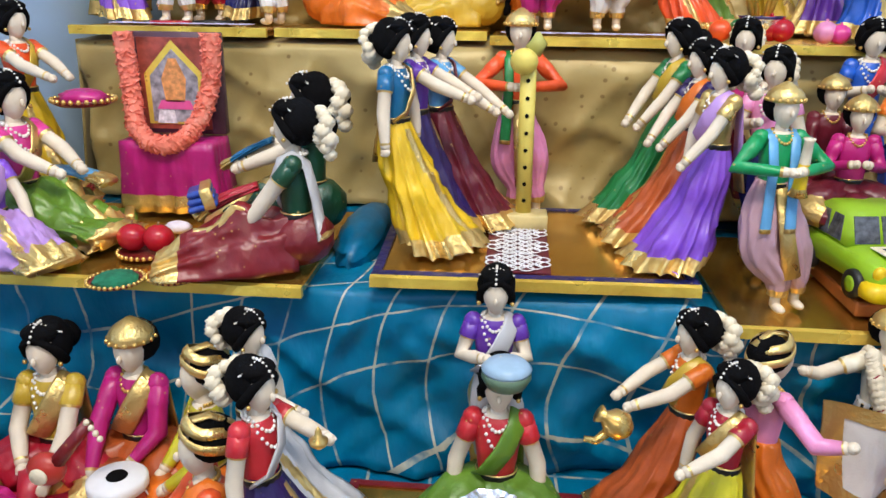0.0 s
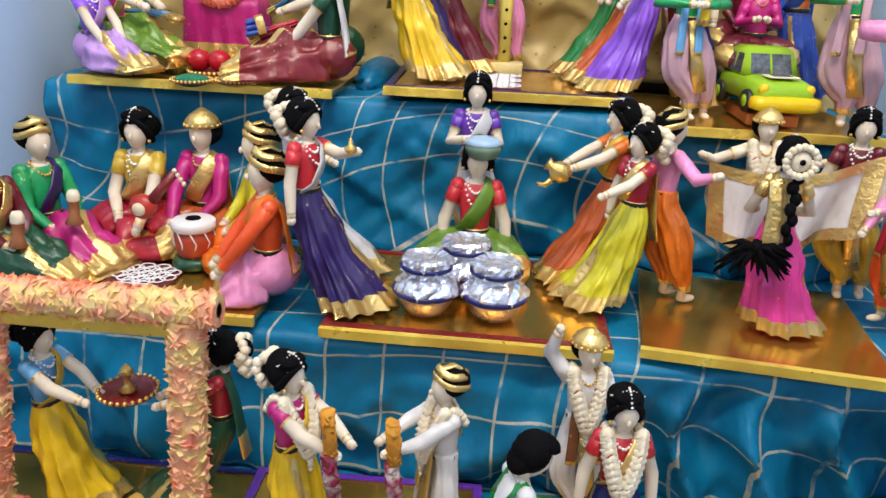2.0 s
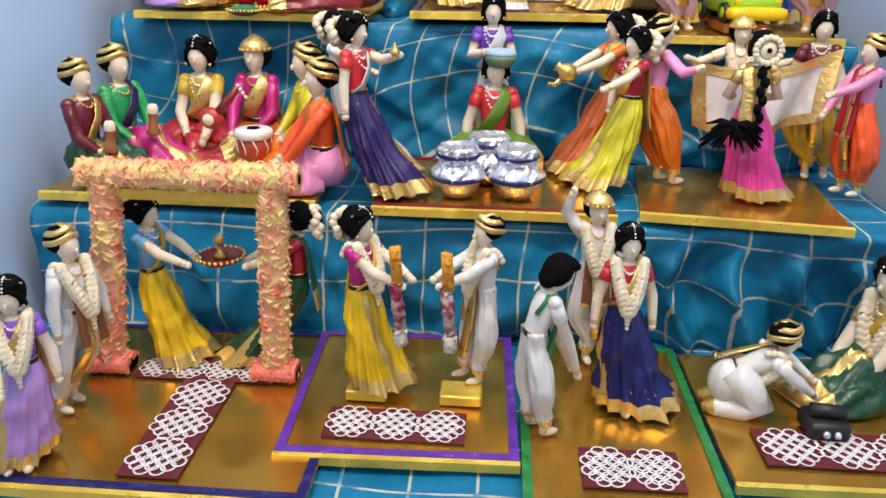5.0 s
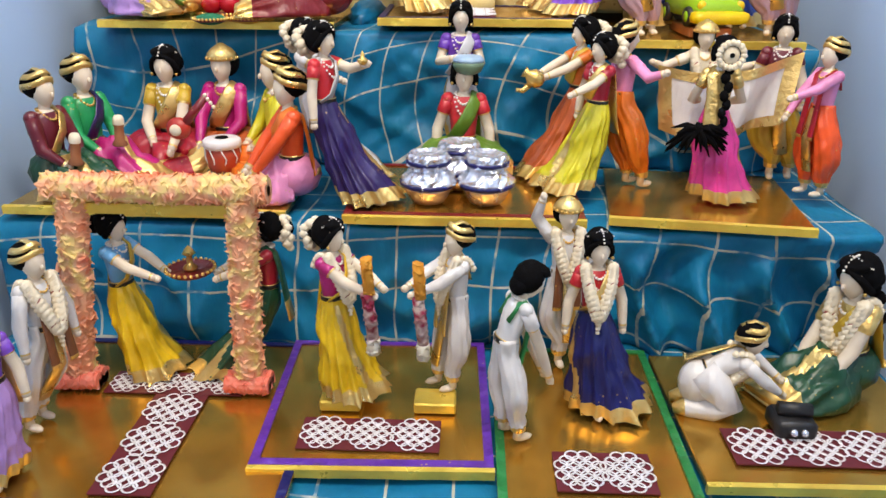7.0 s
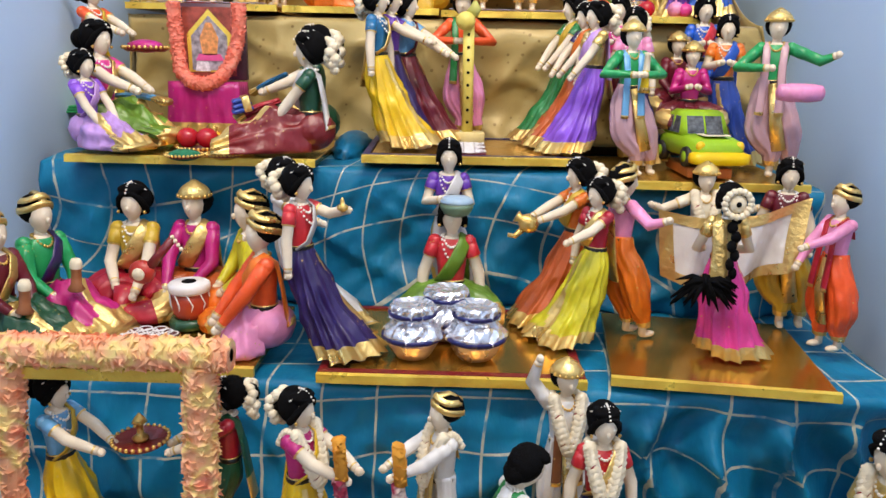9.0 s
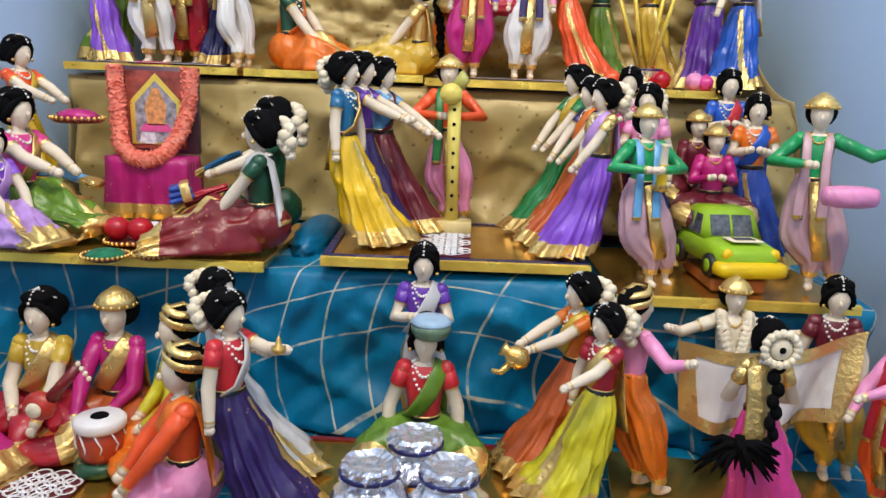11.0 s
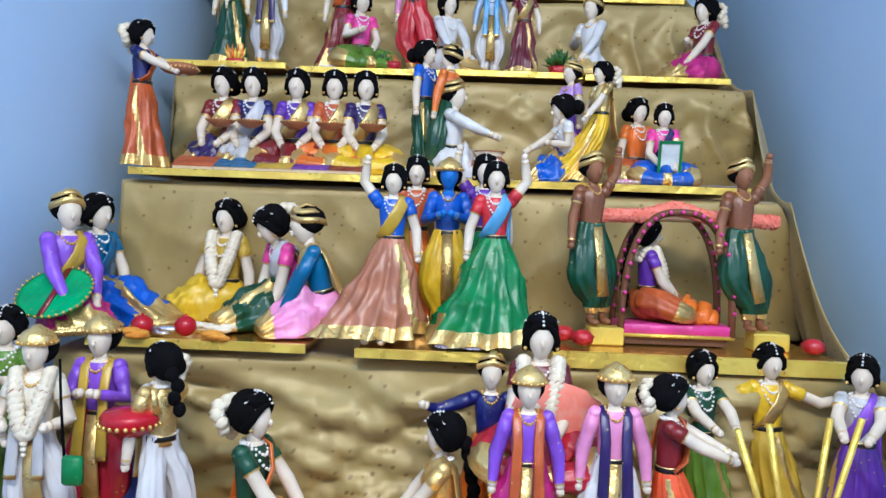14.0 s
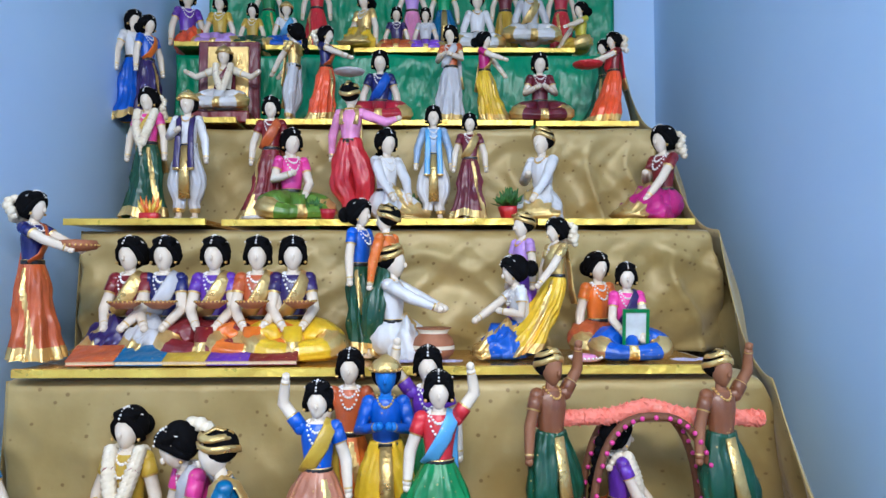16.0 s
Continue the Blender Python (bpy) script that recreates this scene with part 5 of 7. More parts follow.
doll(0.069, 2.600, TOP[9], 0, "sit", "rust", "indigo", "doll in rust skirt, indigo blouse, sitting on the top step", s=0.223)
doll(0.150, 2.600, TOP[9], 0, "sit", "violet", "silver", "doll in violet skirt, silver blouse, sitting on the top step", s=0.220)
doll(0.111, 2.680, TOP[9], 0, "skirt", "pink", "lilac", "doll in pink skirt, lilac blouse, standing on the top step", s=0.265)
doll(0.204, 2.680, TOP[9], 0, "trousers", "teal", "bright green", "doll in teal trousers, bright green top, standing on the top step", hair='crown', s=0.265)
doll(0.294, 2.580, TOP[9], 0, "sit", "white", "white", "doll in white dhoti, white top, sitting on the top step", hair='turban', long=True, s=0.283)
doll(0.382, 2.680, TOP[9], 0, "skirt", "mustard", "maroon", "doll in mustard skirt, maroon blouse, standing on the top step", s=0.265)
doll(0.441, 2.580, TOP[9] + 0.020, 0, "sit", "white", "silver", "doll in white dhoti, silver top, sitting on the top step", hair='turban', long=True, sash='gold', s=0.305)
doll(0.545, 2.680, TOP[9], 0, "skirt", "red", "crimson", "doll in red skirt, crimson blouse, standing on the top step", s=0.265)
doll(0.582, 2.580, TOP[9], -60, "sit", "mustard", "lime", "doll in mustard skirt, lime blouse, sitting on the top step", arms=('reach', 'fwd'), s=0.239)

# ---- things on the steps ----


def lathe(b, profile, mats, seg=24, at=(0, 0, 0), lump=0.0, caps=True):
    """A turned shape from (radius, height) pairs."""
    rings = [[(at[0] + r * math.cos(a) * (1 + lump * wave(4 * math.cos(a), 4 * math.sin(a), 90 * z)), at[1] + r * math.sin(a) * (1 + lump * wave(4 * math.cos(a), 4 * math.sin(a), 90 * z)), at[2] + z) for a in (2 * math.pi * k / seg for k in range(seg))] for r, z in profile]
    b.rings(rings, mats, True, caps)


def frilled(name, colours, scale=38):
    """Crepe-paper frill, each tuft a slightly different shade."""
    mat, tree, bsdf = nodes_of(name)
    r = ramp(tree, noise_node(tree, scale, 2), "Fac", [(0.3 + 0.4 * k / (len(colours) - 1), c) for k, c in enumerate(colours)])
    wire(tree, r, "Color", bsdf, "Base Color")
    bsdf.inputs["Roughness"].default_value = 0.8
    # thin paper lets light through
    thin = tree.nodes.new("ShaderNodeBsdfTranslucent")
    wire(tree, r, "Color", thin, "Color")
    blend = tree.nodes.new("ShaderNodeMixShader")
    blend.inputs[0].default_value = 0.25
    tree.links.new(bsdf.outputs[0], blend.inputs[1])
    tree.links.new(thin.outputs[0], blend.inputs[2])
    tree.links.new(blend.outputs[0], tree.nodes["Material Output"].inputs["Surface"])
    return mat


GATE_FRILL = frilled("peach_and_yellow_frill", [(1.0, 0.38, 0.2), (1.0, 0.5, 0.3), (1.0, 0.58, 0.34), (1.0, 0.82, 0.34), (1.0, 0.6, 0.36), (1.0, 0.4, 0.26)], 20)
CORAL_FRILL = frilled("coral_frill", [(1.0, 0.25, 0.16), (1.0, 0.33, 0.24), (1.0, 0.29, 0.2), (1.0, 0.42, 0.32)])
WHITE_FRILL = frilled("jasmine_strand", [(0.85, 0.8, 0.66), (0.8, 0.74, 0.6), (0.88, 0.84, 0.74), (0.6, 0.2, 0.2)])
ORANGE_FRILL = frilled("marigold_strand", [(0.85, 0.33, 0.03), (0.9, 0.42, 0.05), (0.8, 0.28, 0.02)])
ROSE_FRILL = frilled("rose_strand", [(0.3, 0.02, 0.05), (0.38, 0.03, 0.08), (0.75, 0.6, 0.55), (0.28, 0.02, 0.04)])


def frill(b, points, radius, mat, step=0.006, seg=16, rough=0.28, seed=0):
    """A ruffled crepe garland along a line: many crinkled discs, one behind the other."""
    rnd = random.Random(seed)
    pts = [Vector(p) for p in points]
    b.tube(pts, radius * 0.86, mat, 12)
    for a, c in zip(pts, pts[1:]):
        d = c - a
        n = max(1, int(d.length / step))
        w = d.normalized()
        side = w.orthogonal().normalized()
        other = w.cross(side)
        for k in range(n):
            o = a + d * ((k + 0.5) / n)
            turn = rnd.random() * 6
            ring, inner = [], []
            for j in range(seg):
                t = 2 * math.pi * j / seg + turn
                q = radius * (1 + rough * (rnd.random() - 0.6)) * (1.0 if j % 2 else 0.9)
                lift = w * ((rnd.random() - 0.5) * max(step * 2.2, 0.55 * radius))
                ring.append(o + side * (q * math.cos(t)) + other * (q * math.sin(t)) + lift)
                inner.append(o + side * (radius * 0.82 * math.cos(t)) + other * (radius * 0.82 * math.sin(t)) - w * step * 0.6)
            rim = [p + w * step * 0.5 for p in inner]
            b.rings([inner, ring, rim], mat)


def beaded_plate(b, c, r, mat, rim=None, height=0.008, n=26):
    lathe(b, [(r * 0.8, 0), (r * 0.95, height * 0.4), (r, height), (r * 0.94, height), (r * 0.85, height * 0.55)], mat, 24, c)
    b.beads([(c[0] + r * math.cos(6.2832 * k / n), c[1] + r * math.sin(6.2832 * k / n), c[2] + height) for k in range(n)], r * 0.085, rim or GOLD_BEAD)


SEATED = set()


def seat_step(shift, widen, dy, dz=0.0):
    """Moves the things made since the last call from their working grid to the place of their step."""
    for ob in list(scene.objects):
        if ob.name not in SEATED:
            SEATED.add(ob.name)
            if ob.parent is None:
                xs = [(o.matrix_basis @ Vector(o.bound_box[0])).x for o in (ob, *ob.children) if o.type == "MESH"] + [(o.matrix_basis @ Vector(o.bound_box[6])).x for o in (ob, *ob.children) if o.type == "MESH"]
                mid = ob.location.x if ob.type == "EMPTY" and ob.location.length > 0.01 else (min(xs) + max(xs)) / 2
                ob.location += Vector((shift + widen * mid, dy, dz))


SEATED.update(ob.name for ob in scene.objects)

# the flower gate on the first step
gate = holder("flower_gate", pose(0, 0, 0), "gateway wound with peach and yellow paper frills", "gate")
post_l, post_r, bar_l, bar_r = (-0.348, 0.405, 0.397), (-0.113, 0.405, 0.397), (-0.353, 0.413, 0.683), (-0.068, 0.413, 0.683)
heads = ((-0.322, 0.413), (-0.104, 0.413))
for k, p in enumerate((post_l, post_r)):
    b = Build()
    b.tube([(p[0], p[1], TOP[1] + 0.003), (*heads[k], bar_l[2])], 0.008, WOOD, 8)
    frill(b, [(p[0], p[1], TOP[1] + 0.02), (*heads[k], bar_l[2] - 0.012)], 0.0215, GATE_FRILL, 0.0036, 22, 0.42, k)
    post = part("post", b, gate, "post wound with peach and yellow frills", False)
    b = Build()
    b.box((p[0] - 0.03, p[1] - 0.016, TOP[1] + 0.0025), (p[0] + 0.03, p[1] + 0.016, TOP[1] + 0.02), WOOD, 0.002)
    for row in (-0.012, 0.004):
        frill(b, [(p[0] - 0.03, p[1] + row, TOP[1] + 0.016), (p[0] + 0.03, p[1] + row, TOP[1] + 0.016)], 0.0138, CORAL_FRILL, 0.0032, 18, 0.35, 5 + k)
    part("base", b, gate, "coral frilled foot of the gate", False)
b = Build()
b.tube([(bar_l[0], bar_l[1], bar_l[2]), (bar_r[0], bar_r[1], bar_l[2])], 0.008, WOOD, 8)
b.box((bar_l[0] + 0.04, bar_l[1] - 0.004, bar_l[2] - 0.034), (bar_r[0] - 0.04, bar_l[1] + 0.004, bar_l[2] - 0.02), EDGE_FOIL)
frill(b, [(bar_l[0], bar_l[1], bar_l[2]), (bar_r[0], bar_r[1], bar_l[2])], 0.021, GATE_FRILL, 0.0036, 22, 0.42, 9)
part("lintel", b, gate, "top bar wound with peach and yellow frills", False)

# plate with a lamp between the two women under the gate
plate = holder("lamp_plate", pose(-0.192, 0.440, 0.555), "red plate with gold beaded rim and a small lamp", "plate")
b = Build()
beaded_plate(b, (0, 0, 0), 0.032, cloth("dark red"))
part("plate", b, plate)
b = Build()
lathe(b, [(0.008, 0.005), (0.01, 0.009), (0.004, 0.014), (0.004, 0.026), (0.009, 0.029), (0.006, 0.034), (0.001, 0.04)], GOLD_BEAD, 12)
part("lamp", b, plate, "small brass oil lamp")


def small_block(x0, x1, y, top, h):
    b = Build()
    b.box((x0, y - 0.02, top + 0.0025), (x1, y + 0.02, top + h), EDGE_FOIL, 0.002)
    return thing("foil_block", b, "small block wrapped in bright gold foil", "block", "gold blocks", "", False)


small_block(-0.018, 0.035, 0.37, TOP[1] + 0.003, 0.018)
small_block(0.10, 0.155, 0.37, TOP[1] + 0.003, 0.018)


def held_garland(x, y, z, drop, seed):
    b = Build()
    frill(b, [(x, y, z + 0.045), (x + 0.003, y, z)], 0.008, ORANGE_FRILL, 0.004, 9, 0.4, seed)
    frill(b, [(x, y, z), (x + 0.006, y + 0.003, z - drop * 0.75)], 0.0085, ROSE_FRILL, 0.004, 9, 0.4, seed + 1)
    frill(b, [(x + 0.006, y + 0.003, z - drop * 0.75), (x + 0.006, y + 0.003, z - drop)], 0.0095, WHITE_FRILL, 0.004, 9, 0.4, seed + 2)
    return thing("flower_garland", b, "held garland of orange, dark red and white flowers", "garland", "held garlands")


held_garland(0.049, 0.335, 0.582, 0.085, 3)
held_garland(0.108, 0.335, 0.576, 0.085, 8)

b = Build()
b.box((0.535, 0.315, TOP[1] + 0.005), (0.585, 0.365, TOP[1] + 0.03), plain("black_stone", (0.015, 0.015, 0.017), 0.45, 0, 0.3), 0.005)
b.tube([(0.54, 0.34, TOP[1] + 0.038), (0.58, 0.335, TOP[1] + 0.038)], 0.009, b.mats[0], 10)
b.beads([(0.553, 0.312, TOP[1] + 0.02), (0.566, 0.312, TOP[1] + 0.02)], 0.005, SILVER_FOIL)
thing("grinding_stone", b, "small black grinding stone with a roller", "stone")


seat_step(0.004, 0.05, -0.05)

# second step
def foil_pot(x, y, top):
    pot = holder("foil_pot", pose(x, y, top), "stacked pots wrapped in crinkled silver foil with blue bands", "pot", "foil pots")
    b = Build()
    pinkish = foil("pink_foil", (0.72, 0.55, 0.5), 0.28, 0.7, 70) if "pink_foil" not in bpy.data.materials else bpy.data.materials["pink_foil"]
    lathe(b, [(0.026, 0.003), (0.033, 0.012), (0.04, 0.026), (0.042, 0.03)], pinkish, 26, lump=0.06)
    part("pot_base", b, pot, "pinkish foil lower half")
    b = Build()
    lathe(b, [(0.042, 0.03), (0.0455, 0.034), (0.046, 0.037), (0.045, 0.041), (0.042, 0.046), (0.038, 0.051), (0.034, 0.055), (0.03, 0.058), (0.029, 0.062)], SILVER_FOIL, 40, lump=0.16)
    part("pot_body", b, pot, "", False)
    b = Build()
    lathe(b, [(0.0445, 0.0305), (0.0475, 0.033), (0.0475, 0.0375), (0.0445, 0.0385)], cloth("navy"), 26, caps=False)
    part("blue_band", b, pot, "dark blue ribbon")
    b = Build()
    lathe(b, [(0.029, 0.061), (0.035, 0.066), (0.036, 0.07), (0.036, 0.074), (0.034, 0.08), (0.031, 0.084), (0.027, 0.082), (0.02, 0.079), (0.012, 0.08), (0.005, 0.078)], SILVER_FOIL, 40, lump=0.2)
    part("pot_top", b, pot, "", False)
    b = Build()
    lathe(b, [(0.0345, 0.0655), (0.0375, 0.068), (0.0375, 0.072), (0.0355, 0.073)], cloth("navy"), 26, caps=False)
    part("blue_band", b, pot, "dark blue ribbon")
    return pot


first = foil_pot(0.102, 0.625, TOP[2])
first.scale = (0.92, 0.92, 0.95)
copy_thing(first, pose(0.187, 0.625, TOP[2], 0, 0, 40))
copy_thing(first, pose(0.146, 0.70, TOP[2], 0, 0, 100))

bowl = holder("carried_bowl", pose(0.157, 0.765, 0.774), "blue-grey round bowl carried by a doll", "bowl")
b = Build()
lathe(b, [(0.01, 0.0), (0.02, 0.004), (0.0255, 0.014), (0.025, 0.021)], plain("bowl_green", (0.12, 0.2, 0.13), 0.45), 24)
part("bowl_body", b, bowl, "grey-green side")
b = Build()
lathe(b, [(0.025, 0.021), (0.026, 0.024), (0.02, 0.03), (0.004, 0.032)], plain("bowl_blue", (0.35, 0.5, 0.66), 0.3), 24)
part("lid", b, bowl, "pale blue domed top")

drum = holder("tabla_drum", pose(-0.228, 0.712, TOP[2] + 0.016), "small red drum with white skin and cords", "drum")
b = Build()
lathe(b, [(0.019, 0), (0.026, 0.012), (0.028, 0.028), (0.027, 0.045)], plain("red_drum", (0.42, 0.05, 0.02), 0.35), 24)
part("shell", b, drum)
b = Build()
lathe(b, [(0.0275, 0.043), (0.031, 0.046), (0.031, 0.055), (0.028, 0.058), (0.004, 0.0585)], WHITE_PAINT, 24)
lathe(b, [(0.011, 0.0587), (0.01, 0.06), (0.002, 0.06)], HAIR, 16)
part("drum_skin", b, drum, "white skin with a black spot")
b = Build()
lathe(b, [(0.02, -0.0135), (0.031, -0.011), (0.033, -0.004), (0.028, 0.004), (0.02, 0.003)], cloth("dark green"), 22)
part("cushion_ring", b, drum, "dark green cushion ring")
for k in range(9):
    a = 2 * math.pi * k / 9
    b = Build()
    b.tube([(0.0285 * math.cos(a), 0.0285 * math.sin(a), 0.046), (0.0292 * math.cos(a + 0.3), 0.0292 * math.sin(a + 0.3), 0.028), (0.02 * math.cos(a), 0.02 * math.sin(a), 0.002)], 0.0012, WHITE_PAINT, 5)
    part("cord", b, drum)

veena = holder("string_instrument", pose(-0.286, 0.690, 0.694), "small red lute held across the lap", "instrument")
b = Build()
b.ball((0, 0, 0), (0.02, 0.014, 0.018), plain("lute_red", (0.42, 0.03, 0.02), 0.35), 16, 10)
part("gourd", b, veena)
b = Build()
lathe(b, [(0.0095, 0), (0.009, 0.0016)], PETAL, 16)
part("sound_hole", b, veena, "cream disc")
veena.children[-1].matrix_local = pose(0, -0.0142, 0.0, 90, 0, 0)
b = Build()
b.tube([(0.01, 0.0, 0.006), (0.045, 0.012, 0.05)], [0.008, 0.006], b.mats[0] if b.mats else cloth("dark red"), 10)
b.beads([(0.045 + 0.004 * k, 0.008, 0.052 - 0.006 * k) for k in range(4)], 0.0035, PETAL)
part("neck", b, veena, "dark red neck with white pegs")


def pipe(place, tilt):
    b = Build()
    lathe(b, [(0.010, -0.022), (0.012, -0.02), (0.0075, -0.012), (0.007, 0.008), (0.0085, 0.012), (0.0085, 0.02), (0.006, 0.026)], [CLAY, CLAY, CLAY, CLAY, PETAL, PETAL], 14)
    ob = thing("wind_pipe", b, "short terracotta pipe with a cream mouthpiece", "instrument", "pipes")
    ob.matrix_world = place @ pose(0, 0, 0, 0, tilt, 0)
    return ob


pipe(pose(-0.407, 0.600, 0.679), 6)
pipe(pose(-0.366, 0.660, 0.694), 4)

b = Build()
lathe(b, [(0.004, 0), (0.011, 0.006), (0.012, 0.012), (0.005, 0.016), (0.004, 0.024), (0.001, 0.03)], GOLD_BEAD, 14)
ob = thing("hand_lamp", b, "small dark brass hand lamp", "lamp")
ob.matrix_world = pose(0.016, 0.580, 0.814) @ Matrix.Scale(0.65, 4)
b = Build()
lathe(b, [(0.007, 0), (0.014, 0.008), (0.013, 0.02), (0.006, 0.028), (0.009, 0.034)], GOLD_BEAD, 16)
b.tube([(0.012, 0, 0.016), (0.026, 0, 0.02), (0.03, 0, 0.03)], [0.005, 0.004, 0.003], GOLD_BEAD, 8)
ob = thing("pouring_jug", b, "small brass jug with a spout", "jug")
ob.matrix_world = pose(0.269, 0.700, 0.773, 0, 60, 180)


def held_cloth(a, c, low):
    """A white cloth with a broad gold border, held up between dolls."""
    ob = holder("held_cloth", pose(0, 0, 0), "white cloth with broad gold border held up between dolls", "cloth")
    a, c = Vector(a), Vector(c)
    n, m = 40, 20

    def at(i, j):
        u, v = i / n, j / m
        p = a.lerp(c, u)
        sag = 0.022 * math.sin(math.pi * u)
        return (p.x + (0.5 - u) * 0.03 * (1 - v) * -1, p.y + 0.012 * math.sin(u * 16 + v * 2) * (0.3 + v), p.z - sag - low * v)
    for name, mat, inside, label in (("cloth_field", cloth("white"), True, ""), ("cloth_border", cloth("gold"), False, "wide gold brocade border")):
        b = Build()
        ids = {}
        for i in range(n):
            for j in range(m):
                mid = 4 <= i < n - 4 and 3 <= j < m - 3
                if mid != inside:
                    continue
                for off in (0.0, 0.0025):
                    quad = []
                    for q in ((i, j), (i + 1, j), (i + 1, j + 1), (i, j + 1)):
                        key = (q, off)
                        if key not in ids:
                            x, y, z = at(*q)
                            ids[key] = b.put((x, y + off - (0 if inside else 0.0015), z))
                        quad.append(ids[key])
                    b.face(quad if off == 0 else quad[::-1], b.slot(mat))
        part(name, b, ob, label)
    return ob


held_cloth((0.455, 0.735, 0.798), (0.647, 0.735, 0.821), 0.105)
b = Build()
rnd = random.Random(4)
for k in range(60):
    a, e = rnd.uniform(0, 6.28), rnd.uniform(-0.9, 0.5)
    tip = Vector((0.045 * math.cos(a), 0.014 * math.sin(a), 0.03 * e - 0.012))
    b.tube([(0, 0, 0.0), tip * 0.5 + Vector((0, 0, 0.006)), tip], [0.006, 0.004, 0.0008], HAIR, 5)
ob = thing("feather_whisk", b, "black feathery hair tassel behind a doll", "tassel", "", "stuff")
ob.matrix_world = pose(0.482, 0.615, 0.723)

seat_step(0.008, 0.04, -0.048)

# third step
flute = holder("tall_flute", pose(0, 0, 0), "tall pale yellow flute with finger holes on a base block", "flute")
foot, tip = Vector((0.170, 1.03, TOP[3] + 0.02)), Vector((0.168, 1.030, 1.087))
FLUTE = plain("flute_yellow", (0.72, 0.6, 0.13), 0.5, 0, 0.08, 60)
b = Build()
b.tube([foot, tip], [0.0105, 0.0105], FLUTE, 12, 0.7)
rod = part("flute_rod", b, flute)
for k in range(8):
    p = foot.lerp(tip, 0.1 + 0.105 * k)
    b = Build()
    lathe(b, [(0.0028, 0), (0.0026, 0.0012)], HAIR, 10)
    o = part("finger_hole", b, rod, "dark finger hole")
    o.matrix_local = pose(p.x, p.y - 0.0073, p.z, 90, 0, 0)
b = Build()
b.box((0.137, 1.01, TOP[3] + 0.0025), (0.203, 1.05, TOP[3] + 0.024), plain("pale_wood_block", (0.62, 0.5, 0.22), 0.55), 0.002)
part("base_block", b, flute, "pale wooden block")
b = Build()
b.ball((tip.x - 0.006, tip.y - 0.006, tip.z - 0.012), (0.018, 0.016, 0.017), FLUTE, 16, 10)
b.tube([(tip.x + 0.004, tip.y, tip.z), (tip.x + 0.012, tip.y, tip.z + 0.012), (tip.x + 0.01, tip.y, tip.z + 0.024)], [0.012, 0.011, 0.003], plain("dry_leaf", (0.42, 0.4, 0.1), 0.6), 9, 0.6)
part("knob", b, flute, "round yellow knob with a leaf")

shrine = holder("framed_picture", pose(0, 0, 0), "framed devotional picture with a coral frill garland", "picture")
pa, pc = Vector((-0.375, 1.090, 1.100)), Vector((-0.236, 1.060, 0.932))
b = Build()
zt, zb = pa.z, TOP[3] + 0.108
b.box((pa.x, 1.08, zb), (pc.x, 1.095, zt), plain("dark_frame", (0.09, 0.04, 0.06), 0.4), 0.002)
part("frame", b, shrine, "dark patterned frame")
cx, cz = (pa.x + pc.x) / 2, (zt + zb) / 2
w, h = (pc.x - pa.x) / 2, (zt - zb) / 2
for name, mat, pts in (("panel", plain("picture_red", (0.3, 0.06, 0.04), 0.3, 0, 0.5, 60), [(-0.72, -0.9), (0.72, -0.9), (0.72, 0.9), (-0.72, 0.9)]),
                       ("arch", EDGE_FOIL, [(-0.6, -0.8), (0.6, -0.8), (0.62, 0.2), (0.0, 0.85), (-0.62, 0.2)]),
                       ("field", plain("picture_grey", (0.32, 0.3, 0.34), 0.3, 0, 0.6, 90), [(-0.5, -0.75), (0.5, -0.75), (0.5, 0.15), (0.0, 0.68), (-0.5, 0.15)]),
                       ("figure_shape", plain("picture_orange", (0.7, 0.3, 0.1), 0.3, 0, 0.4, 120), [(-0.2, -0.35), (0.2, -0.35), (0.26, 0.1), (0.08, 0.5), (-0.08, 0.5), (-0.26, 0.1)]),
                       ("seat_shape", plain("picture_pink", (0.75, 0.1, 0.32), 0.3), [(-0.4, -0.5), (0.4, -0.5), (0.3, -0.32), (-0.3, -0.32)]),
                       ("white_shape", plain("picture_white", (0.7, 0.68, 0.72), 0.3, 0, 0.4, 120), [(-0.42, -0.78), (0.0, -0.78), (-0.05, -0.52), (-0.36, -0.52)])):
    b = Build()
    lift = {"panel": 0.002, "arch": 0.0028, "field": 0.0036, "figure_shape": 0.0044, "seat_shape": 0.0044, "white_shape": 0.0044}[name]
    b.rings([[(cx + w * x, 1.08 - q, cz + h * z) for x, z in pts] for q in (0.0, lift)], mat)
    part(name, b, shrine, "", False)
b = Build()
run = [(cx + w * 1.0 * x, 1.064 - 0.045 * max(0.0, -z - 0.2), cz + h * z) for x, z in ((-0.88, 1.0), (-0.86, 0.4), (-0.8, -0.3), (-0.62, -0.8), (-0.3, -1.05), (0.1, -1.1), (0.45, -0.95), (0.7, -0.55), (0.84, 0.0), (0.9, 0.5), (0.9, 1.0))]
frill(b, run, 0.0145, CORAL_FRILL, 0.0034, 20, 0.35, 2)
tagged(part("garland", b, shrine, "coral crepe garland", False), kind="stuff")

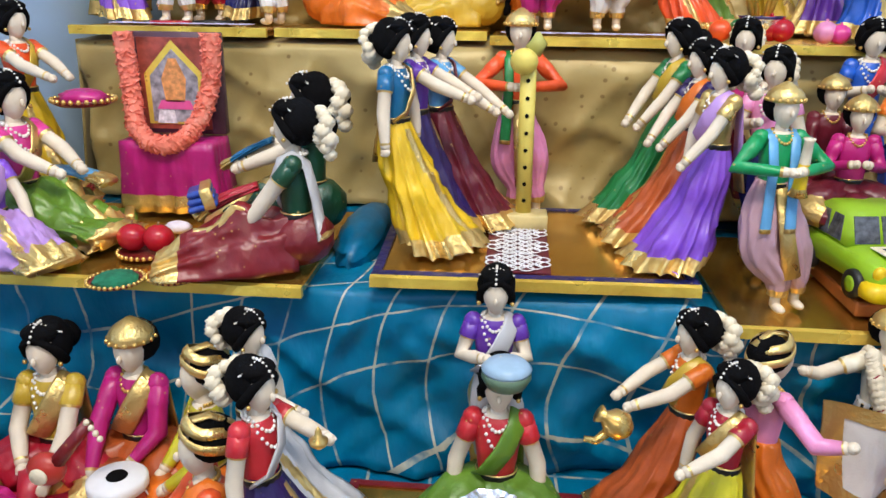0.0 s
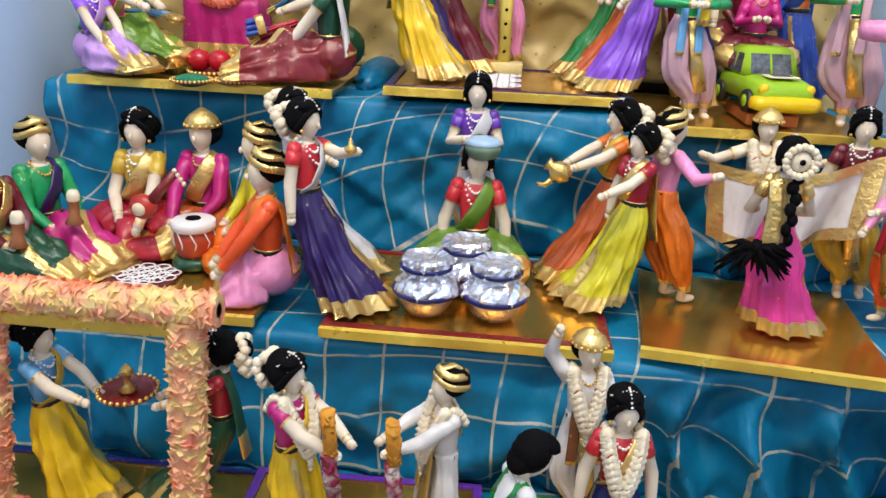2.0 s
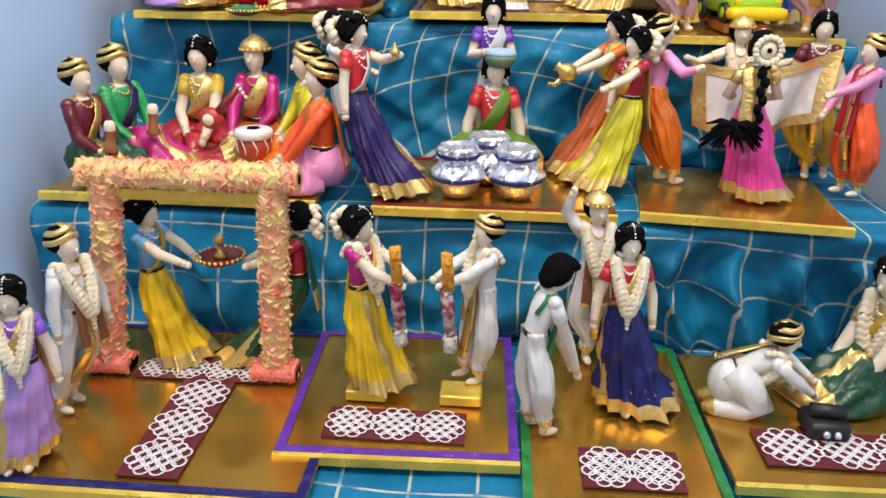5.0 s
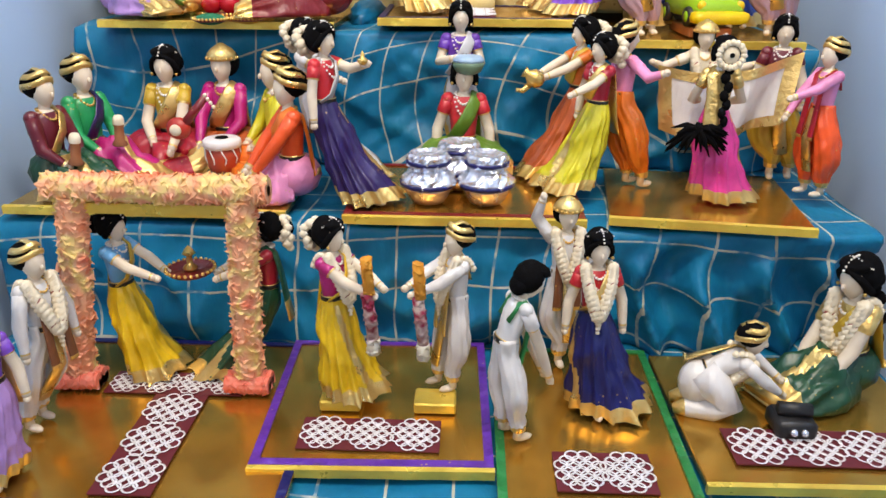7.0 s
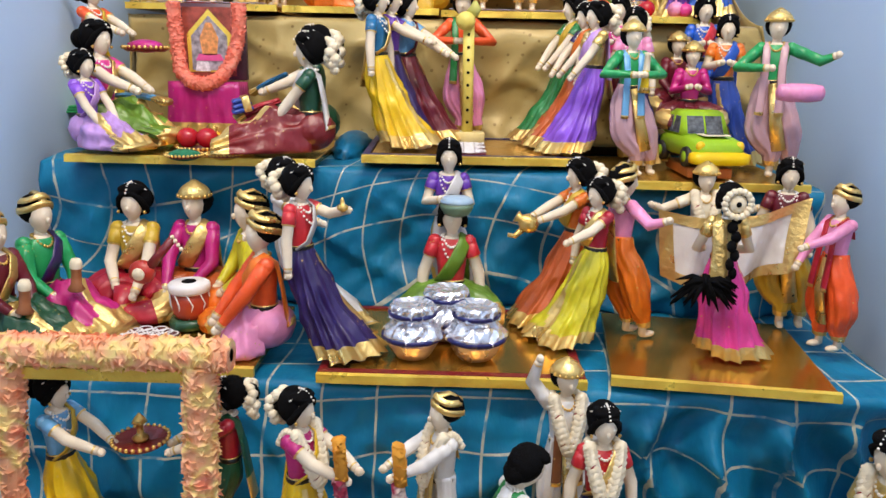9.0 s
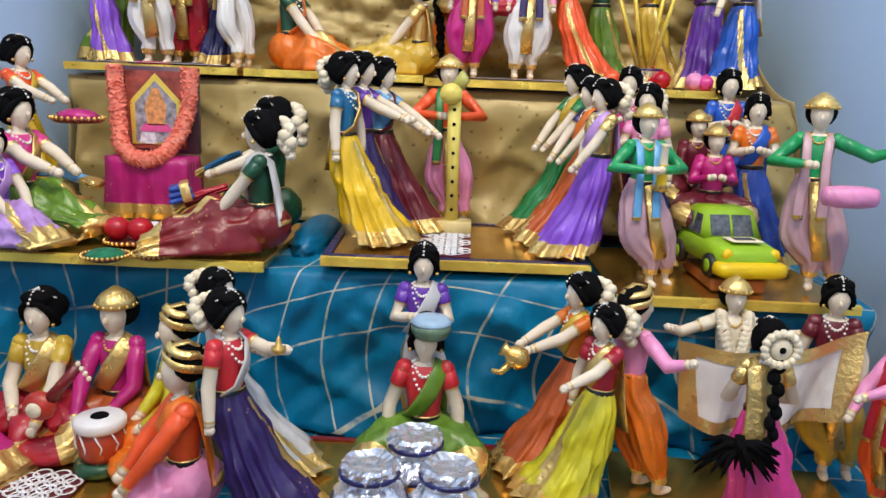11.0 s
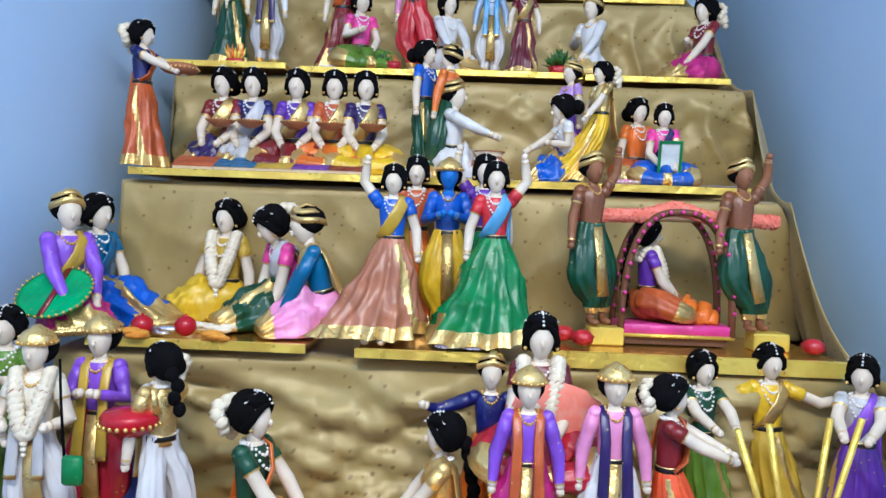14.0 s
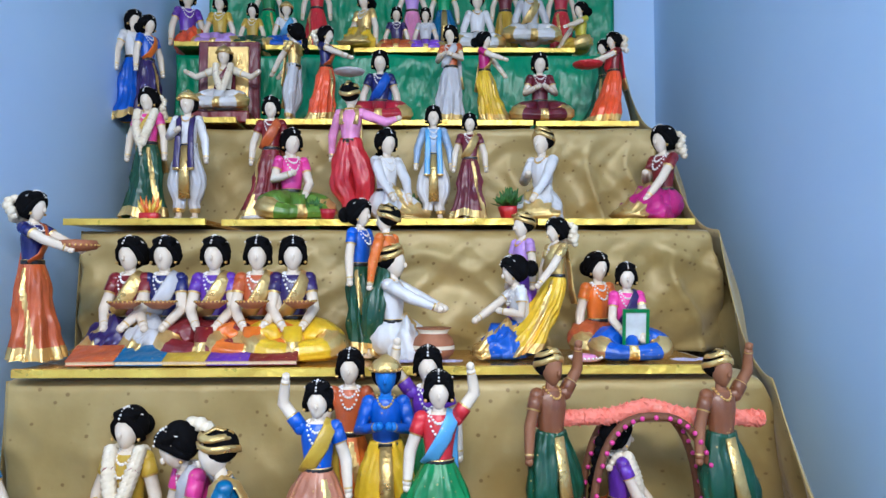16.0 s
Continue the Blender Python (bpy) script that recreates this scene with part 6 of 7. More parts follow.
stand = holder("covered_stool", pose(0, 0, 0), "small stool covered with a magenta and gold silk", "stool")
b = Build()
sx0, sx1 = cx - w * 1.02, cx + w * 1.02
rings = []
for j in range(9):
    t = j / 8
    ring = []
    for k in range(64):
        a = 2 * math.pi * k / 64
        c, s_ = math.cos(a), math.sin(a)
        e = 1 / max(abs(c), abs(s_))
        fx = (sx1 - sx0) / 2 * c * e * (1 + 0.05 * t * math.sin(17 * a))
        fy = 0.035 * s_ * e * (1 + 0.12 * t * math.sin(17 * a))
        ring.append((cx + fx * (0.94 + 0.08 * t), 1.06 + fy * (0.94 + 0.1 * t), TOP[3] + 0.105 - 0.101 * t))
    rings.append(ring)
b.rings(rings, [cloth("magenta")] * 6 + [cloth("gold")] * 2)
part("cover", b, stand, "magenta silk with gold hem")
b = Build()
b.box((sx0 + 0.006, 1.035, TOP[3] + 0.003), (sx1 - 0.006, 1.085, TOP[3] + 0.103), WOOD)
part("stool_body", b, stand, "", False)


def powder_plate(x, y, top, r, mat, label):
    ob = holder("powder_plate", pose(x, y, top + 0.0025), label, "plate", "beaded plates")
    b = Build()
    beaded_plate(b, (0, 0, 0), r, cloth("dark red"), None, 0.005, 30)
    part("plate", b, ob)
    b = Build()
    b.ball((0, 0, 0.004), (r * 0.82, r * 0.82, r * 0.32), mat, 22, 10, 0.06)
    part("powder", b, ob, "heaped powder")
    return ob


T3 = TOP[3] - 0.006
powder_plate(-0.259, 0.773, T3, 0.03, plain("green_powder", (0.012, 0.16, 0.08), 0.9, 0, 0.3, 90, 1.0, 260), "beaded plate heaped with dark green powder")
powder_plate(-0.204, 0.795, T3, 0.03, plain("yellow_powder", (0.72, 0.42, 0.03), 0.9, 0, 0.3, 90, 1.0, 260), "beaded plate heaped with yellow turmeric powder")
RED_FRUIT = plain("red_fruit", (0.45, 0.008, 0.02), 0.22, 0, 0.2, 30, 0.1)


def fruit_plate(x, y, top, r):
    ob = holder("fruit_plate", pose(x, y, top + 0.0025), "beaded plate with two shiny red apples", "plate", "beaded plates")
    b = Build()
    beaded_plate(b, (0, 0, 0), r, cloth("dark red"), None, 0.005, 30)
    part("plate", b, ob)
    for dx in (-0.5, 0.45):
        b = Build()
        b.ball((r * dx, 0, 0.021), (0.019, 0.018, 0.017), RED_FRUIT, 16, 10)
        b.tube([(r * dx, 0, 0.036), (r * dx + 0.002, 0, 0.042)], 0.0012, WOOD, 5)
        part("apple", b, ob)
    return ob


fruit_plate(-0.269, 0.872, T3, 0.035)
b = Build()
b.tube([(-0.022, 0, 0.004), (-0.01, -0.004, 0.009), (0.008, -0.004, 0.009), (0.022, 0.002, 0.005)], [0.003, 0.0065, 0.0065, 0.002], plain("banana", (0.72, 0.55, 0.04), 0.4), 10)
ob = thing("banana", b, "small yellow banana lying on a board", "fruit")
ob.matrix_world = pose(-0.319, 0.941, T3 + 0.001)
b = Build()
b.ball((0, 0, 0.009), (0.018, 0.014, 0.0085), plain("white_bundle", (0.78, 0.7, 0.78), 0.7), 14, 8, 0.1)
ob = thing("white_bundle", b, "small white bundle lying on a board", "bundle")
ob.matrix_world = pose(-0.269, 0.961, T3 + 0.001)


def folded_silk(x, y, z, colour, turn, length=0.09, wide=0.05, tall=0.014, tilt=0.0):
    ob = holder("folded_silk", pose(x, y, z, 0, tilt, turn), "folded %s silk with a gold border band" % colour, "silk", "folded silks")
    b = Build()
    for k in range(3):
        o = 0.002 * k
        b.box((-length / 2 + o, -wide / 2 + o, tall * k / 3), (length / 2 - o * 0.5, wide / 2 - o, tall * (k + 0.92) / 3), cloth(colour), tall / 9)
    part("folds", b, ob)
    b = Build()
    b.box((length / 2 - 0.016, -wide / 2 - 0.001, -0.0006), (length / 2 - 0.003, wide / 2 + 0.001, tall + 0.0012), cloth("gold"), 0.001)
    part("border_band", b, ob, "gold brocade band")
    return ob


for spot in ((-0.456, 0.965, "leaf green", 12, 0.012), (-0.461, 1.022, "crimson", 15, 0.03), (-0.408, 0.967, "green", -20, 0.0), (-0.386, 0.993, "leaf green", 25, 0.0), (-0.522, 1.060, "bright green", 8, 0.045)):
    folded_silk(spot[0], spot[1], T3 + 0.002 + spot[-1], spot[2], spot[3])


def silk_drape(points, wide, colour, seed):
    """A length of silk draped over arms and laps, with a gold end."""
    b = Build()
    n = len(points)
    b.tube(points, [wide * (0.75 + 0.5 * k / (n - 1)) for k in range(n)], [cloth(colour)] * (n - 2) + [cloth("gold")], 40, 0.34, True, 0.13, seed)
    return thing("draped_silk", b, "length of %s silk with gold end, loosely draped" % colour, "silk", "draped silks")


silk_drape([(-0.119, 0.880, 0.902), (-0.144, 0.860, 0.898), (-0.167, 0.840, 0.888), (-0.185, 0.830, 0.877), (-0.193, 0.825, 0.868)], 0.022, "dark green", 1)
silk_drape([(-0.138, 0.900, 0.931), (-0.167, 0.890, 0.921), (-0.195, 0.880, 0.908), (-0.208, 0.875, 0.898)], 0.02, "crimson", 2)
silk_drape([(-0.140, 0.970, 0.975), (-0.167, 0.970, 0.962), (-0.191, 0.970, 0.947), (-0.205, 0.970, 0.939)], 0.014, "teal", 3)
silk_drape([(-0.430, 0.900, 0.880), (-0.387, 0.890, 0.880), (-0.343, 0.880, 0.877), (-0.314, 0.875, 0.871), (-0.299, 0.870, 0.871)], 0.03, "leaf green", 4)
silk_drape([(-0.433, 0.950, 0.931), (-0.393, 0.940, 0.933), (-0.354, 0.930, 0.928), (-0.331, 0.925, 0.922)], 0.014, "sky blue", 5)
silk_drape([(-0.447, 0.930, 0.906), (-0.410, 0.920, 0.905), (-0.371, 0.910, 0.900), (-0.349, 0.905, 0.897)], 0.02, "green", 6)
b = Build()
b.ball((-0.034, 1.01, 0.836), (0.034, 0.12, 0.036), plain("peacock_blue_silk", (0.0, 0.16, 0.34), 0.4, 0, 0.3, 20, 0.4, 40), 30, 16, 0.1)
thing("bunched_cloth", b, "bunched peacock blue silk between two boards", "cloth")
folded_silk(-0.190, 0.860, 0.914, "deep blue", 20, 0.035, 0.045, 0.024, -14)

tray = holder("silk_tray", pose(-0.394, 1.000, 1.008), "beaded round tray with magenta silk on it", "tray")
b = Build()
beaded_plate(b, (0, 0, 0), 0.04, cloth("dark red"))
part("plate", b, tray)
b = Build()
b.ball((0, 0, 0.01), (0.032, 0.026, 0.012), cloth("magenta"), 16, 8, 0.1)
part("silk", b, tray, "crumpled magenta silk")

# toy car on a small block
b = Build()
b.box((0.515, 0.83, TOP[3] - 0.0255), (0.588, 0.97, TOP[3] - 0.0087), plain("orange_brown_card", (0.42, 0.13, 0.03), 0.5, 0, 0.2, 25), 0.002)
thing("car_block", b, "orange-brown block under a toy car", "block", "", "", False)
LIME = plain("lime_plastic", (0.3, 0.52, 0.02), 0.25, 0, 0.05, 20, 0)
CAR_YELLOW = plain("yellow_plastic", (0.82, 0.55, 0.005), 0.3, 0, 0.05, 20, 0)
TYRE = plain("black_plastic", (0.015, 0.015, 0.016), 0.5, 0, 0.1, 60)
PANE = plain("printed_pane", (0.1, 0.11, 0.13), 0.15, 0, 0.6, 90, 0)
car = holder("toy_car", pose(0.552, 0.90, TOP[3] - 0.0085, 0, 0, 8) @ Matrix.Scale(1.02, 4), "lime green plastic toy car with yellow bumper", "toy car")


def section(y, w, z0, z1, n=14, e=0.42):
    out = []
    for k in range(n):
        a = 2 * math.pi * k / n
        c, s_ = math.cos(a), math.sin(a)
        out.append((w * math.copysign(abs(c) ** e, c), y, (z0 + z1) / 2 + (z1 - z0) / 2 * math.copysign(abs(s_) ** e, s_)))
    return out


b = Build()
b.rings([section(-0.078, 0.034, 0.02, 0.036), section(-0.07, 0.042, 0.014, 0.045), section(-0.03, 0.045, 0.013, 0.05), section(0.02, 0.046, 0.013, 0.051), section(0.06, 0.045, 0.013, 0.049), section(0.078, 0.04, 0.016, 0.044), section(0.084, 0.03, 0.02, 0.036)], LIME)
body = part("body", b, car)
b = Build()
b.rings([[(s1 * wx, y, z) for s1, y, z in ring] for ring, wx in (([(-1, -0.018, 0.048), (1, -0.018, 0.048), (1, 0.06, 0.048), (-1, 0.06, 0.048)], 0.041), ([(-1, -0.009, 0.066), (1, -0.009, 0.066), (1, 0.056, 0.066), (-1, 0.056, 0.066)], 0.038), ([(-1, 0.0, 0.083), (1, 0.0, 0.083), (1, 0.05, 0.083), (-1, 0.05, 0.083)], 0.035), ([(-1, 0.008, 0.088), (1, 0.008, 0.088), (1, 0.044, 0.088), (-1, 0.044, 0.088)], 0.029))], LIME)
part("cabin", b, car)
for x0, x1 in ((-0.031, -0.002), (0.002, 0.031)):
    b = Build()
    b.rings([[(x0, -0.0175 + 0.0, 0.051), (x1, -0.0175, 0.051), (x1 * 0.95, -0.0045, 0.079), (x0 * 0.95, -0.0045, 0.079)], [(x0, -0.014, 0.051), (x1, -0.014, 0.051), (x1 * 0.95, 0.0, 0.079), (x0 * 0.95, 0.0, 0.079)]], PANE)
    part("windscreen_pane", b, car, "dark printed pane", False)
for sgn in (-1, 1):
    for y0, y1 in ((0.0, 0.024), (0.028, 0.05)):
        b = Build()
        b.rings([[(sgn * 0.0415, y0 - 0.004, 0.051), (sgn * 0.0415, y1, 0.051), (sgn * 0.0368, y1 - 0.002, 0.078), (sgn * 0.0368, y0 + 0.004, 0.078)], [(sgn * 0.038, y0 - 0.004, 0.051), (sgn * 0.038, y1, 0.051), (sgn * 0.034, y1 - 0.002, 0.078), (sgn * 0.034, y0 + 0.004, 0.078)]], PANE)
        part("side_window", b, car, "dark printed pane", False)
    for y in (-0.048, 0.05):
        wheel = holder("wheel", pose(sgn * 0.043, y, 0.0165, 0, 90, 0), "", "")
        wheel.parent = car
        b = Build()
        lathe(b, [(0.008, -0.006), (0.0155, -0.006), (0.0165, -0.003), (0.0165, 0.003), (0.0155, 0.006), (0.008, 0.006)], TYRE, 20)
        part("tyre", b, wheel, "black tyre")
        b = Build()
        lathe(b, [(0.003, -0.0068), (0.009, -0.0066), (0.009, 0.0066), (0.003, 0.0068)], LIME, 16)
        part("rim", b, wheel, "green hub")
    b = Build()
    b.ball((sgn * 0.033, -0.072, 0.036), (0.008, 0.006, 0.008), CAR_YELLOW, 12, 8)
    part("headlight", b, car, "yellow headlight")
b = Build()
b.rings([section(-0.088, 0.04, 0.008, 0.02), section(-0.084, 0.048, 0.006, 0.027), section(-0.066, 0.05, 0.006, 0.028), section(-0.06, 0.046, 0.008, 0.026)], CAR_YELLOW)
part("bumper", b, car, "yellow front bumper")
b = Build()
b.box((-0.022, -0.0625, 0.0505), (0.022, -0.03, 0.0525), PETAL, 0.0008)
b.box((-0.014, -0.055, 0.0528), (0.014, -0.04, 0.0536), PANE)
part("bonnet_sticker", b, car, "white and dark bonnet sticker", False)

b = Build()
lathe(b, [(0.013, -0.045), (0.009, -0.034), (0.007, 0.0), (0.006, 0.03), (0.008, 0.034)], [GOLD_BEAD, CAR_YELLOW, PETAL, PETAL], 14)
ob = thing("temple_horn", b, "cream and gold horn held by a doll", "instrument")
ob.matrix_world = pose(0.435, 0.815, 0.997, 8, 0, 0) @ Matrix.Scale(0.78, 4)
b = Build()
b.rings([[(x, r * math.cos(a), r * math.sin(a)) for a in (2 * math.pi * k / 18 for k in range(18))] for x, r in ((-0.036, 0.006), (-0.032, 0.012), (-0.015, 0.0145), (0.015, 0.0145), (0.032, 0.012), (0.036, 0.006))], cloth("pink"))
ob = thing("barrel_drum", b, "small pink barrel drum held by a doll", "drum")
ob.matrix_world = pose(0.656, 0.785, 0.968)

seat_step(0.008, 0.05, 0)

# fourth step
T4 = TOP[4]
b = Build()
lathe(b, [(0.012, -0.012), (0.03, 0.0), (0.036, 0.012), (0.032, 0.02), (0.006, 0.024)], RED_FRUIT, 22, lump=0.08)
b.beads(loop_points(24, lambda a: (0.036 * math.cos(a), 0.036 * math.sin(a), 0.006)), 0.003, GOLD_BEAD)
ob = thing("red_bowl", b, "red bowl with gold beads held by a doll", "bowl")
ob.matrix_world = pose(-0.263, 1.235, 1.274)
bag = holder("shoulder_bag", pose(-0.306, 1.185, 1.239), "small green cloth bag with gold edge", "bag")
b = Build()
b.box((-0.012, -0.005, -0.02), (0.012, 0.005, 0.014), cloth("green"), 0.003)
part("pouch", b, bag)
b = Build()
b.tube([(-0.01, 0, 0.012), (-0.018, 0.006, 0.07), (-0.028, 0.02, 0.12)], 0.0018, HAIR, 6)
part("strap", b, bag, "dark strap")
b = Build()
lathe(b, [(0.03, 0.0), (0.032, 0.003), (0.03, 0.006), (0.004, 0.0065)], cloth("crimson"), 24)
ob = thing("round_mat", b, "small round pink-red mat lying on a board", "mat")
ob.matrix_world = pose(-0.36, 1.205, T4 + 0.002)
b = Build()
lathe(b, [(0.03, 0.0), (0.032, 0.006), (0.004, 0.0075)], TYRE, 20)
ob = thing("round_mat", b, "small round black mat lying on a board", "mat")
ob.matrix_world = pose(-0.30, 1.225, T4 + 0.002)
tray = holder("stick_plate", pose(-0.086, 1.318, T4 + 0.002), "beaded red plate with a bundle of pale sticks", "plate")
b = Build()
beaded_plate(b, (0, 0, 0), 0.028, cloth("dark red"), None, 0.005)
part("plate", b, tray)
for k in range(6):
    b = Build()
    b.tube([(-0.032 + 0.002 * k, 0.012 - 0.004 * k, 0.009), (0.034, 0.012 - 0.005 * k, 0.010)], 0.0022, CAR_YELLOW if k % 3 == 0 else PETAL, 6)
    part("stick", b, tray, "pale stick")
b = Build()
b.ball((0, 0, 0), (0.06, 0.014, 0.042), CORAL_FRILL, 26, 14, 0.1)
ob = thing("coral_seat", b, "coral coloured frilled seat carried by two dolls", "seat")
ob.matrix_world = pose(0.243, 1.300, 1.295)

basket = holder("stick_basket", pose(0.507, 1.20, T4 - 0.005), "blue and silver basket with long gold dance sticks", "basket")
b = Build()
lathe(b, [(0.018, 0), (0.024, 0.012), (0.03, 0.03), (0.032, 0.034), (0.029, 0.034), (0.022, 0.02)], [SILVER_FOIL, SILVER_FOIL, cloth("indigo"), cloth("indigo"), cloth("indigo")], 22, lump=0.04)
part("tub", b, basket)
for tipx in ((0.427, 1.19, 1.315), (0.466, 1.2, 1.32), (0.539, 1.21, 1.327), (0.564, 1.19, 1.333)):
    b = Build()
    t = Vector(tipx) - Vector((0.507, 1.20, T4 - 0.005))
    b.tube([(t.x * 0.08, 0, 0.012), t], 0.0038, EDGE_FOIL, 9)
    part("dance_stick", b, basket, "stick wrapped in gold foil")


def fruit(x, y, z, r, mat, label):
    b = Build()
    b.ball((0, 0, r * 0.95), (r, r, r * 0.95), mat, 14, 9, 0.03)
    lathe(b, [(r * 0.1, r * 1.85), (r * 0.16, r * 2.0), (r * 0.02, r * 2.1)], mat, 8)
    ob = thing("fruit", b, label, "fruit", "fruits on the boards")
    ob.matrix_world = pose(x, y, z)
    return ob


for spot, mat, r, words in (((0.518, 1.191), RED_FRUIT, 0.019, "shiny red toy pomegranate on a board"), ((0.531, 1.181), RED_FRUIT, 0.017, "shiny red toy pomegranate on a board"),
                          ((0.490, 1.242), cloth("green"), 0.016, "round dark green toy fruit on a board"), ((0.444, 1.168), cloth("bright orange"), 0.016, "round orange toy fruit on a board"),
                          ((0.582, 1.160), cloth("pink"), 0.016, "pink toy fruit on a board"), ((0.599, 1.153), cloth("hot pink"), 0.014, "pink toy fruit on a board")):
    fruit(spot[0], spot[1], T4 - 0.006, r, mat, words)

seat_step(0, 0.02, 0)

# fifth step
T5 = TOP[5]
for spot in ((-0.403, 1.6), (-0.293, 1.591), (-0.268, 1.428), (-0.329, 1.421), (-0.344, 1.584)):
    fruit(spot[0], spot[1], T5 + 0.002, 0.016, RED_FRUIT, "shiny red toy apple on a board")


def slice_pile(x, y, mat, label):
    b = Build()
    rnd2 = random.Random(int(abs(x) * 1000))
    for k in range(6):
        b.ball((rnd2.uniform(-0.014, 0.014), rnd2.uniform(-0.01, 0.01), 0.004 + 0.003 * (k % 3)), (0.015, 0.009, 0.005), mat, 10, 6, 0.1)
    ob = thing("food_pile", b, label, "food", "food on the board", "stuff")
    ob.matrix_world = pose(x, y, T5 + 0.002)
    return ob


for spot, m, words in (((-0.227, 1.463), PETAL, "small pile of white sweets"),
                       ((-0.272, 1.485), PETAL, "small pile of white sweets"),
                       ((-0.364, 1.571), ORANGE_FRILL, "small pile of orange sweets"),
                       ((-0.255, 1.568), ORANGE_FRILL, "small pile of orange sweets"),
                       ((-0.334, 1.395), ORANGE_FRILL, "small pile of orange sweets"),
                       ((-0.216, 1.393), ORANGE_FRILL, "small pile of orange sweets"),
                       ((-0.344, 1.6), SILVER_FOIL, "small silver foil cup pile"),
                       ((-0.303, 1.431), SILVER_FOIL, "small silver foil cup pile")):
    slice_pile(spot[0], spot[1], m, words)
b = Build()
lathe(b, [(0.03, 0), (0.05, 0.003), (0.052, 0.008), (0.046, 0.008), (0.004, 0.006)], cloth("bright green"), 26)
b.box((-0.004, -0.05, 0.007), (0.004, 0.05, 0.0095), cloth("dark red"))
b.beads(loop_points(34, lambda a: (0.052 * math.cos(a), 0.052 * math.sin(a), 0.009)), 0.0026, GOLD_BEAD)
ob = thing("leaf_tray", b, "round green leaf tray with gold beaded rim", "tray")
ob.matrix_world = pose(-0.446, 1.400, 1.409, 38, 0, 0)

swing = holder("swing_seat", pose(0, 0, 0), "arched brown swing seat with coral garland pole", "swing seat")
sa, sb = Vector((0.382, 1.535, 1.406)), Vector((0.556, 1.535, 1.406))
mid_x, half = (sa.x + sb.x) / 2, (sb.x - sa.x) / 2
base_z = T5 + 0.022
rise = 0.19
b = Build()
b.box((mid_x - half, 1.50, base_z), (mid_x + half, 1.58, base_z + 0.016), cloth("hot pink"), 0.002)
b.box((mid_x - half - 0.001, 1.498, base_z - 0.004), (mid_x + half + 0.001, 1.582, base_z + 0.001), EDGE_FOIL)
part("seat_board", b, swing, "pink seat board with gold foil edge")
for yy in (1.505, 1.575):
    b = Build()
    pts = []
    for k in range(25):
        a = math.pi * k / 24
        pts.append((mid_x - half * 0.98 * math.copysign(abs(math.cos(a)) ** 0.75, math.cos(a)), yy, base_z + rise * math.sin(a) ** 0.8))
    b.tube(pts, 0.0055, plain("brown_velvet", (0.16, 0.06, 0.025), 0.7, 0, 0.2, 40) if "brown_velvet" not in bpy.data.materials else bpy.data.materials["brown_velvet"], 8, 1.6)
    arch = part("arch", b, swing, "brown arch")
    b = Build()
    b.beads([(p[0], yy - 0.012, p[2]) for p in pts[1:-1]], 0.0035, cloth("hot pink"))
    tagged(part("arch_trim", b, arch, "pink beads"), kind="stuff")
b = Build()
pole_z = base_z + rise * 0.98
ends = (Vector((0.306, 1.540, 1.577)), Vector((0.631, 1.540, 1.559)))
b.tube([(ends[0].x, 1.54, pole_z - 0.006), (ends[1].x, 1.54, pole_z - 0.006)], 0.005, WOOD, 8)
frill(b, [(ends[0].x, 1.54, pole_z - 0.006), (mid_x - 0.05, 1.54, pole_z - 0.002), (mid_x, 1.538, pole_z + 0.012), (mid_x + 0.05, 1.54, pole_z - 0.002), (ends[1].x, 1.54, pole_z - 0.006)], 0.0125, CORAL_FRILL, 0.0034, 18, 0.35, 6)
part("garland_pole", b, swing, "carrying pole wound with coral frill", False)
b = Build()
for k in range(5):
    b.tube([(mid_x + 0.01 + 0.012 * k, 1.52, base_z + 0.018), (mid_x + 0.02 + 0.011 * k, 1.535, base_z + 0.035 + 0.012 * (k % 2)), (mid_x + 0.03 + 0.010 * k, 1.55, base_z + 0.06 - 0.008 * k)], [0.012, 0.011, 0.004], cloth("orange"), 8, 0.5)
part("cushion_cloth", b, swing, "crumpled orange silk")
b = Build()
b.box((mid_x - half * 0.9, 1.505, T5 + 0.0065), (mid_x + half * 0.9, 1.575, base_z - 0.003), plain("dark_brown_box", (0.13, 0.055, 0.025), 0.6))
part("support", b, swing, "brown support box", False)
small_block(0.359 - 0.027, 0.359 + 0.027, 1.505, T5 + 0.002, 0.03)
small_block(0.609 - 0.027, 0.609 + 0.027, 1.505, T5 + 0.002, 0.03)
for spot in ((0.296, 1.500, 1.376), (0.319, 1.460, 1.369), (0.659, 1.460, 1.361)):
    b = Build()
    b.ball((0, 0, 0.013), (0.016, 0.016, 0.012), cloth("red"), 16, 9, 0.2)
    ob = thing("red_puff", b, "small red fabric puff on a board", "ornament", "red puffs")
    ob.matrix_world = pose(spot[0], spot[1], T5 + 0.006)

seat_step(-0.012, 0, 0.012)

# sixth step
T6 = TOP[6]
for spot, c, turn in ((-0.341, "rust", 4), (-0.265, "teal", 0), (-0.196, "mustard", -3), (-0.129, "purple", 0), (-0.059, "dark red", 4)):
    ob = holder("book", pose(spot, 1.705, T6 + 0.0125, 22, 0, turn), "thin %s bound book lying flat on a board" % c, "book", "books in a row")
    b = Build()
    b.box((-0.036, -0.026, 0.001), (0.036, 0.026, 0.007), PETAL)
    part("page_block", b, ob, "cream page block", False)
    for z in (0.0, 0.0072):
        b = Build()
        b.box((-0.037, -0.0275, z), (0.037, 0.0275, z + 0.0014), cloth(c), 0.0004)
        part("cover", b, ob, "", False)
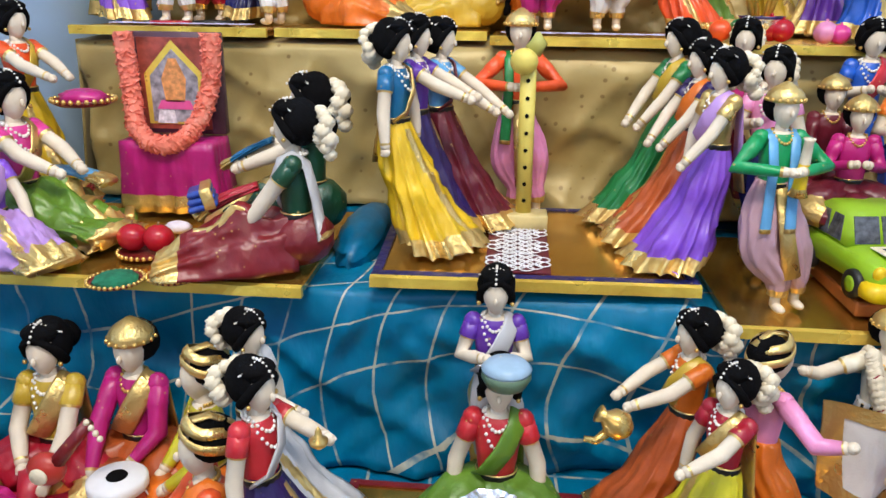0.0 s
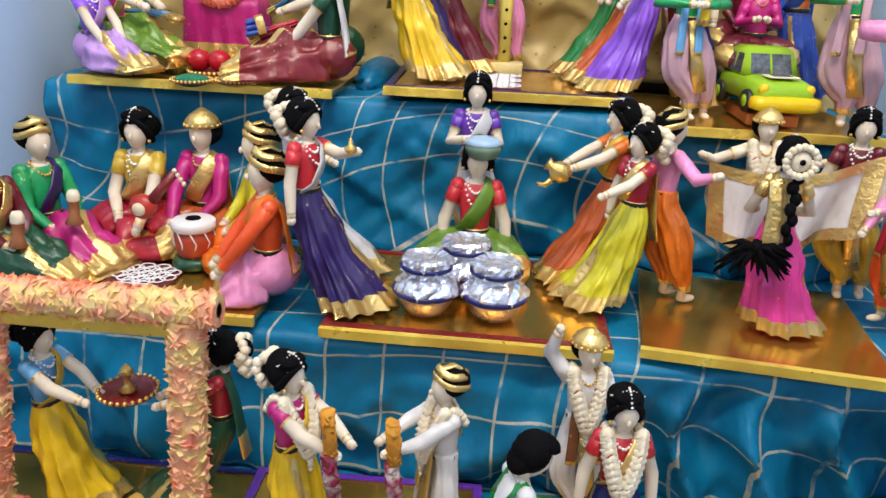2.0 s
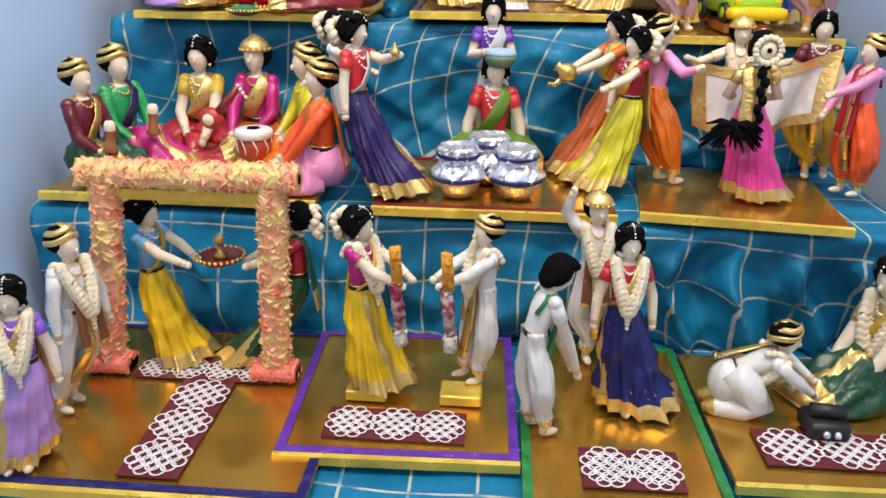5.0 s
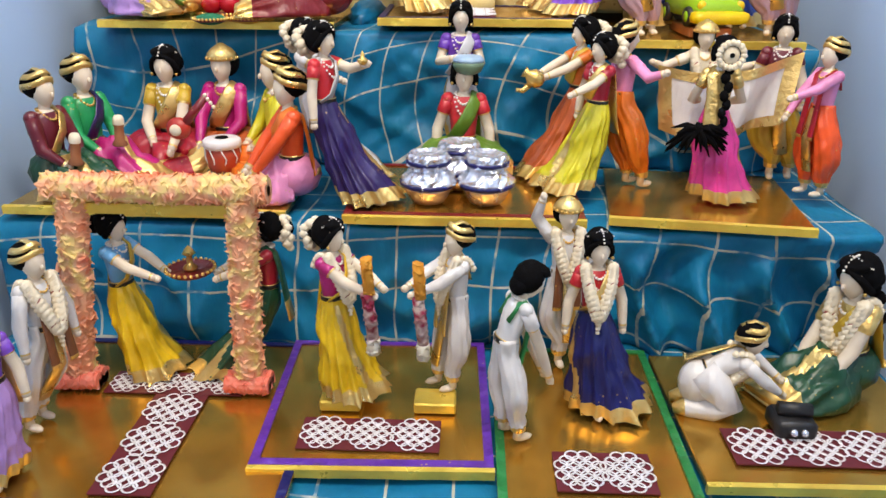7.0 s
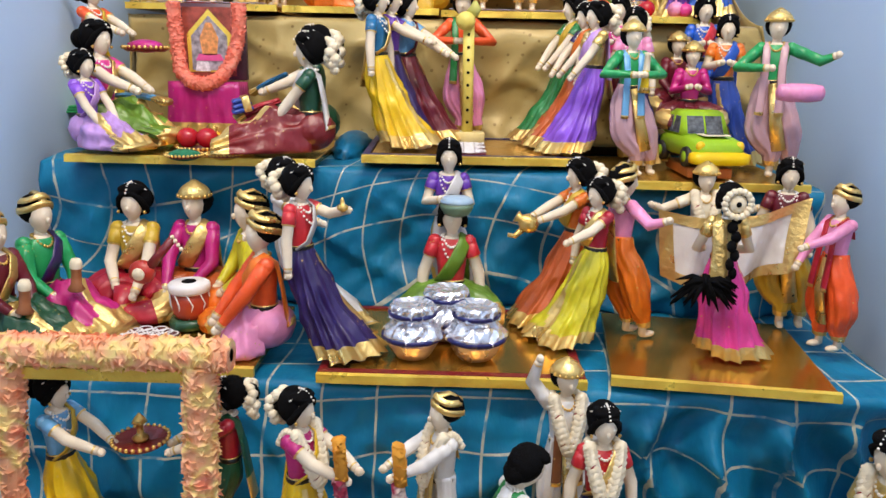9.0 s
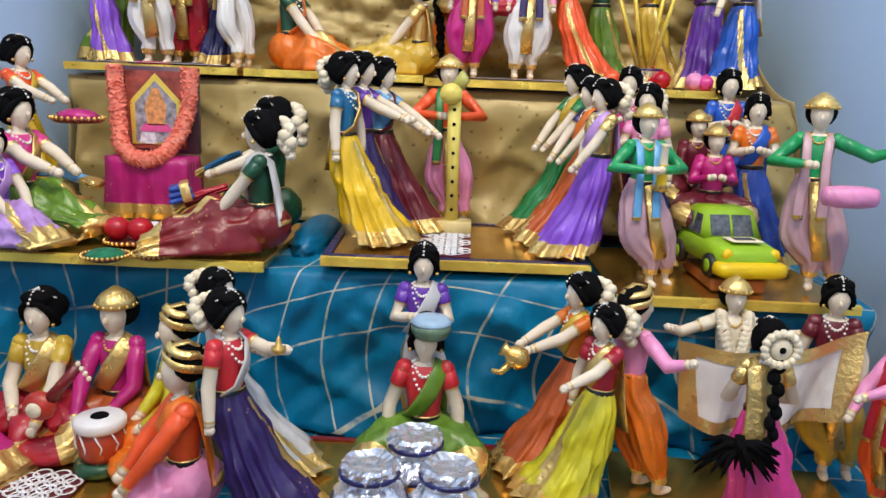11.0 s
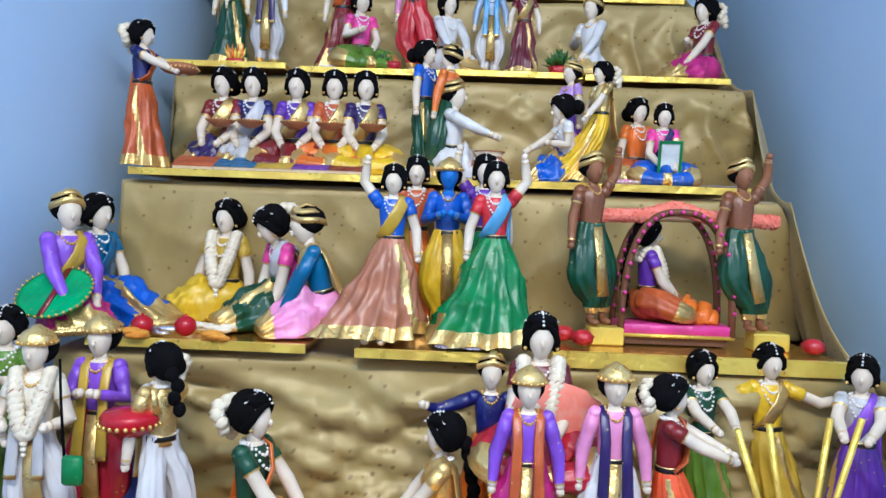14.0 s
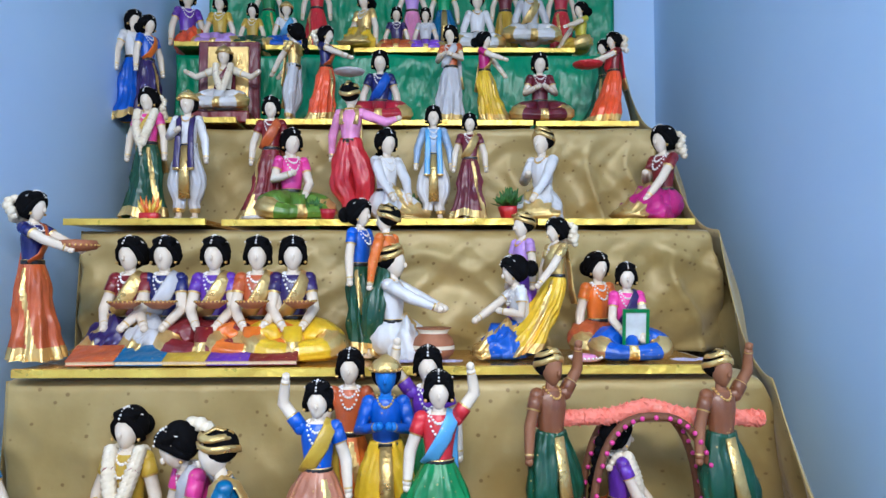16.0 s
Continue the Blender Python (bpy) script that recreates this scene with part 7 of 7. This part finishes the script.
for spot in (-0.310, -0.253, -0.170, -0.103, -0.025):
    b = Build()
    lathe(b, [(0.012, 0), (0.024, 0.008), (0.026, 0.012), (0.022, 0.011), (0.004, 0.009)], CLAY, 20)
    b.beads(loop_points(24, lambda a: (0.026 * math.cos(a), 0.026 * math.sin(a), 0.012)), 0.0018, GOLD_BEAD)
    ob = thing("hand_basket", b, "small brown basket with beaded rim held by a doll", "basket", "baskets")
    ob.matrix_world = pose(spot, 1.738, T6 + 0.088)
b = Build()
lathe(b, [(0.012, 0), (0.03, 0.004), (0.034, 0.01), (0.03, 0.018), (0.008, 0.02)], CLAY, 22)
b.beads(loop_points(26, lambda a: (0.034 * math.cos(a), 0.034 * math.sin(a), 0.01)), 0.0022, GOLD_BEAD)
ob = thing("offering_plate", b, "brown plate of offerings held by a doll", "plate")
ob.matrix_world = pose(-0.389, 1.740, 1.794)
b = Build()
lathe(b, [(0.02, 0.0), (0.032, 0.012), (0.034, 0.02), (0.034, 0.026), (0.03, 0.038), (0.022, 0.045), (0.027, 0.052), (0.03, 0.054), (0.02, 0.052)], [CLAY, CLAY, PETAL, CLAY, CLAY, PETAL, CLAY, CLAY], 24)
ob = thing("clay_pot", b, "terracotta pot with white painted bands", "pot")
ob.matrix_world = pose(0.193, 1.725, T6 + 0.0025)
b = Build()
beaded_plate(b, (0, 0, 0), 0.026, cloth("dusty pink"), PEARL, 0.006, 24)
b.ball((0, 0, 0.006), (0.02, 0.02, 0.006), cloth("pink"), 14, 6, 0.1)
ob = thing("offering_plate", b, "small pink plate with pearl rim on a board", "plate")
ob.matrix_world = pose(0.438, 1.715, T6 + 0.0025)
slate = holder("slate_board", pose(0.520, 1.715, 1.667, 12, 0, -8), "writing slate with green frame held by a doll", "slate")
b = Build()
b.box((-0.018, 0.0, -0.028), (0.018, 0.003, 0.028), plain("slate_white", (0.62, 0.66, 0.66), 0.4))
part("face", b, slate, "pale face", False)
for lo, hi in (((-0.021, -0.002, -0.031), (0.021, 0.004, -0.026)), ((-0.021, -0.002, 0.026), (0.021, 0.004, 0.031)), ((-0.021, -0.002, -0.026), (-0.016, 0.004, 0.026)), ((0.016, -0.002, -0.026), (0.021, 0.004, 0.026))):
    b = Build()
    b.box(lo, hi, cloth("green"))
    part("frame_bar", b, slate, "", False)

seat_step(-0.028, 0, 0.012)

# seventh step
T7 = TOP[7]
fire = holder("fire_tray", pose(-0.349, 2.0, T7 + 0.0025), "small red tray with paper flames", "tray")
b = Build()
b.box((-0.018, -0.012, 0), (0.018, 0.012, 0.014), cloth("red"), 0.002)
part("tray_box", b, fire)
b = Build()
for k in range(9):
    a = -0.9 + 0.22 * k
    b.tube([(0.012 * math.sin(a), 0, 0.012), (0.024 * math.sin(a), 0.004 * (k % 3 - 1), 0.028), (0.03 * math.sin(a), 0, 0.04 + 0.008 * (k % 2))], [0.005, 0.004, 0.0005], cloth("orange") if k % 2 else EDGE_FOIL, 6)
part("flames", b, fire, "orange and gold paper flames")
LEAF = plain("plant_leaf", (0.035, 0.13, 0.02), 0.5, 0, 0.35, 50)


def plant(x, y, top, r, pot_mat, label, seed):
    ob = holder("potted_plant", pose(x, y, top + 0.0025), label, "plant", "small plants")
    b = Build()
    lathe(b, [(0.014, 0), (0.02, 0.018), (0.024, 0.03), (0.022, 0.03)], pot_mat, 18)
    part("pot", b, ob, "small pot")
    b = Build()
    rnd3 = random.Random(seed)
    for k in range(70):
        a, e = rnd3.uniform(0, 6.28), rnd3.uniform(0.15, 1.5)
        q = r * rnd3.uniform(0.7, 1.15)
        tipv = Vector((q * math.cos(a) * math.cos(e), q * math.sin(a) * math.cos(e), 0.03 + q * math.sin(e)))
        root = Vector((tipv.x * 0.25, tipv.y * 0.25, 0.03))
        b.tube([root, root.lerp(tipv, 0.6), tipv], [0.0015, 0.0045, 0.0005], LEAF, 5, 0.3)
    part("foliage", b, ob, "thin green leaves")
    return ob


plant(0.367, 2.06, T7, 0.04, cloth("red"), "small bushy green plant in a red pot", 1)
plant(0.159, 2.11, T7, 0.035, cloth("red"), "small bushy green plant beside dolls", 2)
plant(-0.033, 2.03, T7 - 0.02, 0.035, LEAF, "low heap of green leaves on a board", 3)
b = Build()
b.ball((0, 0, 0.006), (0.035, 0.02, 0.006), cloth("white"), 16, 6, 0.12)
ob = thing("white_cloth", b, "crumpled white cloth on a board", "cloth")
ob.matrix_world = pose(-0.139, 2.02, T7 + 0.002)
b = Build()
lathe(b, [(0.012, 0), (0.016, 0.012), (0.018, 0.022), (0.012, 0.022)], cloth("crimson"), 14)
ob = thing("small_cup", b, "small red cup on a board", "cup")
ob.matrix_world = pose(-0.003, 2.02, T7 + 0.0025)

seat_step(-0.043, 0, 0.004)

# eighth step
T8 = TOP[8]
throne = holder("throne", pose(-0.286, 2.37, T8 + 0.0025), "maroon and gold throne behind a seated doll", "throne")
b = Build()
b.box((-0.075, 0.0, 0), (0.075, 0.02, 0.22), cloth("maroon"), 0.003)
part("back_panel", b, throne, "maroon panel", False)
b = Build()
b.box((-0.05, -0.006, 0.02), (0.05, -0.001, 0.205), cloth("gold"), 0.001)
part("gold_panel", b, throne, "gold brocade panel", False)
b = Build()
b.box((-0.07, -0.09, 0), (0.07, -0.008, 0.028), cloth("dark red"), 0.003)
part("seat", b, throne, "", False)
for spot, c in (((0.023, 2.260, 2.221), "silver"), ((0.582, 2.260, 2.239), "red")):
    b = Build()
    lathe(b, [(0.014, 0), (0.034, 0.006), (0.036, 0.011), (0.03, 0.01), (0.02, 0.016), (0.004, 0.018)], cloth(c), 20)
    ob = thing("offering_plate", b, "round plate of offerings held by a doll", "plate")
    ob.matrix_world = pose(*spot)
seat_step(-0.05, 0, 0)
